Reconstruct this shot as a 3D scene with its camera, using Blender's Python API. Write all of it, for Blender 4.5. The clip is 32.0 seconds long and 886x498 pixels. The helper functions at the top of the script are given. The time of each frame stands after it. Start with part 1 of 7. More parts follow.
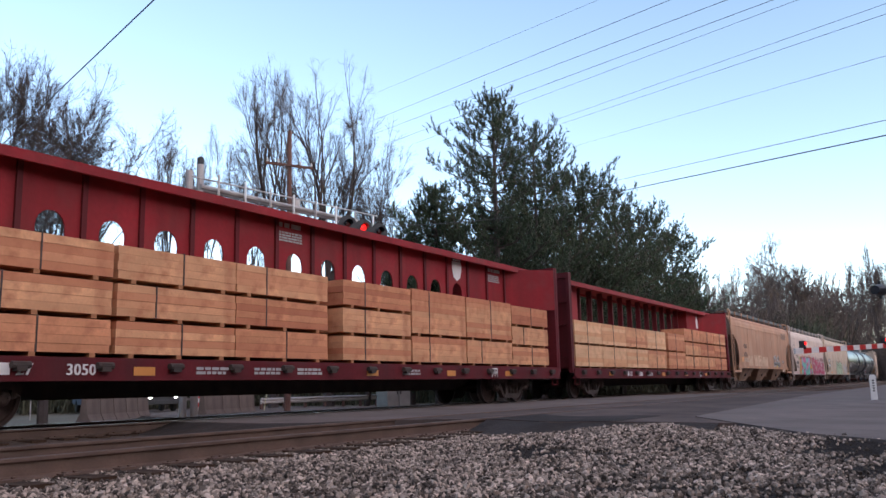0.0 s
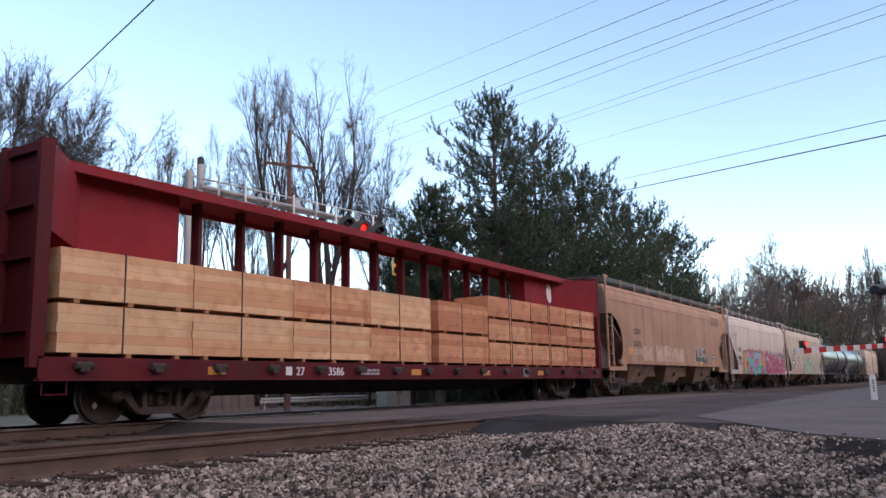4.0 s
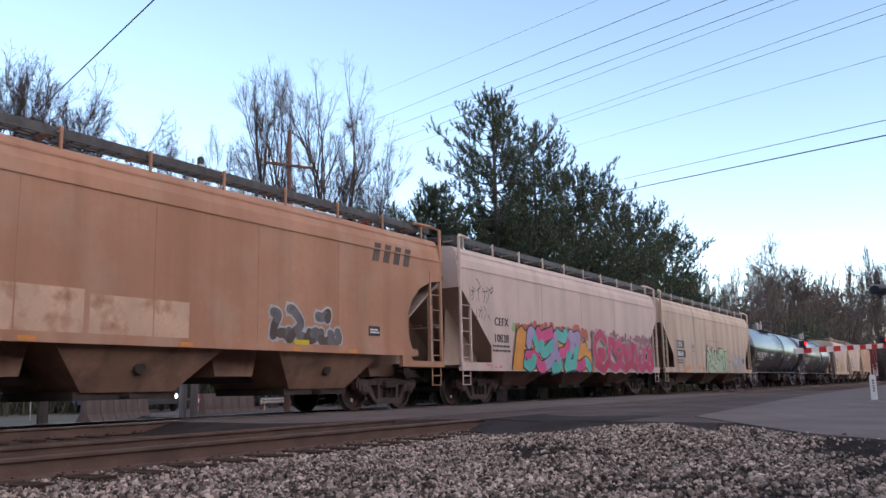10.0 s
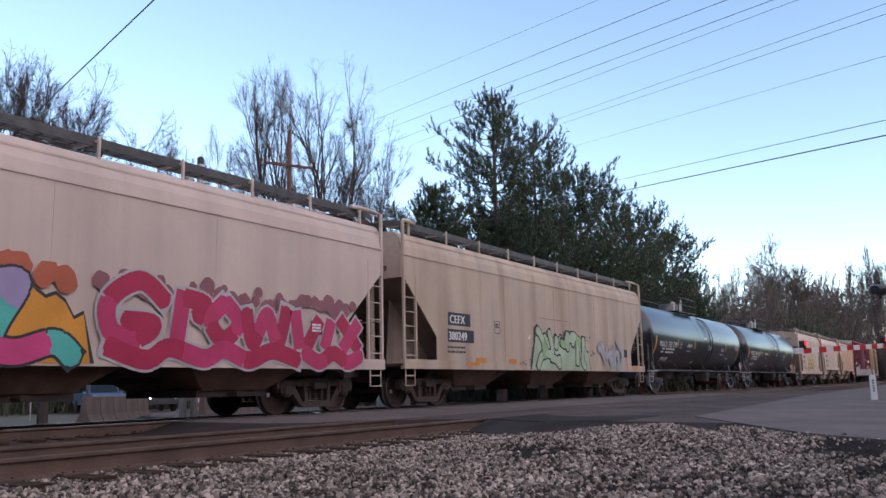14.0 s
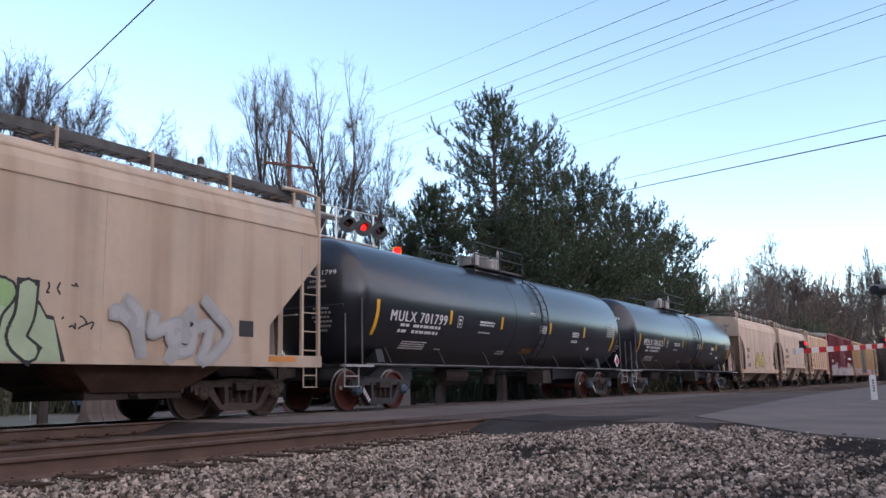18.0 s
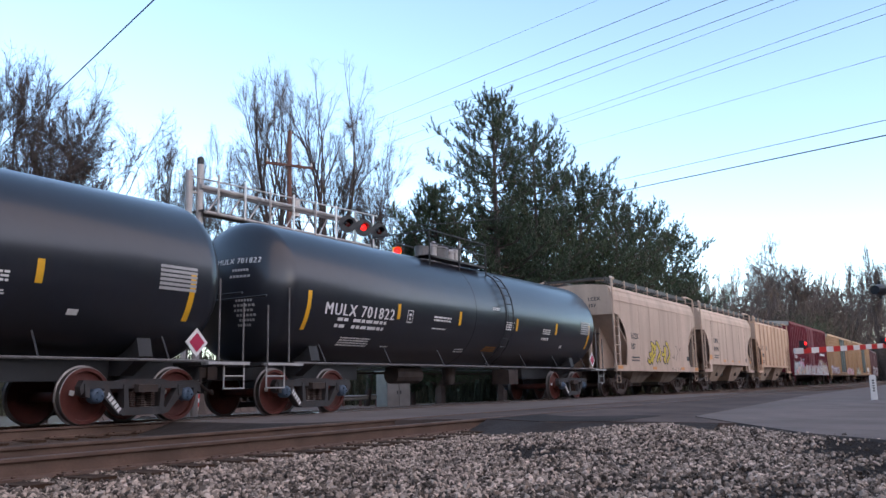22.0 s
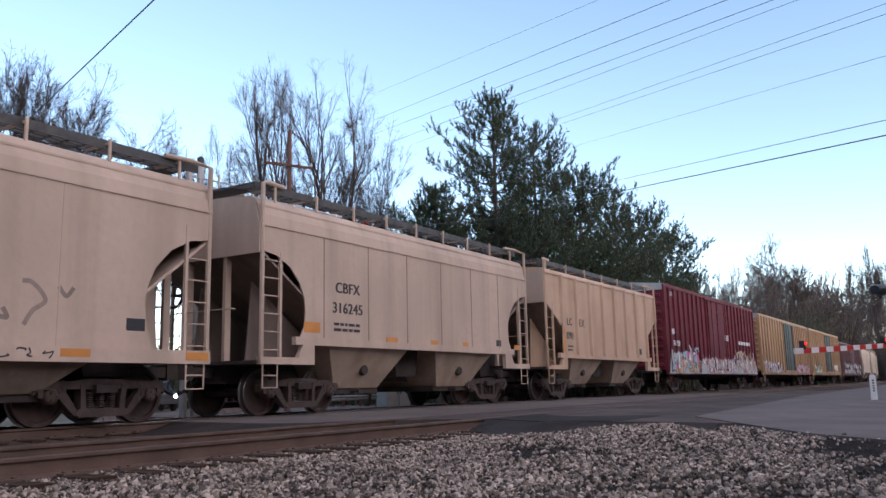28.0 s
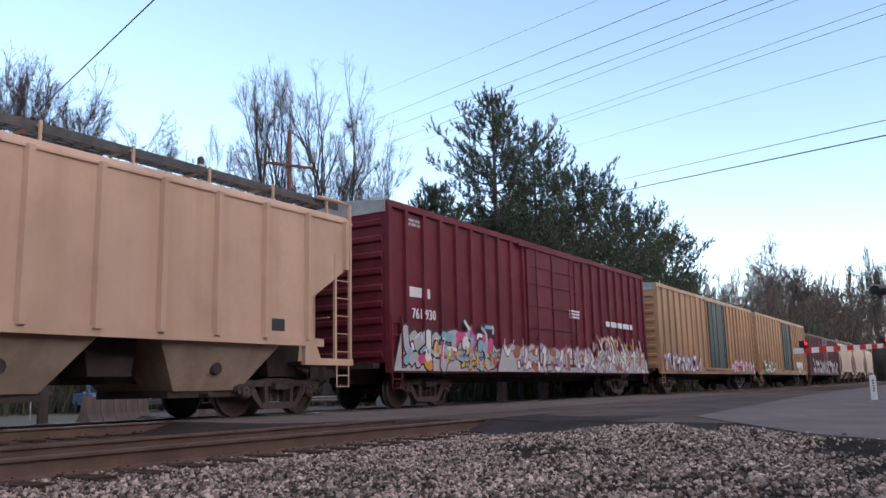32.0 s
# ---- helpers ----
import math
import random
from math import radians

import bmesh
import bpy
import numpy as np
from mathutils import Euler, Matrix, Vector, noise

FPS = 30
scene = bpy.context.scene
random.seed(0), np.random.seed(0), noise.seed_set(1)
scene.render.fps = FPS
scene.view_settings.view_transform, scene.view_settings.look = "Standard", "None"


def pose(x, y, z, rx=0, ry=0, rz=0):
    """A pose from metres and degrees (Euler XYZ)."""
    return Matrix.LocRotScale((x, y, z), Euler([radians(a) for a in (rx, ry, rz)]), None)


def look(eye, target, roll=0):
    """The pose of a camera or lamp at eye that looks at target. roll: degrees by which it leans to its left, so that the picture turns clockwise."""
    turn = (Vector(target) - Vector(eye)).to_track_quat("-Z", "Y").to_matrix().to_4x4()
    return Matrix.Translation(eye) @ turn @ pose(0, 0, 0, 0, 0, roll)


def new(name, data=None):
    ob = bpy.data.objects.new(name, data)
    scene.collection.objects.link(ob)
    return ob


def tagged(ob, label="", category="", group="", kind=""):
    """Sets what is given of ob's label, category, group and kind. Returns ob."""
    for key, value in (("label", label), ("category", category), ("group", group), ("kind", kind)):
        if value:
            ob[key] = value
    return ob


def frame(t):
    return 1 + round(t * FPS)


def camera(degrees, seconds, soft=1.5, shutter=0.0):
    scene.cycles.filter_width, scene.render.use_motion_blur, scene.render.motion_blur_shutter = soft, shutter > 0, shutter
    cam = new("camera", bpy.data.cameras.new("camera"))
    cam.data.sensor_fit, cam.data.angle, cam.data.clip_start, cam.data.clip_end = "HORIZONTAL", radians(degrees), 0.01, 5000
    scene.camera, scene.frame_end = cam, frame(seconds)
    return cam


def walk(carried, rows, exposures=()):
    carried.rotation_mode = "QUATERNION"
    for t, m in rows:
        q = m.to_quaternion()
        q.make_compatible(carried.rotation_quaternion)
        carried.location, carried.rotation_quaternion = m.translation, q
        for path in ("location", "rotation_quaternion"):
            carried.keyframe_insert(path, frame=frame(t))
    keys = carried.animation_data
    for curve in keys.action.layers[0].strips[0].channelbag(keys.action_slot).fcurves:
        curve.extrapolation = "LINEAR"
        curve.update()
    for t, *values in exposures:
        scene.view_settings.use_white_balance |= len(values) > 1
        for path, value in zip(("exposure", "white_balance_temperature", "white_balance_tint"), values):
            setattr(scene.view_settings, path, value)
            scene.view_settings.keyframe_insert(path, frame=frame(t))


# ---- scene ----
# ---------------------------------------------------------------- camera
EYE = (0.0, 0.0, 0.471)
YAW, PITCH, ROLL = radians(58.007), radians(9.536), -1.274
AIM = (EYE[0] + math.sin(YAW) * math.cos(PITCH), EYE[1] + math.cos(YAW) * math.cos(PITCH), EYE[2] + math.sin(PITCH))
cam = camera(56.295, 32.0, soft=1.5)
walk(cam, [(0.0, look(EYE, AIM, ROLL)), (32.0, look(EYE, AIM, ROLL))], exposures=[(0.0, 1.38, 6450, 12), (6.0, 1.34, 6400, 12), (11.0, 1.35, 6400, 12), (14.0, 1.25, 6250, 12), (17.0, 1.36, 6350, 11),
                                                                              (19.0, 1.48, 6250, 9), (22.0, 1.56, 6200, 9), (25.0, 1.43, 6150, 9), (28.0, 1.32, 6300, 11), (32.0, 1.36, 6400, 12)])

# ---------------------------------------------------------------- world and light: clear sky at dusk, the glow of the low sun far to the camera's side
SUN_EL, SUN_AZ = radians(12.0), radians(185.0)   # azimuth from +y towards +x
world = bpy.data.worlds.new("world")
scene.world = world
world.use_nodes = True
wn, wl = world.node_tree.nodes, world.node_tree.links
sky = wn.new("ShaderNodeTexSky")
sky.sky_type, sky.sun_disc = "NISHITA", False
sky.sun_elevation, sky.sun_rotation = SUN_EL, SUN_AZ
sky.air_density, sky.dust_density, sky.ozone_density = 0.7, 0.2, 0.12
wl.new(sky.outputs[0], wn["Background"].inputs[0])
wn["Background"].inputs[1].default_value = 0.175

sun = new("sun", bpy.data.lights.new("sun", "SUN"))
sun.data.energy, sun.data.angle, sun.data.color = 1.0, radians(130), (1.0, 0.64, 0.44)
sd = Vector((math.sin(SUN_AZ) * math.cos(SUN_EL), math.cos(SUN_AZ) * math.cos(SUN_EL), math.sin(SUN_EL)))
sun.matrix_world = look(sd * 50, (0, 0, 0))


# ---------------------------------------------------------------- materials
def mat(name, col, rough=0.7, metal=0.0, var=0.18, size=1.2, bump=0.15, dirt=None, dirt_amount=0.0, streak=None, streak_amount=0.0, emit=0.0, rand=0.0, island=0.0, coat=0.0, spec=0.5, skew=1.0, alt=None):
    """Painted, rusted or stony surface: base colour, large and fine variation, dirt in patches, streaks running down, fine relief."""
    m = bpy.data.materials.new(name)
    m.use_nodes = True
    n, l = m.node_tree.nodes, m.node_tree.links
    b = n["Principled BSDF"]
    b.inputs["Roughness"].default_value, b.inputs["Metallic"].default_value = rough, metal
    b.inputs["Specular IOR Level"].default_value = spec
    if coat:
        b.inputs["Coat Weight"].default_value, b.inputs["Coat Roughness"].default_value = coat, 0.15
    tc = n.new("ShaderNodeTexCoord")

    def noise_node(scale, detail=4.0, squash=None):
        t = n.new("ShaderNodeTexNoise")
        t.inputs["Scale"].default_value, t.inputs["Detail"].default_value = scale, detail
        src = tc.outputs["Object"]
        if squash:
            mp = n.new("ShaderNodeMapping")
            mp.inputs["Scale"].default_value = squash
            l.new(src, mp.inputs["Vector"])
            src = mp.outputs[0]
        l.new(src, t.inputs["Vector"])
        return t.outputs["Fac"]

    def ramp(fac, lo, hi):
        r = n.new("ShaderNodeMapRange")
        r.inputs["From Min"].default_value, r.inputs["From Max"].default_value = lo, hi
        l.new(fac, r.inputs["Value"])
        return r.outputs[0]

    def times(a, k):
        q = n.new("ShaderNodeMath")
        q.operation = "MULTIPLY"
        l.new(a, q.inputs[0])
        q.inputs[1].default_value = k
        return q.outputs[0]

    def blend(fac, a, c):
        x = n.new("ShaderNodeMix")
        x.data_type = "RGBA"
        l.new(fac, x.inputs[0])
        for sock, v in ((x.inputs[6], a), (x.inputs[7], c)):
            if isinstance(v, tuple):
                sock.default_value = (*v, 1.0)
            else:
                l.new(v, sock)
        return x.outputs[2]

    dark, light = tuple(c * (1 - var) for c in col), tuple(min(1.0, c * (1 + var)) for c in col)
    out = blend(ramp(noise_node(size), 0.3, 0.7), dark, light)
    out = blend(times(ramp(noise_node(size * 14), 0.35, 0.75), 0.5), out, tuple(c * (1 - var) for c in col))
    if rand or island:
        src = n.new("ShaderNodeObjectInfo").outputs["Random"] if rand else n.new("ShaderNodeNewGeometry").outputs["Random Per Island"]
        hsv = n.new("ShaderNodeHueSaturation")
        l.new(out, hsv.inputs["Color"])
        k = rand or island
        r = n.new("ShaderNodeMapRange")
        r.inputs["To Min"].default_value, r.inputs["To Max"].default_value = 1 - k, 1 + k
        if skew != 1.0:
            pw = n.new("ShaderNodeMath")
            pw.operation = "POWER"
            l.new(src, pw.inputs[0])
            pw.inputs[1].default_value = skew
            src = pw.outputs[0]
        l.new(src, r.inputs["Value"])
        l.new(r.outputs[0], hsv.inputs["Value"])
        out = hsv.outputs[0]
    if alt:
        # some pieces are of another colour
        out = blend(times(ramp(n.new("ShaderNodeObjectInfo").outputs["Random"], 0.5, 0.8), 0.85), out, alt)
    if dirt:
        out = blend(times(ramp(noise_node(size * 2.2, 8.0), 0.48, 0.72), dirt_amount), out, dirt)
    if streak:
        out = blend(times(ramp(noise_node(1.0, 5.0, (1.7, 1.7, 0.10)), 0.45, 0.72), streak_amount), out, streak)
    l.new(out, b.inputs["Base Color"])
    if bump:
        bp = n.new("ShaderNodeBump")
        bp.inputs["Strength"].default_value, bp.inputs["Distance"].default_value = bump, 0.02
        l.new(noise_node(size * 22, 6.0), bp.inputs["Height"])
        l.new(bp.outputs[0], b.inputs["Normal"])
    if emit:
        b.inputs["Emission Color"].default_value, b.inputs["Emission Strength"].default_value = (*col, 1.0), emit
    return m


RUST = (0.11, 0.055, 0.035)
M = {}
M["car_red"] = mat("car_red", (0.27, 0.018, 0.024), 0.65, spec=0.2, var=0.2, size=0.7, streak=(0.12, 0.02, 0.02), streak_amount=0.5, dirt=(0.16, 0.06, 0.05), dirt_amount=0.35)
# darker copy of car_red; carries the shade of bulkheads and side sills
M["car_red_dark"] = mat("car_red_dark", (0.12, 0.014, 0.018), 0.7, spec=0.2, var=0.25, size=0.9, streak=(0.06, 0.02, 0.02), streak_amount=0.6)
M["box_red"] = mat("box_red", (0.155, 0.024, 0.036), 0.65, spec=0.2, var=0.2, size=0.6, streak=(0.10, 0.02, 0.025), streak_amount=0.5, dirt=(0.25, 0.08, 0.07), dirt_amount=0.3)
M["lumber"] = mat("lumber", (0.74, 0.38, 0.20), 0.8, var=0.2, size=1.6, rand=0.15, alt=(0.52, 0.20, 0.105), spec=0.2, dirt=(0.42, 0.15, 0.075), dirt_amount=0.7)
M["lumber_red"] = mat("lumber_red", (0.66, 0.29, 0.15), 0.8, var=0.22, size=1.3, rand=0.18, alt=(0.42, 0.15, 0.08), spec=0.2, dirt=(0.34, 0.11, 0.06), dirt_amount=0.7)
M["lumber_pale"] = mat("lumber_pale", (0.82, 0.50, 0.28), 0.8, var=0.16, size=1.5, rand=0.14, alt=(0.66, 0.33, 0.17), spec=0.2, dirt=(0.52, 0.24, 0.12), dirt_amount=0.6)
M["lumber_end"] = mat("lumber_end", (0.42, 0.18, 0.08), 0.85, var=0.25, size=2.0)
M["strap"] = mat("strap", (0.06, 0.04, 0.035), 0.5)
M["hop_tan"] = mat("hop_tan", (0.46, 0.245, 0.148), 0.7, spec=0.25, var=0.14, size=0.5, streak=(0.31, 0.155, 0.09), streak_amount=0.55, dirt=(0.50, 0.36, 0.26), dirt_amount=0.45)
M["hop_white"] = mat("hop_white", (0.64, 0.50, 0.42), 0.7, spec=0.25, var=0.08, size=0.5, streak=(0.42, 0.32, 0.27), streak_amount=0.45, dirt=(0.50, 0.42, 0.37), dirt_amount=0.5)
M["hop_cream"] = mat("hop_cream", (0.56, 0.435, 0.325), 0.7, spec=0.25, var=0.1, size=0.5, streak=(0.33, 0.22, 0.15), streak_amount=0.65, dirt=(0.40, 0.35, 0.31), dirt_amount=0.5)
M["hop_grey"] = mat("hop_grey", (0.58, 0.435, 0.335), 0.7, spec=0.25, var=0.12, size=0.5, streak=(0.34, 0.25, 0.19), streak_amount=0.5)
M["seam_brown"] = mat("seam_brown", (0.27, 0.19, 0.145), 0.75, var=0.25, size=0.8)
M["hop_ribbed"] = mat("hop_ribbed", (0.60, 0.41, 0.285), 0.7, spec=0.25, var=0.08, size=0.5, streak=(0.40, 0.26, 0.16), streak_amount=0.45, dirt=(0.30, 0.17, 0.11), dirt_amount=0.25)
# sheets inside the car ends: darker, with the shade there painted in
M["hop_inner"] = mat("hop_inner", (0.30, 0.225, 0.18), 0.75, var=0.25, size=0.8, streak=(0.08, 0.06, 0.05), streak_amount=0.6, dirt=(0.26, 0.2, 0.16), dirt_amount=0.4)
# bay colours: brown rust and dirt, plus painted-in shade below the car
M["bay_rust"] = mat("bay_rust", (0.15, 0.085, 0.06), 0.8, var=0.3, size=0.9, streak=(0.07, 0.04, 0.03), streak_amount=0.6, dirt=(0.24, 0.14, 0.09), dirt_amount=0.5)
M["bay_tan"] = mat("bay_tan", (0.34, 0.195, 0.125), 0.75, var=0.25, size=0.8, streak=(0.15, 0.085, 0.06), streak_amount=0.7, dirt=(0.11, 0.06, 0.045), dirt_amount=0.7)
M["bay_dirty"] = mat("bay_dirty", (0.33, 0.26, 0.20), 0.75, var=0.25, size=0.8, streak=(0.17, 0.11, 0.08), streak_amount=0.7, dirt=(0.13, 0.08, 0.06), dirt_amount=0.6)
M["end_rusty"] = mat("end_rusty", (0.20, 0.14, 0.105), 0.75, var=0.25, size=0.8, streak=(0.10, 0.06, 0.045), streak_amount=0.6, dirt=(0.30, 0.22, 0.17), dirt_amount=0.5)
M["hop_patch"] = mat("hop_patch", (0.62, 0.42, 0.285), 0.7, var=0.15, size=1.6, dirt=(0.36, 0.19, 0.11), dirt_amount=0.95, spec=0.2)
M["manway_grey"] = mat("manway_grey", (0.15, 0.14, 0.135), 0.6, var=0.25, size=2.0, dirt=(0.06, 0.05, 0.045), dirt_amount=0.5)
M["box_yellow"] = mat("box_yellow", (0.42, 0.25, 0.125), 0.55, var=0.12, size=0.5, streak=(0.22, 0.12, 0.06), streak_amount=0.7)
M["box_brown"] = mat("box_brown", (0.13, 0.05, 0.05), 0.6, var=0.2, size=0.5, streak=(0.20, 0.12, 0.10), streak_amount=0.3)
M["door_dark"] = mat("door_dark", (0.045, 0.06, 0.055), 0.55, var=0.3, size=0.8, streak=(0.16, 0.15, 0.12), streak_amount=0.4)
M["roof_zinc"] = mat("roof_zinc", (0.45, 0.43, 0.40), 0.5, 0.3, var=0.2, size=1.0, dirt=(0.2, 0.15, 0.12), dirt_amount=0.4)
M["tank_black"] = mat("tank_black", (0.017, 0.019, 0.026), 0.33, var=0.25, size=0.4, bump=0.012, coat=0.42, streak=(0.02, 0.019, 0.019), streak_amount=0.4)
M["underframe"] = mat("underframe", (0.055, 0.040, 0.034), 0.85, var=0.35, size=3.0, dirt=(0.07, 0.04, 0.028), dirt_amount=0.5)
M["truck_steel"] = mat("truck_steel", (0.085, 0.055, 0.045), 0.75, 0.1, var=0.3, size=4.0, dirt=(0.035, 0.025, 0.02), dirt_amount=0.6)
M["truck_grey"] = mat("truck_grey", (0.045, 0.042, 0.043), 0.6, 0.1, var=0.25, size=4.0, dirt=RUST, dirt_amount=0.2)
M["wheel_rust"] = mat("wheel_rust", (0.075, 0.045, 0.036), 0.7, 0.2, var=0.3, size=5.0)
M["wheel_red"] = mat("wheel_red", (0.11, 0.026, 0.018), 0.65, 0.1, var=0.3, size=5.0)
M["tread"] = mat("tread", (0.22, 0.20, 0.19), 0.45, 0.9, var=0.1, size=4.0, bump=0.0)
M["cap_blue"] = mat("cap_blue", (0.06, 0.09, 0.135), 0.5, var=0.15, size=6.0)
M["grating"] = mat("grating", (0.09, 0.085, 0.08), 0.6, 0.4, var=0.3, size=5.0)
M["white_paint"] = mat("white_paint", (0.75, 0.73, 0.70), 0.6, var=0.08, size=2.0, bump=0.0)
M["black_paint"] = mat("black_paint", (0.03, 0.03, 0.032), 0.6, var=0.15, size=2.0, bump=0.0)
M["grey_paint"] = mat("grey_paint", (0.40, 0.39, 0.38), 0.6, var=0.15, size=2.0, bump=0.0)
M["yellow_tape"] = mat("yellow_tape", (0.80, 0.42, 0.02), 0.5, var=0.1, size=3.0, bump=0.0)
M["orange_tape"] = mat("orange_tape", (0.64, 0.26, 0.06), 0.5, var=0.1, size=3.0, bump=0.0)
M["rail"] = mat("rail", (0.14, 0.086, 0.062), 0.7, 0.2, var=0.25, size=3.0)
M["rail_head"] = mat("rail_head", (0.10, 0.07, 0.055), 0.6, 0.3, var=0.2, size=3.0, bump=0.03)
M["rail_worn"] = mat("rail_worn", (0.45, 0.42, 0.40), 0.3, 0.9, var=0.15, size=3.0, bump=0.03)
M["tie"] = mat("tie", (0.07, 0.042, 0.028), 1.0, var=0.4, size=3.0, bump=0.6, spec=0.1, dirt=(0.13, 0.095, 0.07), dirt_amount=0.5)
M["gravel"] = mat("gravel", (0.385, 0.30, 0.24), 0.95, var=0.35, size=3.0, island=0.85, bump=0.3, spec=0.2, skew=1.5)
# near-black bed: shade between the stones is put into its colour
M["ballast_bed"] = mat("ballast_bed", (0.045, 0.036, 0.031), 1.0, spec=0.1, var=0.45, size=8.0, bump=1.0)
M["ballast_brown"] = mat("ballast_brown", (0.105, 0.072, 0.056), 0.95, var=0.35, size=8.0, bump=1.0, island=0.4)
M["ground"] = mat("ground", (0.13, 0.098, 0.062), 0.95, var=0.35, size=0.3, bump=0.6, dirt=(0.09, 0.11, 0.05), dirt_amount=0.5)
M["asphalt"] = mat("asphalt", (0.12, 0.088, 0.074), 0.95, var=0.3, size=0.45, bump=0.6, dirt=(0.05, 0.04, 0.036), dirt_amount=0.6, spec=0.15)
M["asphalt_mid"] = mat("asphalt_mid", (0.165, 0.135, 0.12), 0.95, var=0.25, size=0.4, bump=0.6, dirt=(0.075, 0.062, 0.056), dirt_amount=0.6, spec=0.15)
M["asphalt_dark"] = mat("asphalt_dark", (0.045, 0.037, 0.033), 0.95, var=0.4, size=0.9, bump=0.8, dirt=(0.07, 0.055, 0.045), dirt_amount=0.4, spec=0.15)
M["asphalt_light"] = mat("asphalt_light", (0.195, 0.155, 0.135), 0.9, var=0.2, size=0.6, bump=0.5, dirt=(0.10, 0.085, 0.078), dirt_amount=0.45, spec=0.15)
M["barrier_grey"] = mat("barrier_grey", (0.15, 0.115, 0.10), 0.9, var=0.25, size=1.0, streak=(0.08, 0.06, 0.055), streak_amount=0.7, spec=0.2)
M["faded_black"] = mat("faded_black", (0.10, 0.075, 0.06), 0.7, var=0.3, size=3.0, bump=0.0)
M["stencil_orange"] = mat("stencil_orange", (0.30, 0.13, 0.03), 0.6, var=0.2, size=3.0, bump=0.0)
M["concrete"] = mat("concrete", (0.24, 0.20, 0.175), 0.85, var=0.18, size=1.0, streak=(0.2, 0.18, 0.16), streak_amount=0.5)
M["yellow_sleeve"] = mat("yellow_sleeve", (0.45, 0.40, 0.26), 0.7, var=0.15, size=3.0, bump=0.0)
M["galv"] = mat("galv", (0.42, 0.38, 0.36), 0.55, 0.3, var=0.15, size=3.0)
M["pole_wood"] = mat("pole_wood", (0.13, 0.062, 0.048), 0.9, var=0.25, size=2.0, streak=(0.10, 0.05, 0.04), streak_amount=0.5)
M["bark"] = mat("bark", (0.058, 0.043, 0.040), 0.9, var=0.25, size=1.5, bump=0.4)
# paler than the near bark: distance haze is mixed into the colour
M["bark_far_haze"] = mat("bark_far_haze", (0.08, 0.061, 0.058), 0.9, var=0.2, size=1.5, bump=0.0)
M["needles"] = mat("needles", (0.026, 0.042, 0.020), 0.8, var=0.2, size=0.6, island=0.3, bump=0.0)
M["brush"] = mat("brush", (0.072, 0.055, 0.051), 0.95, var=0.2, size=0.5, island=0.2, bump=0.0)
M["hedge"] = mat("hedge", (0.085, 0.085, 0.055), 0.95, var=0.3, size=0.5, island=0.5, bump=0.0)
# cream bays, dirtied and darkened for the shade they hang in
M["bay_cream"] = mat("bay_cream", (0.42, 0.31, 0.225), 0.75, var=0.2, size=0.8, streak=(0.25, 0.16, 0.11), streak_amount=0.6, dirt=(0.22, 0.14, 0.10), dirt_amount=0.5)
M["cabinet_grey"] = mat("cabinet_grey", (0.20, 0.19, 0.18), 0.6, 0.2, var=0.2, size=2.0)
# for the out-of-view wood added to block low sky light
M["wood_bank"] = mat("wood_bank", (0.06, 0.052, 0.04), 0.95, var=0.4, size=0.4, bump=0.0)
M["wire"] = mat("wire", (0.03, 0.03, 0.035), 0.5, bump=0.0)
M["lens_red"] = mat("lens_red", (1.0, 0.012, 0.01), 0.3, emit=1.0, bump=0.0)
M["lens_off"] = mat("lens_off", (0.10, 0.012, 0.01), 0.2, bump=0.0)
M["lens_amber"] = mat("lens_amber", (1.0, 0.45, 0.03), 0.3, emit=2.0, bump=0.0)
M["black_hood"] = mat("black_hood", (0.015, 0.016, 0.02), 0.5)
M["gate_red"] = mat("gate_red", (0.55, 0.03, 0.025), 0.5, var=0.1, bump=0.0)
M["headlight"] = mat("headlight", (1.0, 0.97, 0.9), 0.2, emit=12.0, bump=0.0)
M["suv_paint"] = mat("suv_paint", (0.05, 0.05, 0.055), 0.35, 0.3, var=0.1, bump=0.0, coat=0.5)
M["pickup_paint"] = mat("pickup_paint", (0.10, 0.15, 0.25), 0.35, 0.2, var=0.1, bump=0.0, coat=0.5)
M["glass_dark"] = mat("glass_dark", (0.015, 0.02, 0.022), 0.08, var=0.1, bump=0.0)
M["tyre"] = mat("tyre", (0.02, 0.02, 0.02), 0.8)
M["chrome"] = mat("chrome", (0.5, 0.5, 0.5), 0.2, 0.9, bump=0.0)
for key, col in dict(g_pink=(0.62, 0.06, 0.20), g_teal=(0.10, 0.46, 0.38), g_lilac=(0.36, 0.28, 0.44), g_orange=(0.66, 0.28, 0.03), g_crimson=(0.42, 0.02, 0.07),
                     g_maroon=(0.26, 0.10, 0.11), g_pinkred=(0.52, 0.04, 0.13), g_palegreen=(0.42, 0.50, 0.32), g_green=(0.30, 0.44, 0.19), g_yellow=(0.62, 0.45, 0.02), g_sky=(0.25, 0.42, 0.50), g_silver=(0.46, 0.445, 0.43), g_rust=(0.45, 0.11, 0.05)).items():
    M[key] = mat(key, col, 0.5, var=0.14, size=2.0, bump=0.0)


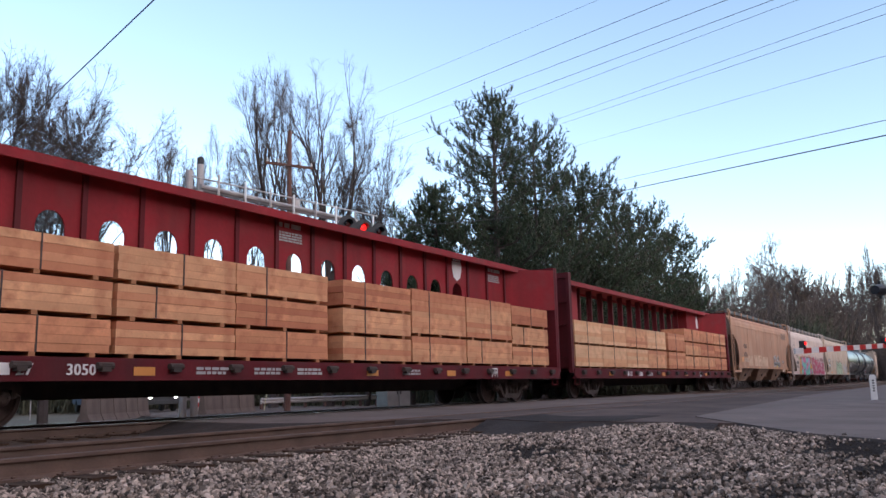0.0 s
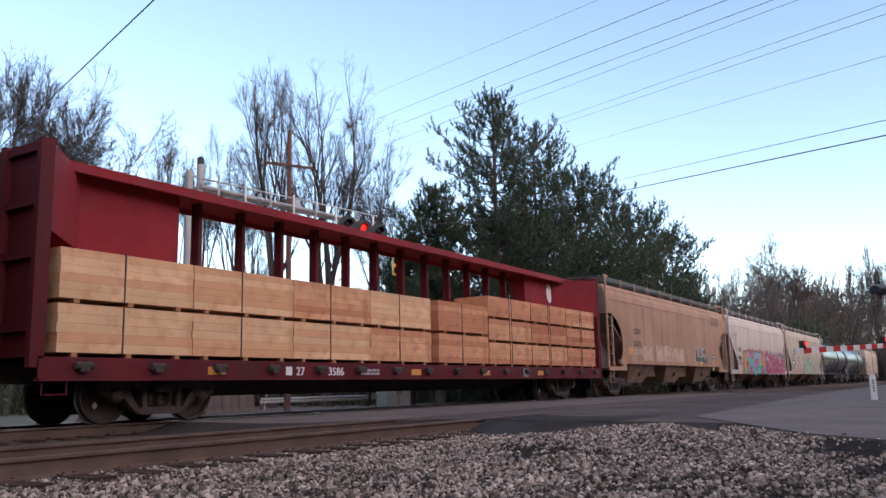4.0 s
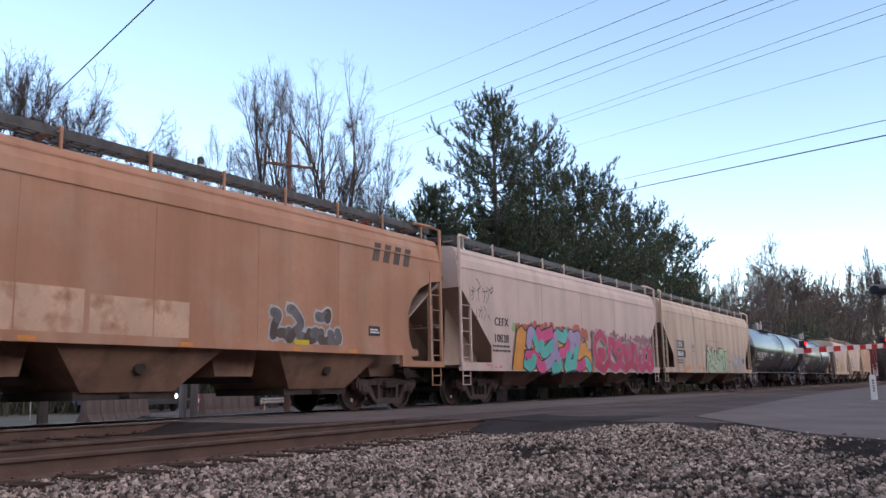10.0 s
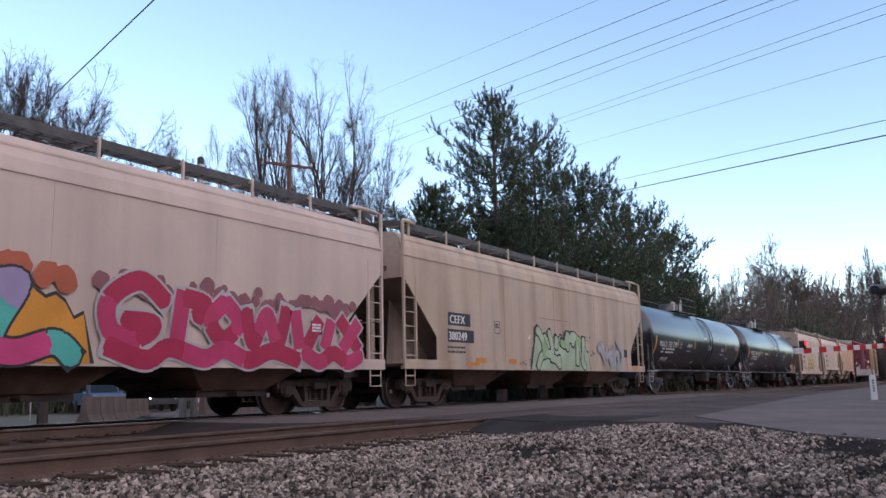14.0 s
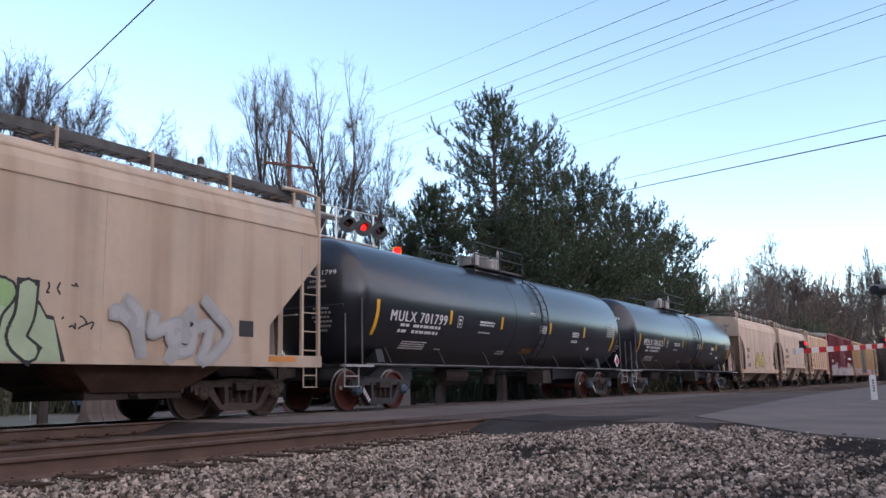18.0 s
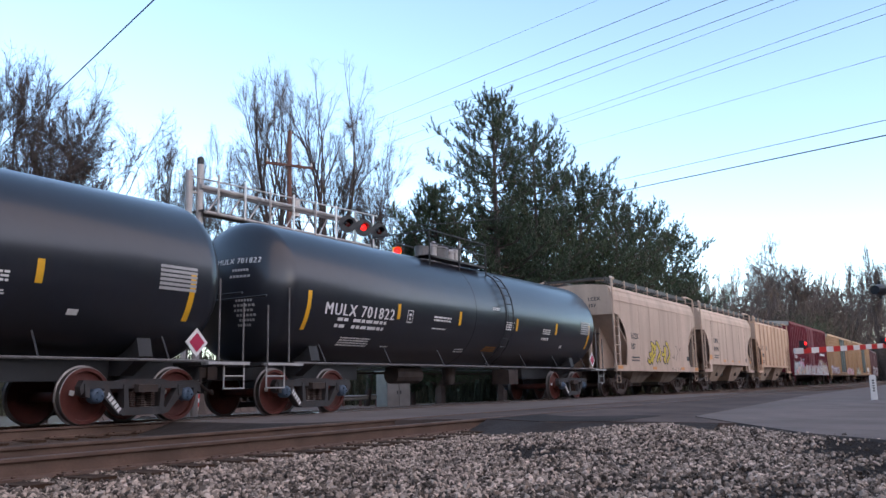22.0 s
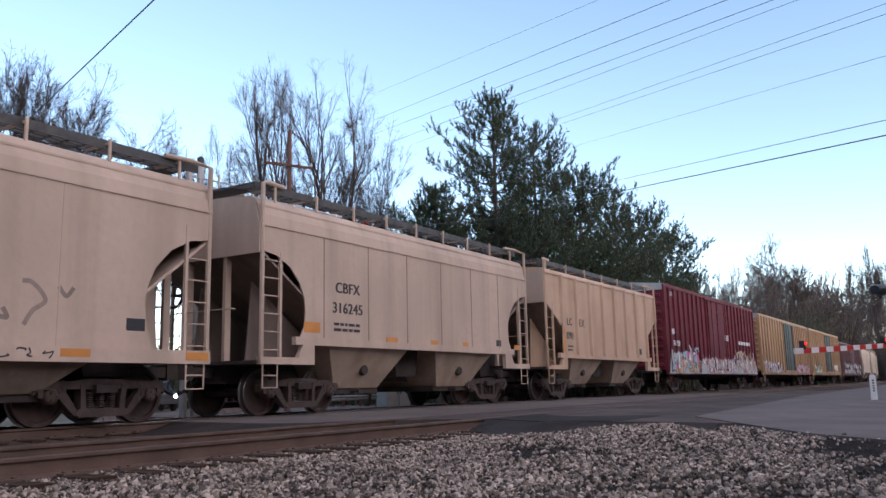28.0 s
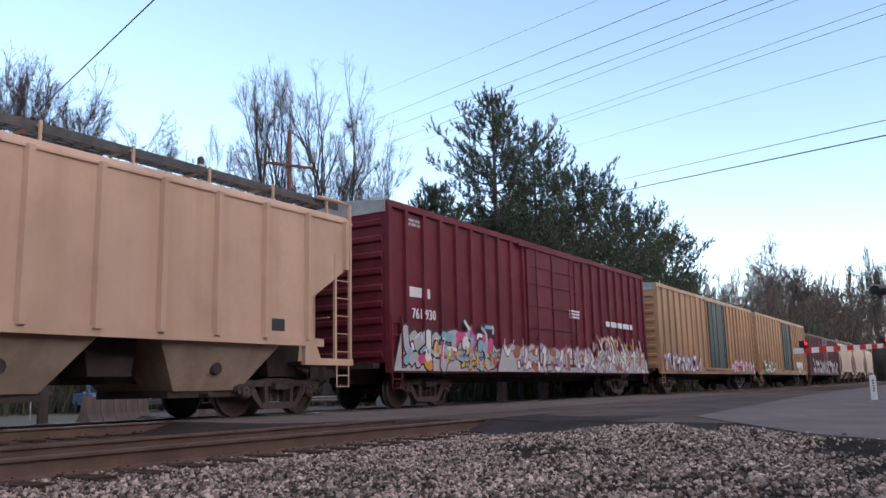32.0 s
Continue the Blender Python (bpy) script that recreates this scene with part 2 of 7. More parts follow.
# ---------------------------------------------------------------- mesh building
class Geo:
    """Collects vertices and faces of one mesh."""

    def __init__(self):
        self.v, self.f, self.m, self.k = [], [], [], 0

    def add(self, vs, fs):
        o = len(self.v)
        self.v += [tuple(q) for q in vs]
        self.f += [tuple(o + i for i in q) for q in fs]
        self.m += [self.k] * len(fs)
        return self

    def box(self, x0, x1, y0, y1, z0, z1):
        return self.add([(x, y, z) for x in (x0, x1) for y in (y0, y1) for z in (z0, z1)],
                        [(0, 1, 3, 2), (4, 6, 7, 5), (0, 4, 5, 1), (2, 3, 7, 6), (0, 2, 6, 4), (1, 5, 7, 3)])

    def prism(self, outline, axis, a, b):
        """A closed outline of (u, w) drawn out along an axis from a to b: 'x' takes (y, z), 'y' takes (x, z), 'z' takes (x, y)."""
        def at(u, w, s):
            return {"x": (s, u, w), "y": (u, s, w), "z": (u, w, s)}[axis]
        n = len(outline)
        vs = [at(u, w, a) for u, w in outline] + [at(u, w, b) for u, w in outline]
        return self.add(vs, [tuple(range(n))[::-1], tuple(range(n, 2 * n))] + [(i, (i + 1) % n, n + (i + 1) % n, n + i) for i in range(n)])

    def rod(self, p, q, r, seg=6, r2=None, caps=True):
        p, q = Vector(p), Vector(q)
        d = (q - p).normalized()
        a = d.orthogonal().normalized()
        b = d.cross(a)
        r2 = r if r2 is None else r2
        ring = [(math.cos(2 * math.pi * i / seg), math.sin(2 * math.pi * i / seg)) for i in range(seg)]
        vs = [p + (a * c + b * s) * r for c, s in ring] + [q + (a * c + b * s) * r2 for c, s in ring]
        fs = [(i, (i + 1) % seg, seg + (i + 1) % seg, seg + i) for i in range(seg)]
        if caps:
            fs += [tuple(range(seg))[::-1], tuple(range(seg, 2 * seg))]
        return self.add(vs, fs)

    def pipe(self, pts, r, seg=6):
        """One bent tube through the points."""
        pts = [Vector(p) for p in pts]
        vs, a = [], None
        for i, p in enumerate(pts):
            d = (pts[min(i + 1, len(pts) - 1)] - pts[max(i - 1, 0)]).normalized()
            a = d.orthogonal().normalized() if a is None else (a - d * a.dot(d)).normalized()
            b = d.cross(a)
            vs += [p + (a * math.cos(2 * math.pi * k / seg) + b * math.sin(2 * math.pi * k / seg)) * r for k in range(seg)]
        fs = [(i * seg + k, i * seg + (k + 1) % seg, (i + 1) * seg + (k + 1) % seg, (i + 1) * seg + k) for i in range(len(pts) - 1) for k in range(seg)]
        n = len(vs)
        return self.add(vs, fs + [tuple(range(seg))[::-1], tuple(range(n - seg, n))])

    def lathe(self, profile, axis="y", seg=28, centre=(0, 0, 0), caps=True):
        """profile: (radius, place along the axis), closed at the axis where the radius is 0."""
        vs, fs, n = [], [], len(profile)
        for r, s in profile:
            for i in range(seg):
                c, d = r * math.cos(2 * math.pi * i / seg), r * math.sin(2 * math.pi * i / seg)
                w = {"y": (c, s, d), "x": (s, c, d), "z": (c, d, s)}[axis]
                vs.append(tuple(w[k] + centre[k] for k in range(3)))
        for j in range(n - 1):
            for i in range(seg):
                k = (i + 1) % seg
                fs.append((j * seg + i, j * seg + k, (j + 1) * seg + k, (j + 1) * seg + i))
        if caps:
            fs.append(tuple(range(seg))[::-1])
            fs.append(tuple(range((n - 1) * seg, n * seg)))
        return self.add(vs, fs)

    def sheet(self, outline, y, thick=0.004):
        """A flat outline of (x, z) standing at y, facing -y."""
        return self.prism(outline, "y", y - thick, y)


def mesh_of(name, geo, mats, smooth=False):
    me = bpy.data.meshes.new(name)
    me.from_pydata(geo.v, [], geo.f)
    for m in mats if isinstance(mats, (list, tuple)) else (mats,):
        me.materials.append(M[m] if isinstance(m, str) else m)
    if len(me.materials) > 1:
        me.polygons.foreach_set("material_index", geo.m)
    bm = bmesh.new()
    bm.from_mesh(me)
    bmesh.ops.recalc_face_normals(bm, faces=bm.faces)
    bm.to_mesh(me)
    bm.free()
    if smooth:
        me.polygons.foreach_set("use_smooth", [True] * len(me.polygons))
        me.set_sharp_from_angle(angle=radians(40))
    return me


def part(name, geo, material, parent=None, label="", at=None, smooth=False, bevel=0.0):
    ob = new(name, geo if isinstance(geo, bpy.types.Mesh) else mesh_of(name, geo, material, smooth))
    if parent is not None:
        ob.parent = parent
    if at is not None:
        ob.matrix_basis = at
    if bevel:
        b = ob.modifiers.new("bevel", "BEVEL")
        b.width, b.segments, b.limit_method = bevel, 2, "ANGLE"
    return tagged(ob, label) if label else ob


def thing(name, label, category, at, group="", kind=""):
    ob = new(name)
    ob.empty_display_size = 0.3
    ob.matrix_basis = at
    return tagged(ob, label, category, group, kind)


LETTERS = {}


def text_mesh(words, size, depth=0.003, fat=0.0, squeeze=1.0, space=1.08):
    c = bpy.data.curves.new("writing", "FONT")
    c.body, c.size, c.extrude, c.offset, c.space_character = words, size, depth, fat, space
    c.resolution_u = 3
    ob = new("writing", c)
    bpy.context.view_layer.update()
    me = bpy.data.meshes.new_from_object(ob.evaluated_get(bpy.context.evaluated_depsgraph_get()))
    bpy.data.objects.remove(ob)
    me.transform(Matrix.Diagonal((squeeze, 1, 1, 1)))
    return me


def bolden(me, shift):
    """The same letters, broader: three sets laid side by side in one mesh."""
    vs, fs, n = [], [], len(me.vertices)
    for k, dx in enumerate((-shift, 0.0, shift)):
        vs += [(v.co.x + dx, v.co.y, v.co.z + 0.0004 * k) for v in me.vertices]
        fs += [tuple(i + n * k for i in f.vertices) for f in me.polygons]
    out = bpy.data.meshes.new("lettering")
    out.from_pydata(vs, [], fs)
    return out


def writing(words, x, z, size, material, parent, y, fat=0.0, squeeze=1.0):
    """Lettering on a side that faces -y, its lower left corner at (x, z)."""
    me = bolden(text_mesh(words, size, 0.003, 0.0, squeeze), size * 0.028)
    me.materials.clear()
    me.materials.append(M[material])
    return part("lettering", me, None, parent, at=pose(x, y, z, 90, 0, 0))


def end_writing(words, x, y, z, size, material, parent):
    """Lettering on a car's end that faces -x, its lower left corner at (y, z)."""
    me = bolden(text_mesh(words, size, 0.003), size * 0.028)
    me.materials.append(M[material])
    return part("lettering", me, None, parent, at=pose(x, y, z, 90, 0, -90))


def bars(x, z, w, h, material, parent, y, rows=1, gap=0.5, rng=None, name="lettering"):
    """Unreadable small writing as plain bars."""
    g = Geo()
    rng = rng or random.Random(int(x * 97 + z * 31))
    for i in range(rows):
        zz, xx = z - i * h * (1 + gap), x
        while xx < x + w - h:
            ww = min(rng.uniform(1.2, 4.5) * h, x + w - xx)
            g.box(xx, xx + ww, y - 0.003, y, zz, zz + h)
            xx += ww + h * 0.6
    return part(name, g, material, parent)


# ---------------------------------------------------------------- railway cars: running gear
TRACK_Y = 13.01     # middle of the track on which the train runs; rail tops at z = 0
NEAR_Y = 7.22       # middle of the empty track before it
WHEEL_R, AXLE = 0.47, 0.915
WHEELSETS = []      # every wheelset, with its place in its truck


def make_gear_meshes():
    g = {}
    # side frame: cast bar with pedestals, window openings and spring nest
    f = Geo()
    f.prism([(-1.22, 0.62), (-1.16, 0.72), (-0.55, 0.70), (-0.35, 0.74), (0.35, 0.74), (0.55, 0.70), (1.16, 0.72), (1.22, 0.62), (1.2, 0.48), (1.1, 0.58), (0.6, 0.58), (-0.6, 0.58), (-1.1, 0.58), (-1.2, 0.48)], "y", -0.07, 0.07)
    f.prism([(-0.42, 0.14), (0.42, 0.14), (0.5, 0.20), (0.42, 0.27), (-0.42, 0.27), (-0.5, 0.20)], "y", -0.085, 0.085)
    for s in (-1, 1):
        f.prism([(s * 0.40, 0.16), (s * 0.50, 0.16), (s * 0.84, 0.50), (s * 0.80, 0.60), (s * 0.70, 0.60)], "y", -0.075, 0.075)
        f.prism([(s * 0.30, 0.2), (s * 0.40, 0.2), (s * 0.42, 0.65), (s * 0.34, 0.65)], "y", -0.09, 0.09)
        f.prism([(s * 0.70, 0.64), (s * 0.72, 0.46), (s * 0.79, 0.44), (s * 0.79, 0.58), (s * 1.05, 0.58), (s * 1.05, 0.44), (s * 1.13, 0.46), (s * 1.15, 0.66)], "y", -0.09, 0.09)
    g["side_frame"] = mesh_of("side_frame", f, "truck_steel")
    g["side_frame_grey"] = mesh_of("side_frame", f, "truck_grey")
    f = Geo()
    f.lathe([q for k in range(7) for q in ((0.055, 0.28 + k * 0.036), (0.085, 0.29 + k * 0.036), (0.085, 0.305 + k * 0.036), (0.055, 0.314 + k * 0.036))], "z", 6)
    g["springs"] = mesh_of("coil_spring", f, "truck_steel")
    # bolster and brake beam between the frames
    f = Geo()
    f.prism([(-1.2, 0.52), (1.2, 0.52), (1.2, 0.64), (0.5, 0.72), (-0.5, 0.72), (-1.2, 0.64)], "x", -0.2, 0.2)
    for s in (-1, 1):
        f.box(s * 0.42 - 0.05, s * 0.42 + 0.05, -0.8, 0.8, 0.36, 0.46)
        f.box(s * 0.40 - 0.03, s * 0.40 + 0.03, -0.1, 0.1, 0.3, 0.7)
    g["bolster"] = mesh_of("truck", f, "underframe")
    # wheelset about its axle: two wheels with tread, flange, plate and hub
    for key, face in (("wheelset", "wheel_rust"), ("wheelset_red", "wheel_red")):
        w = Geo()
        w.rod((0, -1.0, 0), (0, 1.0, 0), 0.085, 14)
        for s in (-1, 1):
            o = s * 0.735
            w.k = 0
            w.lathe([(0.0, o + s * 0.085), (0.12, o + s * 0.085), (0.13, o + s * 0.04), (0.30, o + s * 0.01), (0.385, o + s * 0.02), (0.40, o + s * 0.068), (0.455, o + s * 0.07)], "y", 36, (0, 0, 0), False)
            w.lathe([(0.0, o - s * 0.09), (0.12, o - s * 0.09), (0.13, o - s * 0.05), (0.36, o - s * 0.05), (0.385, o - s * 0.065), (0.45, o - s * 0.068)], "y", 36, (0, 0, 0), False)
            w.k = 1
            w.lathe([(0.455, o + s * 0.07), (0.468, o + s * 0.062), (0.472, o - s * 0.03), (0.50, o - s * 0.042), (0.50, o - s * 0.06), (0.45, o - s * 0.068)], "y", 36, (0, 0, 0), False)
            w.k = 2
            w.box(0.20, 0.28, o + s * 0.03, o + s * 0.048, -0.04, 0.04)
        g[key] = mesh_of("wheelset", w, [face, "tread", "white_paint"], True)
    w = Geo()
    w.lathe([(0.0, -0.1), (0.055, -0.1), (0.10, -0.085), (0.125, -0.05), (0.125, 0.08), (0.0, 0.08)], "y", 18)
    for i in range(3):
        a = i * 2.094
        w.rod((0.06 * math.cos(a), -0.125, 0.06 * math.sin(a)), (0.06 * math.cos(a), -0.09, 0.06 * math.sin(a)), 0.02, 6)
    g["cap"] = mesh_of("bearing_cap", w, "truck_steel", True)
    g["cap_blue"] = mesh_of("bearing_cap", w, "cap_blue", True)
    f = Geo()
    f.prism([(0, 0.055), (-0.035, 0.10), (-0.10, 0.045), (-0.065, 0.0)], "y", -0.004, 0.0)
    g["stencil"] = mesh_of("stencil", f, "white_paint")
    c = Geo()
    c.box(0.0, 0.62, -0.09, 0.09, 0.78, 0.98)
    c.prism([(0.55, -0.14), (0.78, -0.17), (0.84, -0.02), (0.72, 0.16), (0.58, 0.14)], "z", 0.74, 1.02)
    c.pipe([(0.1, -0.28, 0.72), (0.45, -0.30, 0.50), (0.62, -0.22, 0.46), (0.68, -0.12, 0.52)], 0.03, 6)
    g["coupler"] = mesh_of("coupler", c, "underframe")
    return g


GEAR = make_gear_meshes()


def running_gear(car, centres, red=False):
    for cx in centres:
        truck = part("truck", GEAR["bolster"], None, car, at=pose(cx, 0, 0))
        for s in (-1, 1):
            part("side_frame", GEAR["side_frame_grey" if red else "side_frame"], None, truck, at=pose(0, s * 1.02, 0))
            for x in (-0.2, 0.0, 0.2):
                part("coil_spring", GEAR["springs"], None, truck, at=pose(x, s * 1.0, 0))
            if red:
                for k in range(6):
                    part("stencil", GEAR["stencil"], None, truck, "white stencilled mark", at=pose(s * (0.44 + 0.055 * k), s * 1.1, 0.185 + 0.06 * k, 0, 0, 0 if s < 0 else 180))
            for a in (-1, 1):
                part("bearing_cap", GEAR["cap_blue" if red else "cap"], None, truck, "blue-grey roller bearing cap" if red else "", at=pose(a * AXLE, s * 1.06, WHEEL_R, 0, 0, 0 if s < 0 else 180))
        for a in (-1, 1):
            ws = part("wheelset", GEAR["wheelset_red" if red else "wheelset"], None, truck, "rust-red wheels with bright worn treads" if red else "", at=pose(a * AXLE, 0, WHEEL_R))
            WHEELSETS.append((ws, a * AXLE))


def couplers(car, half):
    for s in (-1, 1):
        part("coupler", GEAR["coupler"], None, car, at=pose(s * (half - 0.25), 0, 0, 0, 0, 0 if s > 0 else 180))


def ladder(parent, x0, x1, y, z0, z1, rungs, material, name="ladder"):
    g = Geo()
    for x in (x0, x1):
        g.box(x - 0.03, x + 0.03, y - 0.03, y + 0.03, z0, z1)
    for i in range(rungs):
        z = z0 + (z1 - z0) * (i + 0.5) / rungs
        g.rod((x0, y, z), (x1, y, z), 0.014, 5)
    return part(name, g, material, parent)


def stirrup(parent, x, y, z0, z1, material, w=0.4):
    g = Geo()
    g.pipe([(x - w / 2, y, z1), (x - w / 2, y, z0), (x + w / 2, y, z0), (x + w / 2, y, z1)], 0.018, 5)
    g.rod((x - w / 2, y, (z0 + z1) / 2), (x + w / 2, y, (z0 + z1) / 2), 0.016, 5)
    return part("stirrup_step", g, material, parent)


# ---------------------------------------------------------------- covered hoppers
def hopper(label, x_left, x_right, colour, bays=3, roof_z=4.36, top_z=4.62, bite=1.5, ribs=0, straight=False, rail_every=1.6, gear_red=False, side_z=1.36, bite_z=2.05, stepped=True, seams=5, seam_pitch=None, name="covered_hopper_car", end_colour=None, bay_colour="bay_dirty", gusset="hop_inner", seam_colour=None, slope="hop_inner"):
    """x_left, x_right: where its ends stand along the track at 16 s. Built about its own middle."""
    half = (x_right - x_left) / 2
    car = thing(name, label, "freight car", pose((x_left + x_right) / 2, TRACK_Y, 0), "cars of the freight train")
    body_w, eave_z = 1.60, roof_z - 0.2
    h = half
    end_c = end_colour or colour
    fold, bw = (0.0, body_w) if ribs else (0.44, body_w - 0.13)     # upper side leans in above a fold
    # side sheets with the bite cut out at each end over the trucks
    lip = roof_z - 1.15
    if straight:
        left = [(-h, lip), (-h + bite, bite_z), (-h + bite, side_z)]
    else:
        left = [(-h, lip)] + [(-h + bite * math.sin(a), bite_z + (lip - bite_z) * math.cos(a)) for a in (0.35, 0.7, 1.05, 1.35, 1.57)] + [(-h + bite * 0.98, bite_z - 0.3), (-h + bite * 0.86, side_z)]
    outline = [(-h, eave_z - fold)] + left + [(-x, z) for x, z in reversed(left)] + [(h, eave_z - fold)]
    for s in (-1, 1):
        g = Geo()
        g.prism(outline, "y", s * body_w, s * (body_w - 0.03))
        if fold:
            edge = [(body_w, eave_z - fold), (body_w - 0.035, eave_z - 0.22), (bw, eave_z), (bw - 0.03, eave_z), (body_w - 0.065, eave_z - 0.22), (body_w - 0.03, eave_z - fold)]
            g.prism([(s * u, w) for u, w in edge], "x", -h, h)
        part("side_sheet", g, colour, car)
    if ribs:
        for i in range(ribs):
            x = -h + (i + 1.0) * 2 * h / (ribs + 0.2)
            lo = side_z if abs(x) < h - bite - 0.1 else lip - (h - abs(x)) * (lip - bite_z) / bite
            for s in (-1, 1):
                g = Geo()
                g.prism([(x - 0.09, s * body_w), (x - 0.05, s * (body_w + 0.085)), (x + 0.05, s * (body_w + 0.085)), (x + 0.09, s * body_w)], "z", lo + 0.02, eave_z)
                part("side_rib", g, colour, car)
    else:
        # thin weld seams between the sheets
        for i in range(1, seams + 1):
            x = (i - (seams + 1) / 2) * (seam_pitch or (2 * h - 2 * bite - 0.4) / (seams + 1))
            g = Geo()
            g.box(x - 0.012, x + 0.012, -body_w - 0.006, -body_w, side_z + 0.02, eave_z - fold - 0.01)
            part("weld_seam", g, seam_colour or colour, car)
    # roof swept over from eave to eave
    arc = [(-bw, eave_z), (-bw + 0.04, eave_z + 0.08), (-bw + 0.14, eave_z + 0.15), (-bw + 0.40, roof_z - 0.02), (-0.6, roof_z + 0.03), (0, roof_z + 0.05)]
    arc = arc + [(-y, z) for y, z in reversed(arc[:-1])] + [(bw - 0.1, eave_z - 0.02), (-bw + 0.1, eave_z - 0.02)]
    g = Geo()
    g.prism(arc, "x", -h, h)
    part("roof", g, colour, car, smooth=True)
    g = Geo()
    for s in (-1, 1):
        g.box(-h, h, s * (bw + 0.012) - 0.02, s * (bw + 0.012) + 0.02, eave_z - 0.05, eave_z - 0.01)
        if fold:
            g.box(-h, h, s * (body_w + 0.006) - 0.014, s * (body_w + 0.006) + 0.014, eave_z - fold - 0.02, eave_z - fold + 0.015)
    part("eave_rail", g, colour, car)
    for s in (-1, 1):
        g = Geo()
        we = body_w - 0.03
        g.prism([(-we, lip - 0.05), (we, lip - 0.05), (we, eave_z - fold), (bw - 0.03, eave_z), (-bw + 0.03, eave_z), (-we, eave_z - fold)], "x", s * h - 0.02, s * h + 0.02)
        part("end_sheet", g, end_c, car)
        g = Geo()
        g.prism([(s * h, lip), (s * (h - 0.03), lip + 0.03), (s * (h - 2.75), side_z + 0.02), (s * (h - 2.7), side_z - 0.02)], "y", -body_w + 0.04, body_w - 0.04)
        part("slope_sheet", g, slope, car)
        # end posts and the raised end platform over the truck
        for y in (-0.55, 0.55):
            g = Geo()
            g.prism([(s * (h - 0.05), 1.1), (s * (h - 0.2), 1.1), (s * (h - 0.2), lip), (s * (h - 0.05), lip)], "y", y - 0.04, y + 0.04)
            part("end_post", g, colour, car)
        for y in (-0.75, 0.75):
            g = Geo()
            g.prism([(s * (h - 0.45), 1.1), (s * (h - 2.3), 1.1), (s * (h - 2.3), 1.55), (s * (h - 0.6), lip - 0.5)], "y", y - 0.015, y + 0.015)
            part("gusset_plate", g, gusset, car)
        g = Geo()
        g.box(min(s * h, s * (h - 1.4)), max(s * h, s * (h - 1.4)), -body_w + 0.02, body_w - 0.02, 1.02, 1.08)
        part("end_platform", g, "underframe", car)
        for y in (-1, 1):
            yy = y * (body_w - 0.02)
            ladder(car, s * (h - 0.06), s * (h - 0.56), yy, 1.1, lip if s < 0 else lip + 0.2, 6, colour)
            g = Geo()
            g.pipe([(s * (h - 0.05), yy, 1.0), (s * (h - 0.05), yy, top_z - 0.06), (s * (h - 0.35), yy * 0.9, top_z + 0.03), (s * (h - 0.9), yy * 0.85, top_z + 0.03)], 0.045, 8)
            part("corner_post", g, colour, car)
            stirrup(car, s * (h - 0.3), yy, 0.55, 1.02, colour)
        g = Geo()
        g.pipe([(s * (h - 0.02), -0.9, 2.1), (s * (h + 0.08), -0.9, 2.1), (s * (h + 0.08), 0.9, 2.1), (s * (h - 0.02), 0.9, 2.1)], 0.015, 5)
        part("end_grab_rail", g, colour, car)
    g = Geo()
    g.lathe([(0.24, -0.02), (0.28, -0.02), (0.28, 0.02), (0.24, 0.02), (0.24, -0.02)], "x", 16, (-h + 0.02, 0.9, 2.5), False)
    g.box(-h + 0.01, -h + 0.03, 0.64, 1.16, 2.48, 2.52)
    g.rod((-h + 0.02, 0.9, 2.5), (-h + 0.2, 0.9, 2.5), 0.03, 6)
    part("brake_wheel", g, "underframe", car)
    # side sills
    for s in (-1, 1):
        g = Geo()
        y0, y1 = sorted((s * (body_w + 0.03), s * (body_w - 0.08)))
        g.box(-h + bite * 0.75, h - bite * 0.75, y0, y1, side_z - 0.10, side_z + 0.06)
        if stepped:
            g.box(-h, -h + bite, y0, y1, 1.0, 1.14)
            g.box(h - bite, h, y0, y1, 1.0, 1.14)
            for e in (-1, 1):
                g.prism([(e * (h - bite + 0.3), 1.002), (e * (h - bite - 0.25), 1.002), (e * (h - bite - 0.25), side_z - 0.1), (e * (h - bite + 0.1), side_z - 0.1)], "y", y0 + 0.002, y1 - 0.002)
        else:
            g.box(-h, h, y0 - 0.004, y1 + 0.004, side_z - 0.10, side_z + 0.13)
        part("side_sill", g, colour, car)
    # bays: tapering hoppers with outlet gates
    inner = 2 * h - 2 * bite - 0.5
    for i in range(bays):
        x = -inner / 2 + (i + 0.5) * inner / bays
        w = inner / bays / 2
        g = Geo()
        top = [(x - w * 0.74, -body_w + 0.06), (x + w * 0.74, -body_w + 0.06), (x + w * 0.74, body_w - 0.06), (x - w * 0.74, body_w - 0.06)]
        low = [(x - w * 0.38, -1.05), (x + w * 0.38, -1.05), (x + w * 0.38, 1.05), (x - w * 0.38, 1.05)]
        vs = [(u, v, side_z) for u, v in top] + [(u, v, 0.52) for u, v in low]
        g.add(vs, [(0, 1, 2, 3), (7, 6, 5, 4), (0, 4, 5, 1), (1, 5, 6, 2), (2, 6, 7, 3), (3, 7, 4, 0)])
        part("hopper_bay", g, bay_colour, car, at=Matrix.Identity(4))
        # added block between bays; its dark colour stands for the gap's shade
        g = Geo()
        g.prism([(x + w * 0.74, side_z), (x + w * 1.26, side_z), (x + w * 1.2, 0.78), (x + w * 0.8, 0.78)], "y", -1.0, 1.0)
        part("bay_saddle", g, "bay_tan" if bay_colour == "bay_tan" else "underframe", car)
        g = Geo()
        g.box(x - w * 0.42, x + w * 0.42, -1.0, 1.0, 0.40, 0.54)
        g.rod((x - 0.1, -1.25, 0.46), (x - 0.1, -1.0, 0.46), 0.05, 8)
        part("outlet_gate", g, "underframe", car)
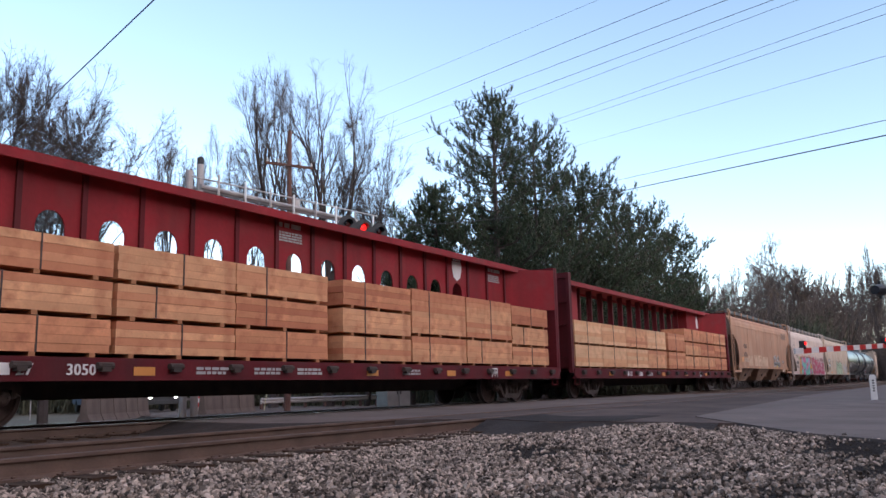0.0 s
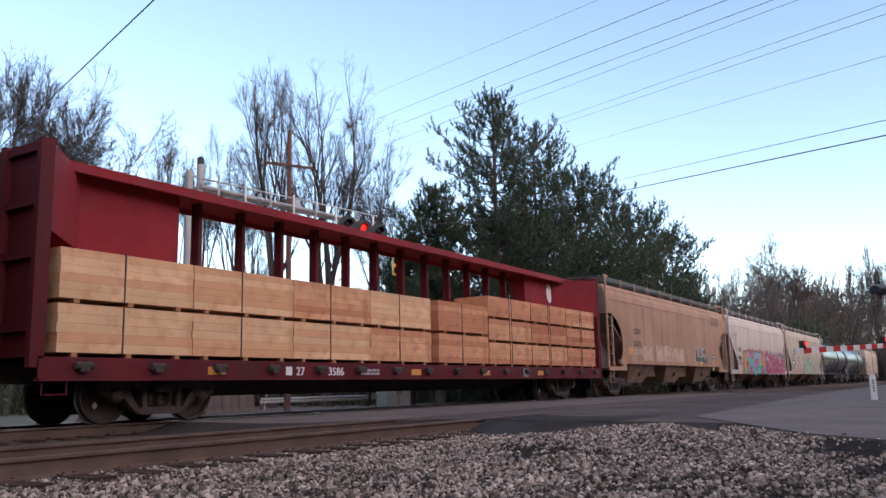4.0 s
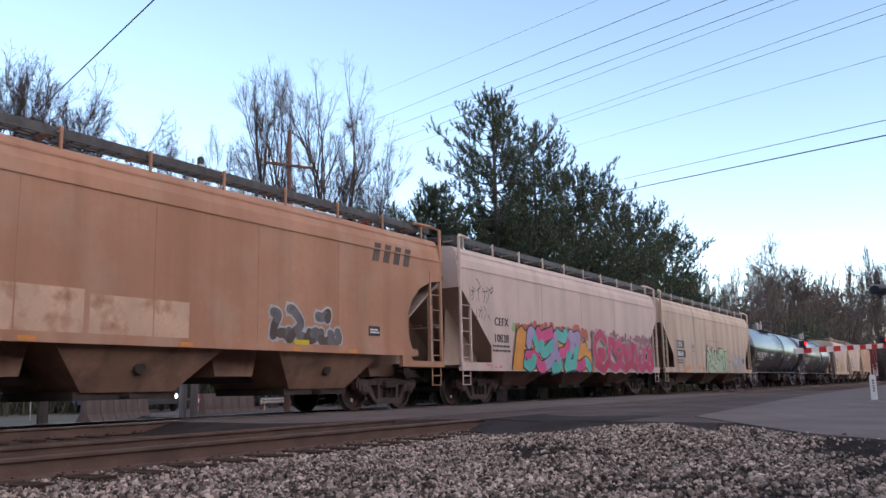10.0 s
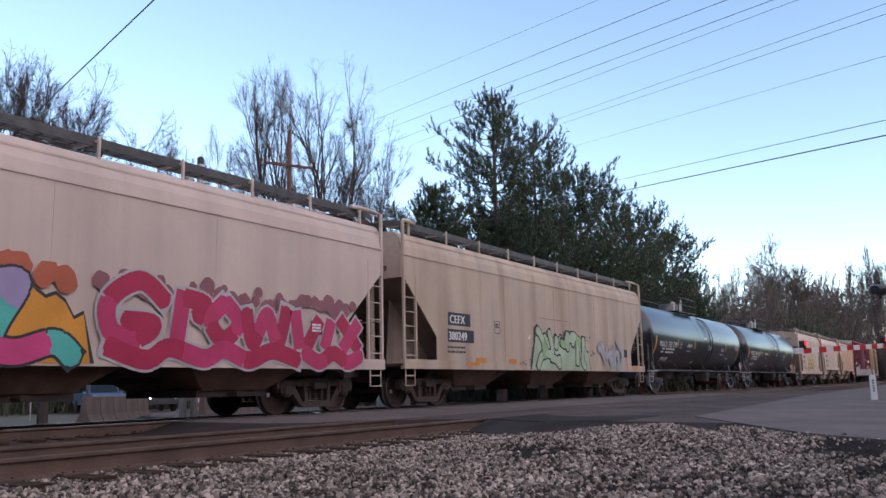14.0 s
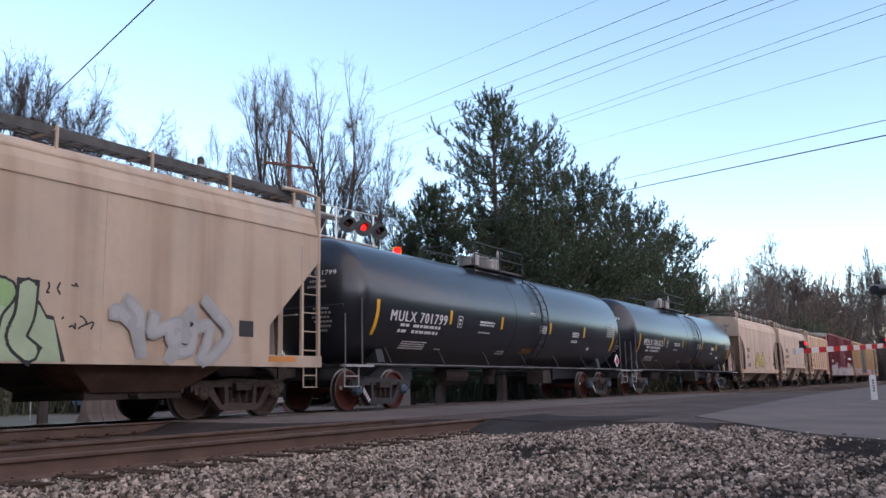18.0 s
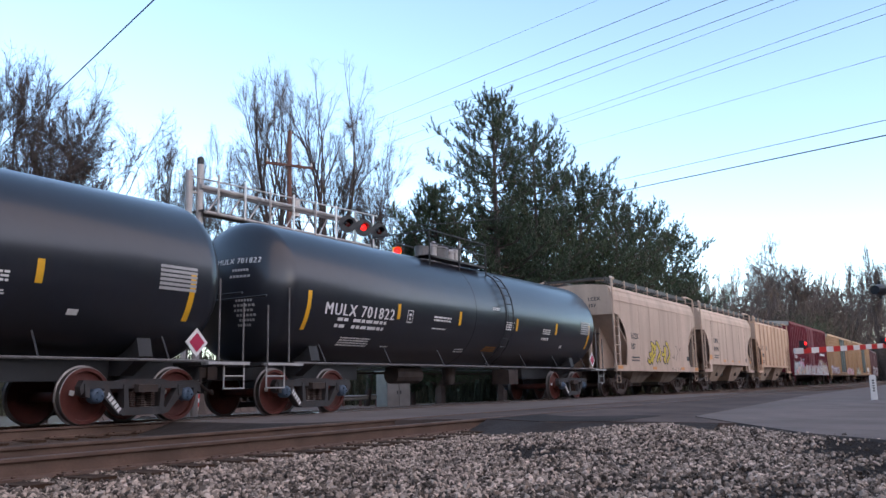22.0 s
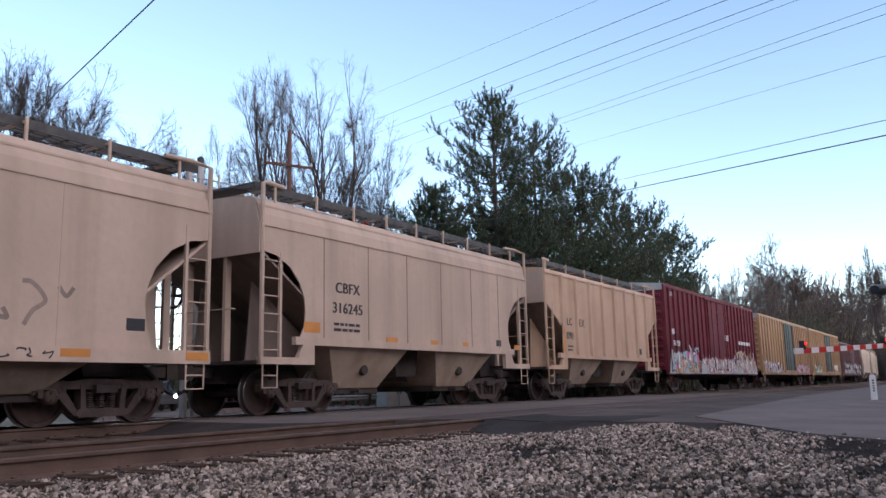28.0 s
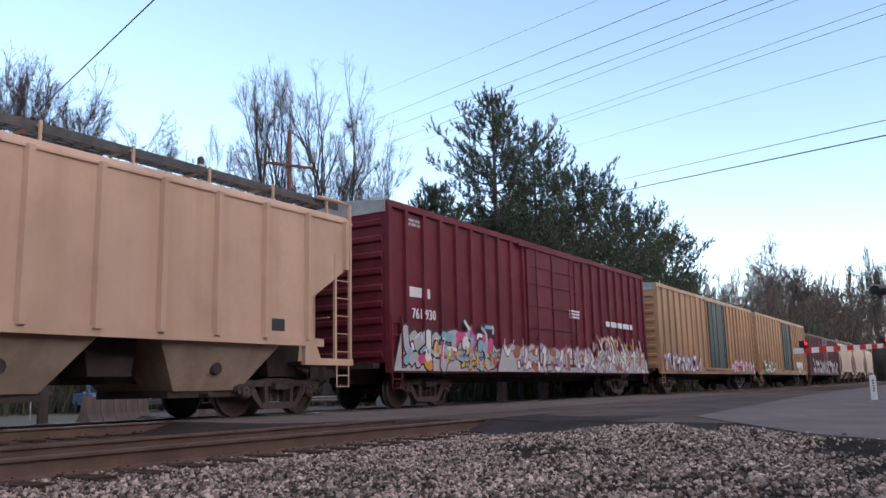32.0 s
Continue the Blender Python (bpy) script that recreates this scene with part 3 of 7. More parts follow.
        g = Geo()
        g.lathe([(0.0, -0.04), (0.11, -0.04), (0.13, 0.02), (0.13, 0.06)], "y", 10, (x, -1.28, 0.92))
        part("outlet_port", g, "underframe", car)
    g = Geo()
    g.box(-h + 0.3, h - 0.3, -0.22, 0.22, 0.66, 1.04)
    g.rod((-h + 3, 0.6, 0.75), (-h + 4.2, 0.6, 0.75), 0.22, 10)
    part("centre_sill", g, "underframe", car)
    # running boards on posts, hatches along the middle
    for s in (-1, 1):
        g = Geo()
        y0, y1 = sorted((s * 1.28, s * 0.72))
        for k in range(5):
            yy = y0 + (y1 - y0) * k / 4
            g.box(-h + 0.1, h - 0.1, yy - 0.02, yy + 0.02, top_z - 0.03, top_z + 0.02)
        n = int(2 * h / 0.3)
        for k in range(n + 1):
            xx = -h + 0.1 + (2 * h - 0.2) * k / n
            g.box(xx - 0.015, xx + 0.015, y0, y1, top_z - 0.025, top_z + 0.015)
        g.box(-h + 0.1, h - 0.1, s * 1.29 - 0.012, s * 1.29 + 0.012, top_z - 0.13, top_z + 0.03)
        part("running_board", g, "grating", car)
        k = int(round((2 * h - 1.2) / rail_every))
        for i in range(k + 1):
            xx = -h + 0.6 + (2 * h - 1.2) * i / k
            g = Geo()
            g.box(xx - 0.022, xx + 0.022, s * 1.38 - 0.02, s * 1.38 + 0.02, roof_z - 0.22, top_z + 0.03)
            g.box(xx - 0.03, xx + 0.03, *sorted((s * 1.38, s * 0.72)), top_z - 0.06, top_z - 0.03)
            part("running_board_bracket", g, colour, car)
    for e in (-1, 1):
        g = Geo()
        g.box(*sorted((e * (h - 0.1), e * (h - 0.6))), -0.72, 0.72, top_z - 0.03, top_z + 0.02)
        part("running_board", g, "grating", car)
    k = max(4, int(2 * h / 1.7))
    for i in range(k):
        xx = -h + 1.0 + (2 * h - 2) * (i + 0.5) / k
        g = Geo()
        g.lathe([(0.0, roof_z + 0.16), (0.3, roof_z + 0.14), (0.36, roof_z + 0.09), (0.36, roof_z)], "z", 14, (xx, 0, 0))
        part("hatch_cover", g, "roof_zinc", car)
    running_gear(car, (-h + 1.75, h - 1.75), gear_red)
    couplers(car, h)
    return car, h, -body_w


# ---------------------------------------------------------------- tank cars
def tank_car(label, x_left, x_right, number):
    half = (x_right - x_left) / 2
    car = thing("tank_car", label, "tank car", pose((x_left + x_right) / 2, TRACK_Y, 0), "cars of the freight train")
    R, cz, hs = 1.53, 2.58, half - 0.02     # shell radius, axis height, half length of the straight shell
    prof = [(max(0.02, R * math.sin(a)), -hs + 0.14 - 0.76 * math.cos(a)) for a in [math.pi / 2 * k / 12 for k in range(13)]]
    prof = prof + [(R, -hs / 2), (R, 0.0), (R, hs / 2)] + [(r, -x) for r, x in reversed(prof)]
    g = Geo()
    g.lathe(prof, "x", 72, (0, 0, cz))
    tank = part("tank", g, "tank_black", car, "glossy black painted tank shell", smooth=True)
    for x in (-0.6, 1.3):
        g = Geo()
        g.lathe([(R + 0.002, x - 0.02), (R + 0.008, x - 0.01), (R + 0.008, x + 0.01), (R + 0.002, x + 0.02)], "x", 72, (0, 0, cz), False)
        part("weld_ring", g, "tank_black", tank)

    def skin(z):
        return -math.sqrt(max(0.0, R * R - (z - cz) ** 2)) - 0.006

    # bright tapes and writing bent to the shell
    def strip(x0, x1, z0, z1, material, parent, name, n=6, lean=0.0):
        g = Geo()
        for i in range(n):
            za, zb = z0 + (z1 - z0) * i / n, z0 + (z1 - z0) * (i + 1) / n
            la, lb = lean * (za - z0), lean * (zb - z0)
            g.add([(x0 + la, skin(za), za), (x1 + la, skin(za), za), (x1 + lb, skin(zb), zb), (x0 + lb, skin(zb), zb)], [(0, 1, 2, 3)])
        return part(name, g, material, parent)

    for x in (-hs + 0.48, hs - 0.53):
        strip(x - 0.06, x + 0.06, 1.74, 2.55, "yellow_tape", car, "reflective_strip", 10)
    for x in (-hs + 3.73, -hs + 6.6, -hs + 9.95, -hs + 12.8):
        strip(x - 0.06, x + 0.06, 2.14, 2.50, "yellow_tape", car, "reflective_strip")

    def bent(words, x, z, size, material="white_paint", fat=0.008, squeeze=1.0, space=1.08):
        me = bolden(text_mesh(words, size, 0.0, 0.0, squeeze, space), size * 0.034)
        for v in me.vertices:
            zz = z + v.co.y
            v.co = Vector((x + v.co.x, skin(zz) - 0.010 - v.co.z, zz))
        me.materials.clear()
        me.materials.append(M[material])
        part("lettering", me, None, car)

    bent(number, -hs + 1.0, 2.10, 0.36, fat=0.011, squeeze=1.0, space=1.22)

    # writing on the domed end
    def dome(y, z):
        q = min(1.0, math.hypot(y, z - cz) / R)
        return -hs + 0.14 - 0.76 * math.sqrt(1 - q * q) - 0.012

    me = text_mesh(number, 0.16, 0.0, 0.0, 1.0, 1.15)
    for v in me.vertices:
        y, z = 0.1 - v.co.x, 3.1 + v.co.y
        v.co = Vector((dome(y, z), y, z))
    me.materials.clear()
    me.materials.append(M["white_paint"])
    part("lettering", me, None, car)
    for y0, y1, z in ((-0.35, -0.75, 2.93), (-0.3, -0.8, 2.8), (-0.45, -0.85, 2.3), (-0.4, -0.9, 2.2), (-0.4, -0.85, 2.1), (-0.45, -0.9, 2.0), (-0.5, -0.85, 1.9), (-0.45, -0.75, 1.8)):
        g = Geo()
        n = 6
        for i in range(n):
            ya, yb = y0 + (y1 - y0) * i / n, y0 + (y1 - y0) * (i + 0.72) / n
            g.add([(dome(ya, z), ya, z), (dome(yb, z), yb, z), (dome(yb, z + 0.05), yb, z + 0.05), (dome(ya, z + 0.05), ya, z + 0.05)], [(0, 1, 2, 3)])
        part("lettering", g, "grey_paint", car)
    rng = random.Random(7)
    for x, z, w, hh, rows in ((-hs + 1.5, 1.98, 0.42, 0.07, 1), (-hs + 2.05, 1.98, 1.25, 0.07, 1), (-hs + 1.45, 1.84, 0.35, 0.07, 1), (-hs + 2.05, 1.84, 1.2, 0.07, 1), (-hs + 5.3, 2.26, 0.85, 0.045, 2), (-hs + 5.3, 1.98, 0.65, 0.03, 1),
                              (-hs + 8.4, 2.72, 0.45, 0.03, 2), (-hs + 9.2, 2.34, 0.55, 0.04, 4), (-hs + 11.8, 2.24, 0.55, 0.035, 3), (-hs + 11.8, 1.98, 0.55, 0.025, 2),
                              (-hs + 13.4, 1.72, 0.25, 0.09, 1), (-hs + 1.85, 1.62, 1.1, 0.03, 4), (-hs + 3.5, 1.48, 0.3, 0.025, 1), (-hs + 6.9, 1.5, 0.5, 0.035, 2)):
        for i in range(rows):
            xx = x
            zz = z - i * hh * 1.7
            while xx < x + w - hh:
                ww = min(rng.uniform(1.5, 5) * hh, x + w - xx)
                strip(xx, xx + ww, zz, zz + hh, "white_paint", car, "lettering", 1)
                xx += ww + hh * 0.6
    for i in range(3):
        strip(-hs + 8.35 + 0.05 * i, -hs + 9.1, 1.50 + 0.05 * i, 1.535 + 0.05 * i, "stencil_orange", car, "stencil_panel", 1)
    # lined data panel near the far end
    for i in range(6):
        strip(hs - 1.25, hs - 0.45, 2.62 - i * 0.075, 2.67 - i * 0.075, "grey_paint", car, "data_panel", 1)
    # small framed mark beside the number
    for a, b, c, d in ((0, 0.24, 0, 0.02), (0, 0.24, 0.28, 0.30), (0, 0.02, 0.02, 0.28), (0.22, 0.24, 0.02, 0.28), (0.07, 0.17, 0.16, 0.22), (0.09, 0.15, 0.06, 0.12)):
        strip(-hs + 4.1 + a, -hs + 4.1 + b, 2.08 + c, 2.08 + d, "white_paint", car, "lettering", 5)
    # manway housing, valves and railed platform on top
    top = cz + R
    g = Geo()
    g.lathe([(0.0, top + 0.44), (0.50, top + 0.42), (0.52, top + 0.36), (0.50, top + 0.34), (0.50, top - 0.06)], "z", 22, (-0.5, 0, 0))
    part("manway_housing", g, "manway_grey", car, "dark grey manway housing", smooth=True)
    g = Geo()
    g.rod((-1.25, -0.15, top - 0.05), (-1.25, -0.15, top + 0.36), 0.2, 12)
    part("valve", g, "manway_grey", car)
    for dx, r, tall in ((-0.95, 0.10, 0.52), (-0.05, 0.12, 0.40), (0.25, 0.09, 0.50), (0.5, 0.035, 0.75)):
        g = Geo()
        g.lathe([(r, top - 0.06), (r, top + tall * 0.7), (r * 1.25, top + tall * 0.72), (r * 1.25, top + tall * 0.86), (r * 0.5, top + tall)], "z", 12, (dx, -0.35, 0))
        part("valve", g, "galv", car, "pale valve casing", smooth=True)
    g = Geo()
    for y in (-0.95, 0.6):
        g.box(-2.1, 1.0, y, y + 0.35, top - 0.10, top - 0.05)
    g.box(-2.1, -1.9, -0.95, 0.95, top - 0.1, top - 0.05)
    part("platform", g, "grating", car)
    g = Geo()
    for y in (-0.97, 0.97):
        for z in (top + 0.28, top + 0.62):
            g.rod((-2.1, y, z), (1.0, y, z), 0.02, 6)
        for x in (-2.1, -0.55, 1.0):
            g.rod((x, y, top - 0.35), (x, y, top + 0.62), 0.02, 6)
    for x in (-2.1, 1.0):
        g.rod((x, -0.97, top + 0.62), (x, 0.97, top + 0.62), 0.02, 6)
    part("handrail", g, "black_paint", car)
    # side ladder that follows the shell
    g = Geo()
    for x in (0.95, 1.40):
        pts = [(x, -1.0, top - 0.3)]
        for k in range(9):
            a = 0.85 + k * 0.22
            pts.append((x, -(R + 0.12) * math.sin(a), cz + (R + 0.12) * math.cos(a)))
        pts = [q for q in pts if q[2] > 1.1] + [(x, -R - 0.12, 0.95)]
        g.pipe(pts, 0.022, 5)
    for k in range(9):
        a = 0.9 + k * 0.16
        g.rod((0.95, -(R + 0.12) * math.sin(a), cz + (R + 0.12) * math.cos(a)), (1.40, -(R + 0.12) * math.sin(a), cz + (R + 0.12) * math.cos(a)), 0.016, 5)
    part("ladder", g, "black_paint", car)
    # underframe: stub sills, bolster saddles, long hand rails, brake gear
    for s in (-1, 1):
        g = Geo()
        g.box(*sorted((s * (hs + 0.75), s * (hs - 3.6))), -0.3, 0.3, 0.72, 1.12)
        g.box(*sorted((s * (hs + 0.8), s * (hs + 0.1))), -1.45, 1.45, 0.98, 1.05)
        part("stub_sill", g, "black_paint", car)
        g = Geo()
        cx = s * (hs - 1.15)
        g.prism([(-1.0, 1.5), (-1.1, 1.12), (-0.6, 0.8), (0.6, 0.8), (1.1, 1.12), (1.0, 1.5)], "x", cx - 0.14, cx + 0.14)
        part("bolster_saddle", g, "black_paint", car)
        for y in (-1.5, 1.5):
            for x, zt in ((s * (hs + 0.72), 2.15), (s * (hs + 0.12), 2.55)):
                g = Geo()
                g.rod((x, y, 0.98), (x, y, zt), 0.02, 6)
                part("end_grab_iron", g, "manway_grey", car)
            g = Geo()
            g.box(*sorted((s * (hs + 0.8), s * (hs - 0.2))), y - 0.1, y + 0.1, 0.98, 1.03)
            part("step", g, "grey_paint", car, "pale-edged steel step")
            stirrup(car, s * (hs + 0.5), y, 0.55, 1.0, "grey_paint", 0.5)
        g = Geo()
        g.pipe([(s * (hs + 0.72), -1.45, 2.35), (s * (hs + 0.72), 1.45, 2.35)], 0.022, 6)
        part("end_handrail", g, "black_paint", car)
    for y in (-1.52, 1.52):
        g = Geo()
        g.rod((-hs, y, 1.04), (hs, y, 1.04), 0.025, 6)
        part("side_grab_rail", g, "manway_grey", car)
        for k in range(7):
            x = -hs + 1 + k * (2 * hs - 2) / 6
            g = Geo()
            g.pipe([(x, y, 1.04), (x, y * 0.86, 1.45)], 0.018, 5)
            part("rail_bracket", g, "black_paint", car)
    g = Geo()
    g.rod((-2.6, 0, 0.85), (-1.4, 0, 0.85), 0.24, 12)
    g.rod((-hs + 2, 0.3, 0.9), (hs - 2, 0.3, 0.9), 0.03, 5)
    g.lathe([(0.0, 0.55), (0.16, 0.58), (0.22, 1.06)], "z", 12, (0.3, 0, 0))
    g.box(2.4, 3.0, -0.9, -0.3, 0.55, 1.0)
    part("brake_gear", g, "underframe", car)
    g = Geo()
    g.prism([(hs - 0.70, 1.36), (hs - 0.45, 1.61), (hs - 0.20, 1.36), (hs - 0.45, 1.11)], "y", -1.56, -1.54)
    part("placard", g, "white_paint", car, "white and red diamond placard")
    g = Geo()
    g.prism([(hs - 0.62, 1.36), (hs - 0.45, 1.53), (hs - 0.28, 1.36), (hs - 0.45, 1.19)], "y", -1.566, -1.56)
    part("placard_field", g, "g_crimson", car)
    running_gear(car, (-hs + 1.15, hs - 1.15), True)
    couplers(car, hs + 0.8)
    return car


# ---------------------------------------------------------------- box cars
def box_car(label, x_left, x_right, colour, door_colour, top=4.95, sill=0.86, ribs=8, door=(0.5, 3.9)):
    half = (x_right - x_left) / 2
    car = thing("box_car", label, "freight car", pose((x_left + x_right) / 2, TRACK_Y, 0), "cars of the freight train")
    h, W = half, 1.52
    g = Geo()
    g.box(-h, h, -W, W, sill + 0.25, top)
    part("body", g, colour, car)
    g = Geo()
    for s in (-1, 1):
        g.box(-h, h, s * W - 0.07, s * W + 0.07, top - 0.14, top + 0.02)
        g.box(-h + 0.02, h - 0.02, s * W - 0.06, s * W + 0.06, sill, sill + 0.34)
    part("side_chord", g, colour, car)
    g = Geo()
    g.prism([(-W - 0.05, top), (0, top + 0.16), (W + 0.05, top), (W, top - 0.03), (-W, top - 0.03)], "x", -h - 0.04, h + 0.04)
    for k in range(14):
        x = -h + (k + 0.5) * 2 * h / 14
        g.prism([(-W - 0.02, top + 0.01), (0, top + 0.19), (W + 0.02, top + 0.01)], "x", x - 0.05, x + 0.05)
    part("roof", g, "roof_zinc", car, "weathered galvanised roof")
    d0 = -door[1] / 2 + door[0]
    d1 = door[1] / 2 + door[0]
    for s in (-1, 1):
        for a, b in ((-h, d0), (d1, h)):
            for i in range(ribs + 1):
                x = a + (b - a) * i / ribs
                x = min(max(x, -h + 0.09), h - 0.09)
                g = Geo()
                g.prism([(x - 0.08, s * W), (x - 0.065, s * (W + 0.085)), (x + 0.065, s * (W + 0.085)), (x + 0.08, s * W)], "z", sill + 0.3, top - 0.12)
                part("side_post", g, colour, car)
    yd = -W - 0.10
    g = Geo()
    g.box(d0 + 0.1, d1 - 0.1, yd, -W, sill + 0.32, top - 0.22)
    slab = part("door", g, door_colour, car)
    for z in (1.55, 2.25, 2.95, 3.65, 4.2):
        g = Geo()
        g.box(d0 + 0.1, d1 - 0.1, yd - 0.03, yd, z, z + 0.07)
        part("door_stiffener", g, door_colour, slab)
    for x in (d0 + 0.14, (d0 + d1) / 2, d1 - 0.14):
        g = Geo()
        g.box(x - 0.04, x + 0.04, yd - 0.045, yd, sill + 0.34, top - 0.24)
        part("door_stiffener", g, door_colour, slab)
    for x in (d0 + 0.7, d1 - 0.7):
        g = Geo()
        g.rod((x, yd - 0.07, sill + 0.3), (x, yd - 0.07, top - 0.2), 0.02, 6)
        g.box(x - 0.03, x + 0.03, yd - 0.09, yd, 1.9, 1.95)
        part("lock_rod", g, door_colour, slab)
    g = Geo()
    g.box(d0 - 0.7, d1 + 0.7, yd - 0.06, -W, sill + 0.2, sill + 0.30)
    part("door_track", g, colour, car)
    g = Geo()
    g.box(d0 - 0.4, d1 + 0.4, yd - 0.05, -W, top - 0.21, top - 0.13)
    part("door_track", g, colour, car)
    for s in (-1, 1):
        g = Geo()
        g.prism([(-W, top - 0.28), (W, top - 0.28), (W, top - 0.02), (0, top + 0.13), (-W, top - 0.02)], "x", *sorted((s * h, s * (h + 0.03))))
        part("end_fascia", g, "roof_zinc", car)
        for k in range(9):
            z = sill + 0.42 + k * (top - sill - 0.95) / 8
            g = Geo()
            g.prism([(s * h, z - 0.10), (s * (h + 0.07), z - 0.05), (s * (h + 0.07), z + 0.05), (s * h, z + 0.10)], "y", -W + 0.1, W - 0.1)
            part("end_corrugation", g, colour, car)
        for y in (-W - 0.05, W + 0.05):
            ladder(car, s * (h - 0.08), s * (h - 0.5), y - 0.03 * (1 if y < 0 else -1), sill + 0.1, 2.2, 4, colour)
            stirrup(car, s * (h - 0.35), y, 0.5, sill + 0.05, colour)
        g = Geo()
        g.box(*sorted((s * h, s * (h + 0.25))), -1.3, 1.3, sill + 0.1, sill + 0.22)
        part("end_sill", g, "underframe", car)
    g = Geo()
    g.box(-h + 0.1, h - 0.1, -0.3, 0.3, 0.62, sill + 0.3)
    g.box(-h + 2.5, h - 2.5, -1.2, 1.2, 0.8, sill + 0.2)
    part("centre_sill", g, "underframe", car)
    running_gear(car, (-h + 2.35, h - 2.35))
    couplers(car, h + 0.2)
    return car, h, -W


# ---------------------------------------------------------------- centre-beam lumber cars
def centre_beam(label, x_left, x_right, solid):
    half = (x_right - x_left) / 2
    car = thing("centre_beam_car", label, "flat car", pose((x_left + x_right) / 2, TRACK_Y, 0), "cars of the freight train")
    h, W, top = half, 1.52, 4.36
    g = Geo()
    g.box(-h, h, -W, W, 0.98, 1.06)
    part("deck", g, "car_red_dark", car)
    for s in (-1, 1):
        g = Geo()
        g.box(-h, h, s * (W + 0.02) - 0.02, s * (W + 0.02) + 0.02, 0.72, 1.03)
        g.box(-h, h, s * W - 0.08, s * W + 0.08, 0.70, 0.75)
        # sill shade is painted in with the darker red
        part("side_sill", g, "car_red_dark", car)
        n = 16
        for k in range(n):
            x = -h + 0.7 + k * (2 * h - 1.4) / (n - 1)
            g = Geo()
            g.box(x - 0.08, x + 0.08, s * (W + 0.09) - 0.06, s * (W + 0.09) + 0.06, 0.84, 0.96)
            g.rod((x - 0.14, s * (W + 0.1), 0.93), (x + 0.14, s * (W + 0.1), 0.93), 0.055, 8)
            part("winch", g, "underframe", car)
    g = Geo()
    g.prism([(-h + 3.4, 0.75), (-h + 4.6, 0.42), (h - 4.6, 0.42), (h - 3.4, 0.75)], "y", -0.25, 0.25)
    g.box(-h + 0.1, h - 0.1, -0.3, 0.3, 0.68, 1.0)
    part("centre_sill", g, "underframe", car)
    # top chord: wide flanged beam
    g = Geo()
    g.prism([(-0.66, top + 0.01), (0.66, top + 0.01), (0.66, top - 0.16), (0.60, top - 0.16), (0.60, top - 0.06), (-0.60, top - 0.06), (-0.60, top - 0.16), (-0.66, top - 0.16)], "x", -h, h)
    part("top_chord", g, "car_red", car)
    for s in (-1, 1):
        g = Geo()
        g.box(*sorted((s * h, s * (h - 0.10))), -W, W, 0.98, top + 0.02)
        # darker red imitates the shade on the car's end faces
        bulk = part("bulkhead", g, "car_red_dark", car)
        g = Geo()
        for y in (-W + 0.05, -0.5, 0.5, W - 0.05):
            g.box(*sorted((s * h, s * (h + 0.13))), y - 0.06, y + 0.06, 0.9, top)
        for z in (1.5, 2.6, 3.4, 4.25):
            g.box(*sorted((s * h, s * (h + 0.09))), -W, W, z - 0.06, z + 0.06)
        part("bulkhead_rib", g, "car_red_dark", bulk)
        for y in (-W + 0.02, W - 0.02):
            g = Geo()
            e = math.copysign(1, y)
            g.prism([(s * (h - 0.1), e * (W - 0.04)), (s * (h - 0.1), e * W), (s * (h - 1.35), e * 0.32), (s * (h - 1.35), e * 0.28)], "z", 2.95, top - 0.07)
            part("bulkhead_brace", g, "car_red", bulk)
            stirrup(car, s * (h - 0.3), y, 0.5, 0.98, "car_red_dark")
    bays = 18
    if solid:
        # plate web with tall round-topped openings between the posts
        step, first = 1.19, -9.985
        for i in range(bays):
            xm = first + i * step
            xa, xb = (xm - step / 2 if i else -h + 0.1), (xm + step / 2 if i < bays - 1 else h - 0.1)
            ow, oz1 = 0.27, 3.27
            g = Geo()
            if 0 < i < bays - 3:
                arch = [(xm + ow * math.cos(a), oz1 + 0.29 * math.sin(a)) for a in [math.pi * k / 10 for k in range(11)]]
                g.prism([(xa, 1.0), (xm - ow, 1.0)] + arch[::-1] + [(xm + ow, 1.0), (xb, 1.0), (xb, top - 0.05), (xa, top - 0.05)], "y", -0.30, -0.27)
            else:
                g.box(xa, xb, -0.30, 0.30, 1.0, top - 0.05)
            part("web_plate", g, "car_red", car)
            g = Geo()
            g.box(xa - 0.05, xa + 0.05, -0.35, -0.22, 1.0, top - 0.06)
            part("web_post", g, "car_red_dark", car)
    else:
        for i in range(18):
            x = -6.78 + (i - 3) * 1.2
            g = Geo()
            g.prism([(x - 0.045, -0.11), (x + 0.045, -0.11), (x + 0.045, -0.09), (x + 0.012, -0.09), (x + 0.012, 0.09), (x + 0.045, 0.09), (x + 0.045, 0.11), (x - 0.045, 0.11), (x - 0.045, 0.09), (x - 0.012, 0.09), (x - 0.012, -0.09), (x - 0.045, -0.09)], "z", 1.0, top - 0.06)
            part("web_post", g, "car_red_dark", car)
        for xa, xb in ((-h + 0.1, -7.46), (7.5, h - 0.1)):
            g = Geo()
            g.box(xa, xb, -0.27, 0.27, 1.0, top - 0.06)
            part("web_plate", g, "car_red", car)
    running_gear(car, (-h + 2.6, h - 2.6))
    couplers(car, h + 0.1)
    return car, h, -W


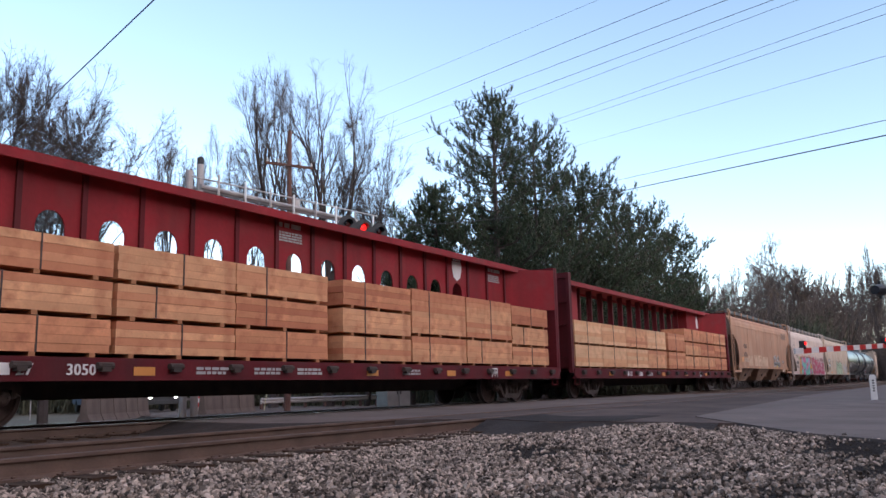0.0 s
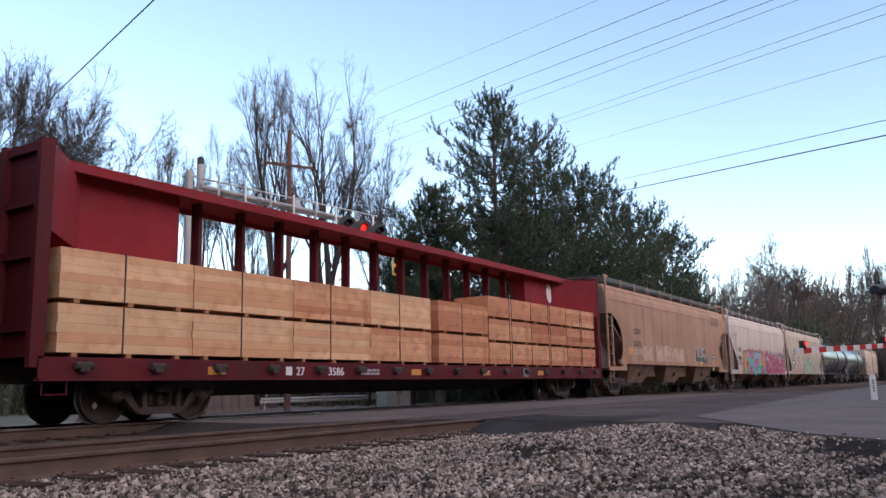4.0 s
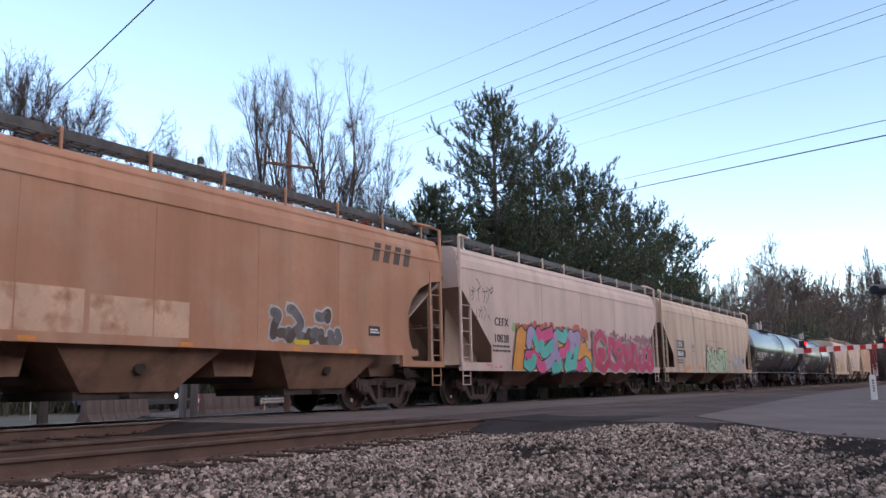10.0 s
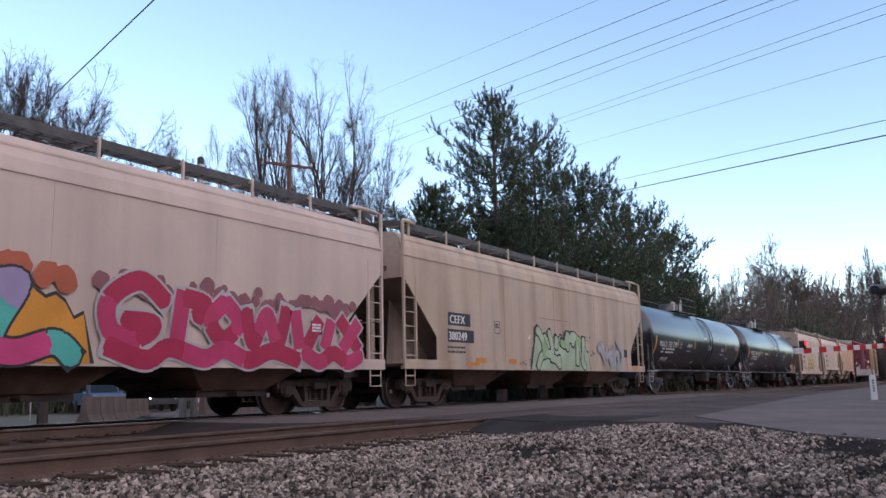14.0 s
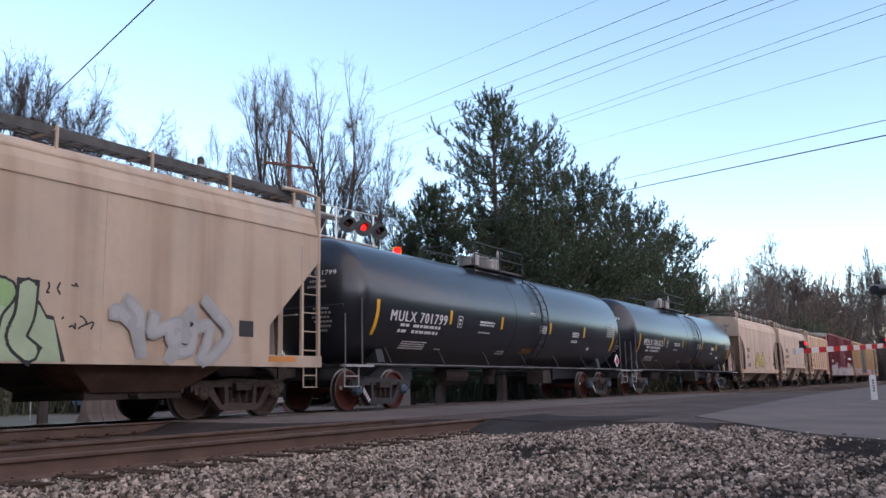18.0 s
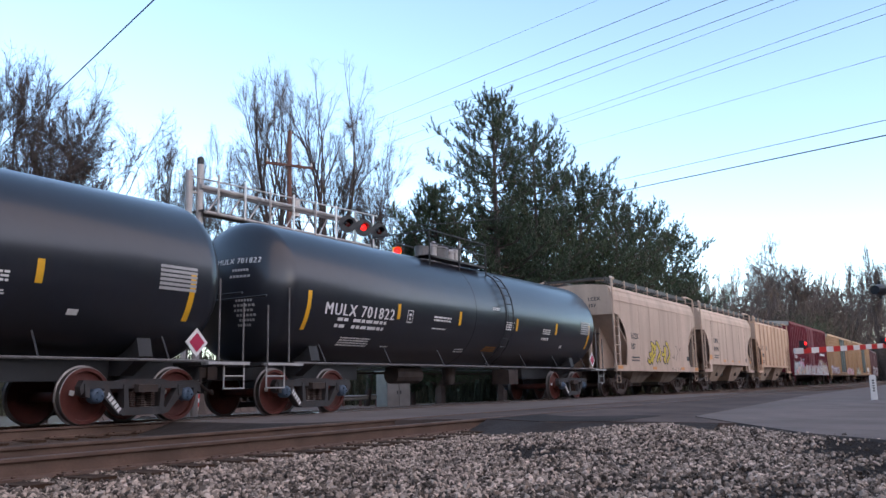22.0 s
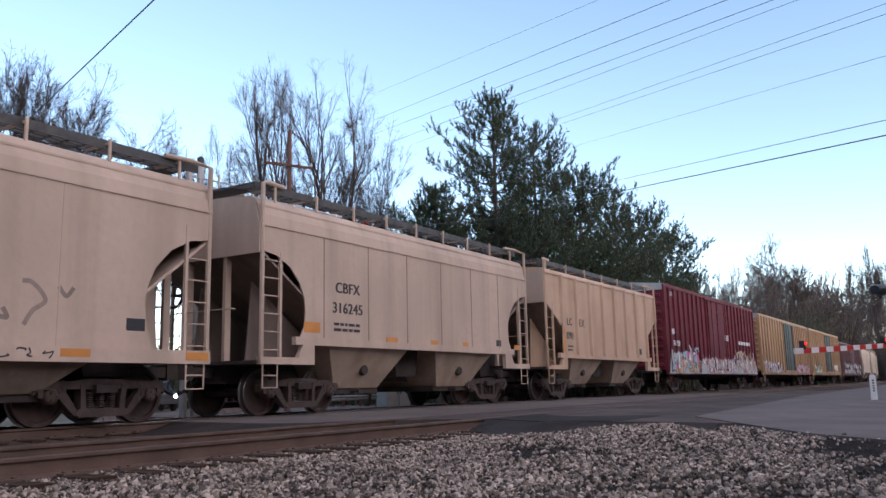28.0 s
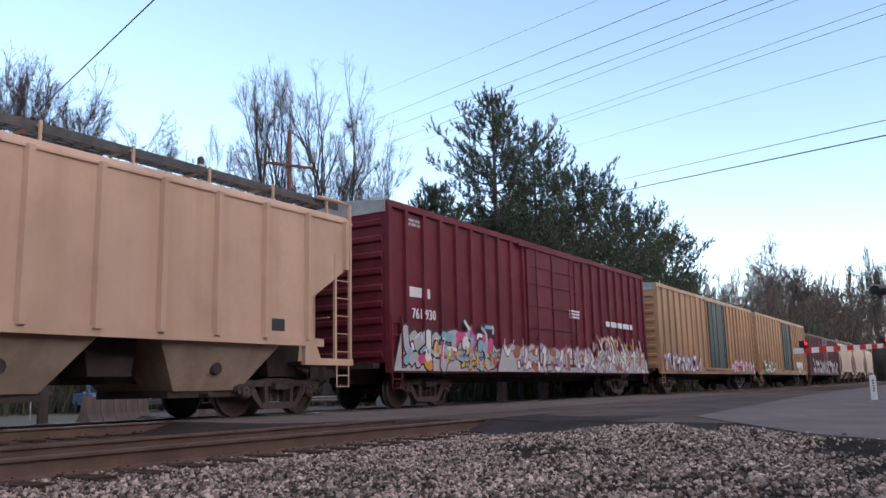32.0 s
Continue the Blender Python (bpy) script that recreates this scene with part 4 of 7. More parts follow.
def shield(parent, x, z, y, s=1.0):
    g = Geo()
    pts = [(-0.3, 0.26), (0.3, 0.26), (0.32, 0.0), (0.22, -0.3), (0.0, -0.42), (-0.22, -0.3), (-0.32, 0.0)]
    g.sheet([(x + u * s, z + w * s) for u, w in pts], y)
    part("emblem", g, "white_paint", parent)
    g = Geo()
    g.sheet([(x - 0.3 * s, z + 0.28 * s), (x + 0.3 * s, z + 0.28 * s), (x + 0.34 * s, z + 0.42 * s), (x - 0.34 * s, z + 0.42 * s)], y)
    part("emblem", g, "black_paint", parent)
    for i in range(2):
        bars(x - 0.24 * s, z + (0.36 - i * 0.065) * s, 0.48 * s, 0.04 * s, "white_paint", parent, y - 0.003, 1)


# ---------------------------------------------------------------- spray-painted pieces on car sides
def bend(pts, n=5):
    """A smooth line through the points."""
    out = []
    q = [pts[0]] + list(pts) + [pts[-1]]
    for i in range(1, len(q) - 2):
        for k in range(n):
            t = k / n
            out.append(tuple(0.5 * (2 * q[i][c] + (q[i + 1][c] - q[i - 1][c]) * t + (2 * q[i - 1][c] - 5 * q[i][c] + 4 * q[i + 1][c] - q[i + 2][c]) * t * t + (3 * q[i][c] - q[i - 1][c] - 3 * q[i + 1][c] + q[i + 2][c]) * t ** 3) for c in (0, 1)))
    return out + [tuple(pts[-1])]


def ribbon(g, line, w, y, reach=0.0):
    """A flat band of paint along a line of (x, z) on a side that faces -y: short lengths with round joints, each a hair above the last."""
    n = len(line)
    for i in range(n - 1):
        (xa, za), (xb, zb) = line[i], line[i + 1]
        k = max(1e-6, math.hypot(xb - xa, zb - za))
        dx, dz = (xb - xa) / k, (zb - za) / k
        ea, eb = (reach if i == 0 else 0.0), (reach if i == n - 2 else 0.0)
        xa, za, xb, zb = xa - dx * ea, za - dz * ea, xb + dx * eb, zb + dz * eb
        yy, hw = y - 0.00012 * (i % 7), w / 2
        g.add([(xa - dz * hw, yy, za + dx * hw), (xa + dz * hw, yy, za - dx * hw), (xb + dz * hw, yy, zb - dx * hw), (xb - dz * hw, yy, zb + dx * hw)], [(0, 1, 2, 3)])
        if i < n - 2:
            g.add([(line[i + 1][0] + hw * math.cos(0.7854 * q), yy - 0.00006, line[i + 1][1] + hw * math.sin(0.7854 * q)) for q in range(8)], [tuple(range(8))])


def stroke(g, pts, w, y):
    ribbon(g, bend(pts), w, y, w * 0.2)


# bent strokes of sprayed pieces, (along, up) in units of the piece's height
HOOKS = [[(0.0, 0.95), (0.2, 0.9), (0.5, 0.5), (0.2, 0.25), (0.0, 0.05)], [(0.55, 0.75), (0.8, 0.8), (1.05, 0.85), (1.0, 0.65)], [(0.65, 0.6), (0.6, 0.45), (0.85, 0.55), (1.1, 0.55), (1.05, 0.3), (0.92, 0.04)],
         [(0.35, 0.15), (0.6, 0.1), (0.8, 0.2), (0.7, 0.32)], [(1.22, 0.85), (1.2, 0.45), (1.12, 0.2), (1.3, 0.12)], [(1.3, 0.78), (1.5, 0.65), (1.6, 0.8)], [(1.42, 0.45), (1.45, 0.36), (1.75, 0.5), (1.8, 0.75), (1.82, 0.3), (1.6, 0.12)],
         [(1.92, 0.75), (2.15, 0.7), (2.0, 0.45), (1.95, 0.08)], [(2.05, 0.22), (2.25, 0.3), (2.4, 0.18), (2.45, 0.36), (2.46, 0.04)], [(0.5, 0.85), (0.45, 0.62)]]
PIECE = [[(0.27, 0.51), (0.32, 0.78), (0.42, 0.75), (0.52, 0.49), (0.43, 0.31), (0.18, 0.27)], [(0.16, 0.16), (0.31, 0.09), (0.43, 0.25)], [(0.55, 0.83), (0.64, 0.71), (0.99, 0.84)], [(0.65, 0.58), (0.7, 0.37), (1.01, 0.58)], [(0.52, 0.16), (0.63, 0.06), (0.91, 0.2), (1.03, 0.41), (1.06, 0.59)], [(1.1, 0.81), (1.08, 0.42), (1.2, 0.12), (0.95, 0.05)], [(1.14, 0.82), (1.36, 0.73), (1.44, 0.86)], [(1.21, 0.36), (1.43, 0.45), (1.61, 0.83), (1.65, 0.55), (1.47, 0.27), (1.51, 0.07)], [(1.67, 0.72), (1.88, 0.79), (1.77, 0.42), (1.73, 0.26)], [(1.37, 0.08), (1.66, 0.14), (1.89, 0.1), (2.13, 0.21), (2.26, 0.06)]]
GROWN = [[(0.42, 0.72), (0.25, 0.95), (0.06, 0.7), (0.08, 0.35), (0.25, 0.3), (0.34, 0.46), (0.15, 0.48)], [(0.54, 0.85), (0.5, 0.3)], [(0.56, 0.8), (0.7, 0.74), (0.64, 0.58)], [(0.85, 0.8), (0.96, 0.55), (0.84, 0.32), (0.74, 0.55), (0.85, 0.8)],
         [(1.02, 0.72), (1.08, 0.3), (1.2, 0.68), (1.3, 0.3), (1.38, 0.8)], [(1.46, 0.74), (1.5, 0.28)], [(1.7, 0.66), (1.58, 0.3)], [(1.82, 0.64), (1.76, 0.3)], [(1.92, 0.7), (2.12, 0.28)], [(2.12, 0.66), (1.95, 0.28)],
         [(0.05, 0.2), (0.3, 0.05), (0.45, 0.2), (0.7, 0.08), (0.85, 0.2), (1.05, 0.07), (1.25, 0.2), (1.5, 0.08)], [(1.55, 0.2), (1.7, 0.07), (1.85, 0.2), (2.0, 0.07), (2.15, 0.18)]]


def graffiti(parent, x0, x1, z0, z1, y, fills, seed, line="black_paint", ground="", cloud="", fat=0.2, plan=None, halo="", name="graffiti"):
    """A sprayed piece: a cloud behind, a ground colour, then outlined broad bent strokes that change colour on their way."""
    rng = random.Random(seed)
    hh, yy = z1 - z0, y - 0.002
    if cloud:
        for i in range(int((x1 - x0) / 0.17)):
            cx, cz, r = x0 + (i + rng.random()) * 0.17, z0 + hh * rng.uniform(0.76, 0.97), rng.uniform(0.09, 0.2)
            g = Geo()
            g.sheet([(cx + r * math.cos(a) * rng.uniform(0.85, 1.1), cz + r * math.sin(a) * rng.uniform(0.85, 1.1)) for a in [k * math.pi / 7 for k in range(14)]], yy - 0.0005 * (i % 4), 0.0003)
            part(name, g, cloud, parent)
        yy -= 0.003
    if ground:
        g = Geo()
        n = 36
        up = [(x0 - 0.1 + (x1 - x0 + 0.25) * i / n, z0 + hh * (0.74 + 0.16 * abs(math.sin(i * 0.9 + seed)) - 0.35 * max(0, i / n - 0.8) / 0.2)) for i in range(n + 1)]
        g.sheet([(x0 - 0.52, z0)] + [(u, w + 0.06) for u, w in up] + [(x1 + 0.37, z0)], yy, 0.001)
        part(name, g, line, parent)
        yy -= 0.002
        g = Geo()
        g.sheet([(x0 - 0.45, z0)] + up + [(x1 + 0.3, z0)], yy, 0.001)
        part(name, g, ground, parent)
        yy -= 0.002
    lines = []
    if plan:
        wide = max(u for s in plan for u, v in s)
        for s in plan:
            lines.append(bend([(x0 + (x1 - x0) * u / wide, z0 + hh * v) for u, v in s]))
    else:
        x = x0
        while x < x1 - 0.3 * hh:
            s = HOOKS[rng.randrange(len(HOOKS))]
            u0 = min(u for u, v in s)
            flip = rng.random() < 0.4
            lines.append(bend([(min(x1, x + (u - u0) * hh), z0 + hh * min(0.97, max(0.04, (1 - v if flip else v) + rng.uniform(-0.08, 0.08)))) for u, v in s]))
            x += hh * rng.uniform(0.22, 0.42)
    for k, ln in enumerate(lines):
        if halo:
            g = Geo()
            ribbon(g, ln, fat * 1.75, yy + 0.0012 * (k % 6), fat * 0.5)
            part(name, g, halo, parent)
        g = Geo()
        ribbon(g, ln, fat + 0.09, yy - 0.0012 * (1 + k % 6), fat * 0.16 + 0.05)
        part(name, g, line, parent)
    yy -= 0.009
    for k, ln in enumerate(lines):
        m = max(1, min(3, len(ln) // 6))
        for j in range(m):
            piece = ln[j * len(ln) // m:(j + 1) * len(ln) // m + 1]
            if len(piece) > 1:
                g = Geo()
                ribbon(g, piece, fat, yy - 0.0012 * (k % 6) - 0.0003 * j, fat * 0.16 if m == 1 else 0.0)
                part(name, g, fills[(k + j) % len(fills)], parent)


def scrawl(parent, x0, x1, z0, z1, y, material, seed, w=0.03, n=5, name="graffiti_tag"):
    rng = random.Random(seed)
    for i in range(n):
        g = Geo()
        shape = HOOKS[rng.randrange(len(HOOKS))]
        stroke(g, [(x0 + (i + (u - shape[0][0]) * 1.3) * (x1 - x0) / n + rng.uniform(-0.03, 0.03), z0 + (z1 - z0) * (v * 0.9 + rng.uniform(0, 0.12))) for u, v in shape], w, y - 0.002)
        part(name, g, material, parent)


def patch(parent, x, z, w, hh, material, y, name="marking"):
    g = Geo()
    g.box(x, x + w, y - 0.004, y, z, z + hh)
    return part(name, g, material, parent)


# ---------------------------------------------------------------- the train, from its head to its tail (places along the track at 16 s)
TRAIN = []      # (thing, place along the track at 16 s, side offset, height)


def join_train(ob):
    TRAIN.append((ob, ob.matrix_basis.translation.x, ob.matrix_basis.translation.y - TRACK_Y, ob.matrix_basis.translation.z))


BOARDS = {}


def lumber_bundle(x0, x1, y0, y1, z0, z1, straps, kind):
    size_key = (round(x1 - x0, 2), round(y1 - y0, 2), round(z1 - z0, 2), kind)
    if size_key not in BOARDS:
        rng = random.Random(len(BOARDS))
        lx, ly, lz = size_key[:3]
        rows = max(3, round(lz / 0.14))
        BOARDS[size_key] = []
        for i in range(rows):
            a, b = lz * i / rows, lz * (i + 1) / rows - 0.003
            o, e = rng.uniform(-0.005, 0.005), rng.uniform(-0.012, 0.012)
            BOARDS[size_key].append(mesh_of("board", Geo().box(e, lx + rng.uniform(-0.012, 0.012), o, ly + o, a, b), kind))
    ob = thing("lumber_bundle", "strapped bundle of pale sawn lumber on a lumber car" if kind == "lumber_pale" else "strapped bundle of reddish sawn lumber on a lumber car", "lumber", pose(x0, TRACK_Y + y0, z0), "lumber bundles on the cars")
    for me in BOARDS[size_key]:
        part("board", me, None, ob)
    for f in straps:
        g = Geo()
        sx, d = f * (x1 - x0), 0.012
        g.box(sx - 0.013, sx + 0.013, -d, y1 - y0 + d, -0.005, z1 - z0 + 0.012)
        part("strap", g, "strap", ob)
    for f in (0.12, 0.5, 0.88):
        g = Geo()
        sx = f * (x1 - x0)
        g.box(sx - 0.05, sx + 0.05, 0.0, y1 - y0, -0.07, -0.002)
        part("dunnage", g, "lumber_end", ob)
    join_train(ob)


def build_train():
    rng = random.Random(5)
    # two lumber cars
    car, h, y = centre_beam("dark red centre-beam lumber car with round-topped openings, loaded", -76.3, -54.25, True)
    join_train(car)
    shield(car, h - 4.37, 3.98, -0.31, 0.85)
    for dx in (-2.05, -11.6):
        bars(h + dx - 0.45, 4.12, 0.85, 0.10, "grey_paint", car, -0.31, 1)
        bars(h + dx - 0.4, 3.98, 0.75, 0.04, "grey_paint", car, -0.31, 4)
    bars(-h + 3.15, 0.79, 0.18, 0.17, "white_paint", car, y - 0.045, 1)
    writing("27", -h + 3.42, 0.79, 0.24, "white_paint", car, y - 0.045, 0.008)
    writing("3050", -h + 4.2, 0.79, 0.24, "white_paint", car, y - 0.045, 0.008)
    for dx in (5.4, 11.6, 15.0, 18.2):
        patch(car, -h + dx, 0.78, 0.42, 0.14, "orange_tape", y - 0.042, "reflective_strip")
    for a, b, c, d in ((6.36, 0.34, 0.72, 0.03), (6.36, 0.34, 0.97, 0.03), (6.36, 0.03, 0.72, 0.28), (6.67, 0.03, 0.72, 0.28), (6.52, 0.03, 0.75, 0.22), (6.42, 0.07, 0.84, 0.08), (6.58, 0.06, 0.84, 0.08)):
        patch(car, a, c, b, d, "white_paint", y - 0.05, "notice_plate")
    for dx in (6.7, 8.1, 9.3, 13.0):
        bars(-h + dx, 0.88, 0.75, 0.05, "grey_paint", car, y - 0.042, 2)
    car2, h2, y2 = centre_beam("dark red open-framed centre-beam lumber car, loaded", -53.0, -31.0, False)
    join_train(car2)
    shield(car2, h2 - 1.5, 3.78, -0.28, 0.8)
    bars(-h2 + 5.2, 0.79, 0.18, 0.17, "white_paint", car2, y2 - 0.045, 1)
    writing("27", -h2 + 5.5, 0.79, 0.24, "white_paint", car2, y2 - 0.045, 0.008)
    writing("3586", -h2 + 6.5, 0.79, 0.24, "white_paint", car2, y2 - 0.045, 0.008)
    for dx in (3.2, 9.6, 13.1, 16.6):
        patch(car2, -h2 + dx, 0.80, 0.42, 0.14, "orange_tape", y2 - 0.042, "reflective_strip")
    patch(car2, h2 - 6.4, 0.74, 0.32, 0.26, "grey_paint", y2 - 0.05, "notice_plate")
    bars(-h2 + 7.6, 0.88, 0.7, 0.05, "grey_paint", car2, y2 - 0.042, 2)
    kinds_a, kinds_b, kinds_c = ("lumber", "lumber", "lumber_red"), ("lumber_pale", "lumber", "lumber_pale"), ("lumber", "lumber_red", "lumber_red")
    three, two = ((1.13, 1.66), (1.74, 2.27), (2.35, 2.90)), ((1.13, 1.76), (1.84, 2.94))
    for s in (0, 1):
        ya, yb = (-1.48, -0.34) if s == 0 else (0.34, 1.48)
        for a, b, rows in ((-76.0, -73.95, three), (-73.92, -71.3, three), (-71.22, -68.64, three), (-68.62, -65.97, three), (-65.45, -62.82, three), (-62.76, -60.16, two), (-60.1, -57.46, two), (-57.42, -54.9, three)):
            for za, zb in rows:
                lumber_bundle(a + 0.01, b, ya, yb, za, zb, (0.3,) if rng.random() < 0.5 else (0.52,), rng.choice(kinds_a))
        for a, b in ((-52.7, -50.1), (-50.1, -47.5), (-47.5, -44.9), (-44.9, -42.35), (-42.0, -39.35)):
            for za, zb in ((1.13, 1.88), (1.96, 2.74)):
                lumber_bundle(a + 0.01, b - 0.015, ya, yb, za, zb, (0.45,), rng.choice(kinds_b))
        for a, b in ((-39.32, -36.58), (-36.55, -33.87), (-33.84, -31.35)):
            for za, zb in ((1.13, 1.74), (1.82, 2.42), (2.50, 3.08)):
                lumber_bundle(a + 0.01, b - 0.015, ya, yb, za, zb, (0.47, 0.52), rng.choice(kinds_c))

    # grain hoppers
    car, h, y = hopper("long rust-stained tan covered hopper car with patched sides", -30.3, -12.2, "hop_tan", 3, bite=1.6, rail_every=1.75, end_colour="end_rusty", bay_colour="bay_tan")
    join_train(car)
    writing("CEFX", -h + 2.92, 2.47, 0.34, "black_paint", car, y - 0.004, 0.004)
    writing("13575", -h + 2.82, 1.97, 0.34, "black_paint", car, y - 0.004, 0.004)
    for a in (0.0, 0.41, 0.82, 1.23):
        g = Geo()
        g.sheet([(-h + 15.1 + a + u, 3.42 + w) for u, w in ((0.0, 0.0), (0.24, 0.0), (0.36, 0.44), (0.12, 0.44))], y, 0.004)
        part("emblem", g, "faded_black", car)
    patch(car, -h + 2.2, 1.64, 0.55, 0.28, "orange_tape", y)
    for xx, ww, hh in ((3.95, 1.25, 0.6), (5.65, 2.1, 0.68), (7.85, 1.95, 0.62)):
        patch(car, -h + xx, 1.42, ww, hh, "hop_patch", y, "paint_patch")
    for xx in (3.4, 6.7, 9.6, 12.4, 14.2):
        patch(car, -h + xx, 1.27, 0.28, 0.08, "orange_tape", y - 0.032, "reflective_strip")
    bars(-h + 2.95, 1.78, 1.0, 0.08, "hop_cream", car, y - 0.003, 2)
    graffiti(car, -h + 11.85, -h + 13.9, 1.44, 2.15, y, ["manway_grey", "faded_black", "manway_grey"], 11, line="g_silver", fat=0.2)
    patch(car, -h + 12.45, 1.40, 0.45, 0.10, "g_yellow", y - 0.03)
    patch(car, h - 3.15, 1.68, 0.42, 0.22, "black_paint", y, "data_panel")
    bars(h - 3.1, 1.80, 0.34, 0.04, "white_paint", car, y - 0.005, 2)

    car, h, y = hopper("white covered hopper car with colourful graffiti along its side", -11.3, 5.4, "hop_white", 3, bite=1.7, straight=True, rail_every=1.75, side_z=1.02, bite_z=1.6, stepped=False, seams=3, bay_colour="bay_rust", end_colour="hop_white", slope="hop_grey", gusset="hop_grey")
    join_train(car)
    writing("CEFX", -h + 1.9, 2.22, 0.34, "black_paint", car, y - 0.004, 0.006)
    writing("10838", -h + 1.84, 1.74, 0.34, "black_paint", car, y - 0.004, 0.006)
    bars(-h + 1.75, 1.6, 1.1, 0.06, "black_paint", car, y - 0.003, 2, 1.2)
    graffiti(car, -h + 3.3, -h + 8.75, 0.96, 2.42, y - 0.04, ["g_lilac", "g_teal", "g_pink", "g_teal", "g_pink", "g_lilac", "g_teal", "g_pink"], 3, ground="g_orange", cloud="g_rust", fat=0.36, plan=PIECE)
    patch(car, -h + 3.0, 2.1, 0.5, 0.26, "g_green", y, "graffiti")
    graffiti(car, -h + 9.15, h - 0.95, 0.96, 2.4, y - 0.04, ["g_crimson", "g_pinkred", "g_crimson", "g_pinkred"], 21, line="g_silver", cloud="g_maroon", fat=0.33, plan=GROWN)
    end_writing("CEFX", -h - 0.022, -0.55, 3.62, 0.2, "faded_black", car)
    end_writing("10838", -h - 0.022, -0.55, 3.36, 0.2, "faded_black", car)
    scrawl(car, -h + 0.6, -h + 1.9, 2.75, 3.3, y, "faded_black", 44, 0.02, 6)
    scrawl(car, -h + 0.9, -h + 1.7, 2.3, 2.75, y, "faded_black", 45, 0.02, 4)
    scrawl(car, -h + 0.55, -h + 2.0, 3.05, 3.5, y, "black_paint", 4, 0.028, 4)
    scrawl(car, -h + 0.9, -h + 1.7, 2.5, 3.0, y, "grey_paint", 5, 0.03, 3)
    scrawl(car, -h + 1.0, -h + 1.6, 2.35, 2.7, y, "black_paint", 9, 0.022, 1)
    scrawl(car, -h + 1.3, -h + 2.3, 0.98, 1.12, y - 0.035, "g_pink", 14, 0.03, 4)
    patch(car, h - 2.6, 1.62, 0.36, 0.28, "black_paint", y - 0.05, "data_panel")
    bars(h - 2.56, 1.8, 0.28, 0.04, "white_paint", car, y - 0.056, 3)
    scrawl(car, -h - 0.0, -h + 0.02, 3.3, 3.5, y, "black_paint", 33, 0.02, 1)

    car, h, y = hopper("cream covered hopper car with pale green graffiti", 6.2, 23.6, "hop_cream", 3, bite=1.5, straight=True, rail_every=1.75, side_z=1.05, bite_z=1.75, stepped=False, seams=3, bay_colour="bay_rust", end_colour="hop_grey")
    join_train(car)
    end_writing("CEFX", -h - 0.022, -0.5, 3.6, 0.2, "black_paint", car)
    end_writing("380249", -h - 0.022, -0.5, 3.34, 0.2, "black_paint", car)
    patch(car, -h + 2.05, 2.10, 1.15, 0.34, "black_paint", y)
    patch(car, -h + 2.02, 1.66, 1.35, 0.34, "black_paint", y)
    writing("CEFX", -h + 2.12, 2.16, 0.31, "white_paint", car, y - 0.008, 0.004)
    writing("380249", -h + 2.06, 1.72, 0.31, "white_paint", car, y - 0.008, 0.004, 0.94)
    bars(-h + 2.0, 1.5, 0.9, 0.05, "black_paint", car, y - 0.003, 2, 1.4)
    graffiti(car, -h + 7.25, -h + 11.2, 0.98, 2.25, y - 0.04, ["g_palegreen", "g_green", "g_palegreen"], 31, ground="g_palegreen", fat=0.26)
    scrawl(car, -h + 10.9, -h + 11.8, 1.95, 2.2, y, "black_paint", 6, 0.03, 5)
    scrawl(car, -h + 11.5, -h + 12.1, 1.45, 1.7, y, "black_paint", 7, 0.028, 4)
    scrawl(car, -h + 6.75, -h + 7.15, 1.65, 2.1, y, "white_paint", 16, 0.04, 2)
    scrawl(car, -h + 6.0, -h + 6.85, 1.08, 1.3, y - 0.036, "black_paint", 17, 0.022, 5)
    graffiti(car, -h + 12.4, -h + 14.9, 1.0, 2.15, y - 0.04, ["g_silver", "grey_paint", "g_silver"], 41, fat=0.14, line="grey_paint")
    for a, b in ((3.4, 0.6), (5.35, 0.45)):
        patch(car, -h + a, 1.13, b, 0.14, "orange_tape", y - 0.036, "reflective_strip")
    for a, b, c, d in ((4.58, 0.32, 1.98, 0.015), (4.58, 0.32, 2.33, 0.015), (4.58, 0.015, 1.98, 0.36), (4.885, 0.015, 1.98, 0.36)):
        patch(car, -h + a, c, b, d, "black_paint", y, "marking")
    bars(-h + 4.64, 2.22, 0.2, 0.05, "black_paint", car, y - 0.003, 2)
    patch(car, -h + 7.57, 2.6, 2.25, 0.015, "end_rusty", y, "scratch")
    patch(car, -h + 2.9, 1.05, 0.7, 0.10, "orange_tape", y - 0.036, "reflective_strip")
    patch(car, h - 1.55, 1.05, 0.75, 0.10, "orange_tape", y - 0.036, "reflective_strip")
    patch(car, h - 2.3, 1.5, 0.36, 0.3, "black_paint", y, "data_panel")

    # tank cars
    join_train(tank_car("glossy black tank car with white lettering and yellow strips", 25.25, 41.5, "MULX 701799"))
    join_train(tank_car("glossy black tank car with a manway platform and white lettering", 43.55, 59.7, "MULX 701822"))

    # short hoppers
    car, h, y = hopper("short dirty cream covered hopper car with yellow graffiti", 61.5, 72.8, "hop_grey", 2, bite=1.4, rail_every=1.45, side_z=1.08, bite_z=1.95, stepped=False, slope="hop_grey", gusset="hop_grey")
    join_train(car)
    end_writing("LCEX", -h - 0.022, -0.6, 3.72, 0.2, "black_paint", car)
    end_writing("107", -h - 0.022, -0.6, 3.46, 0.2, "black_paint", car)
    writing("LCEX", -h + 1.88, 2.28, 0.33, "black_paint", car, y - 0.004, 0.004)
    writing("107", -h + 1.8, 1.86, 0.33, "black_paint", car, y - 0.004, 0.004)
    bars(-h + 1.8, 1.5, 0.95, 0.06, "black_paint", car, y - 0.003, 2, 1.0)
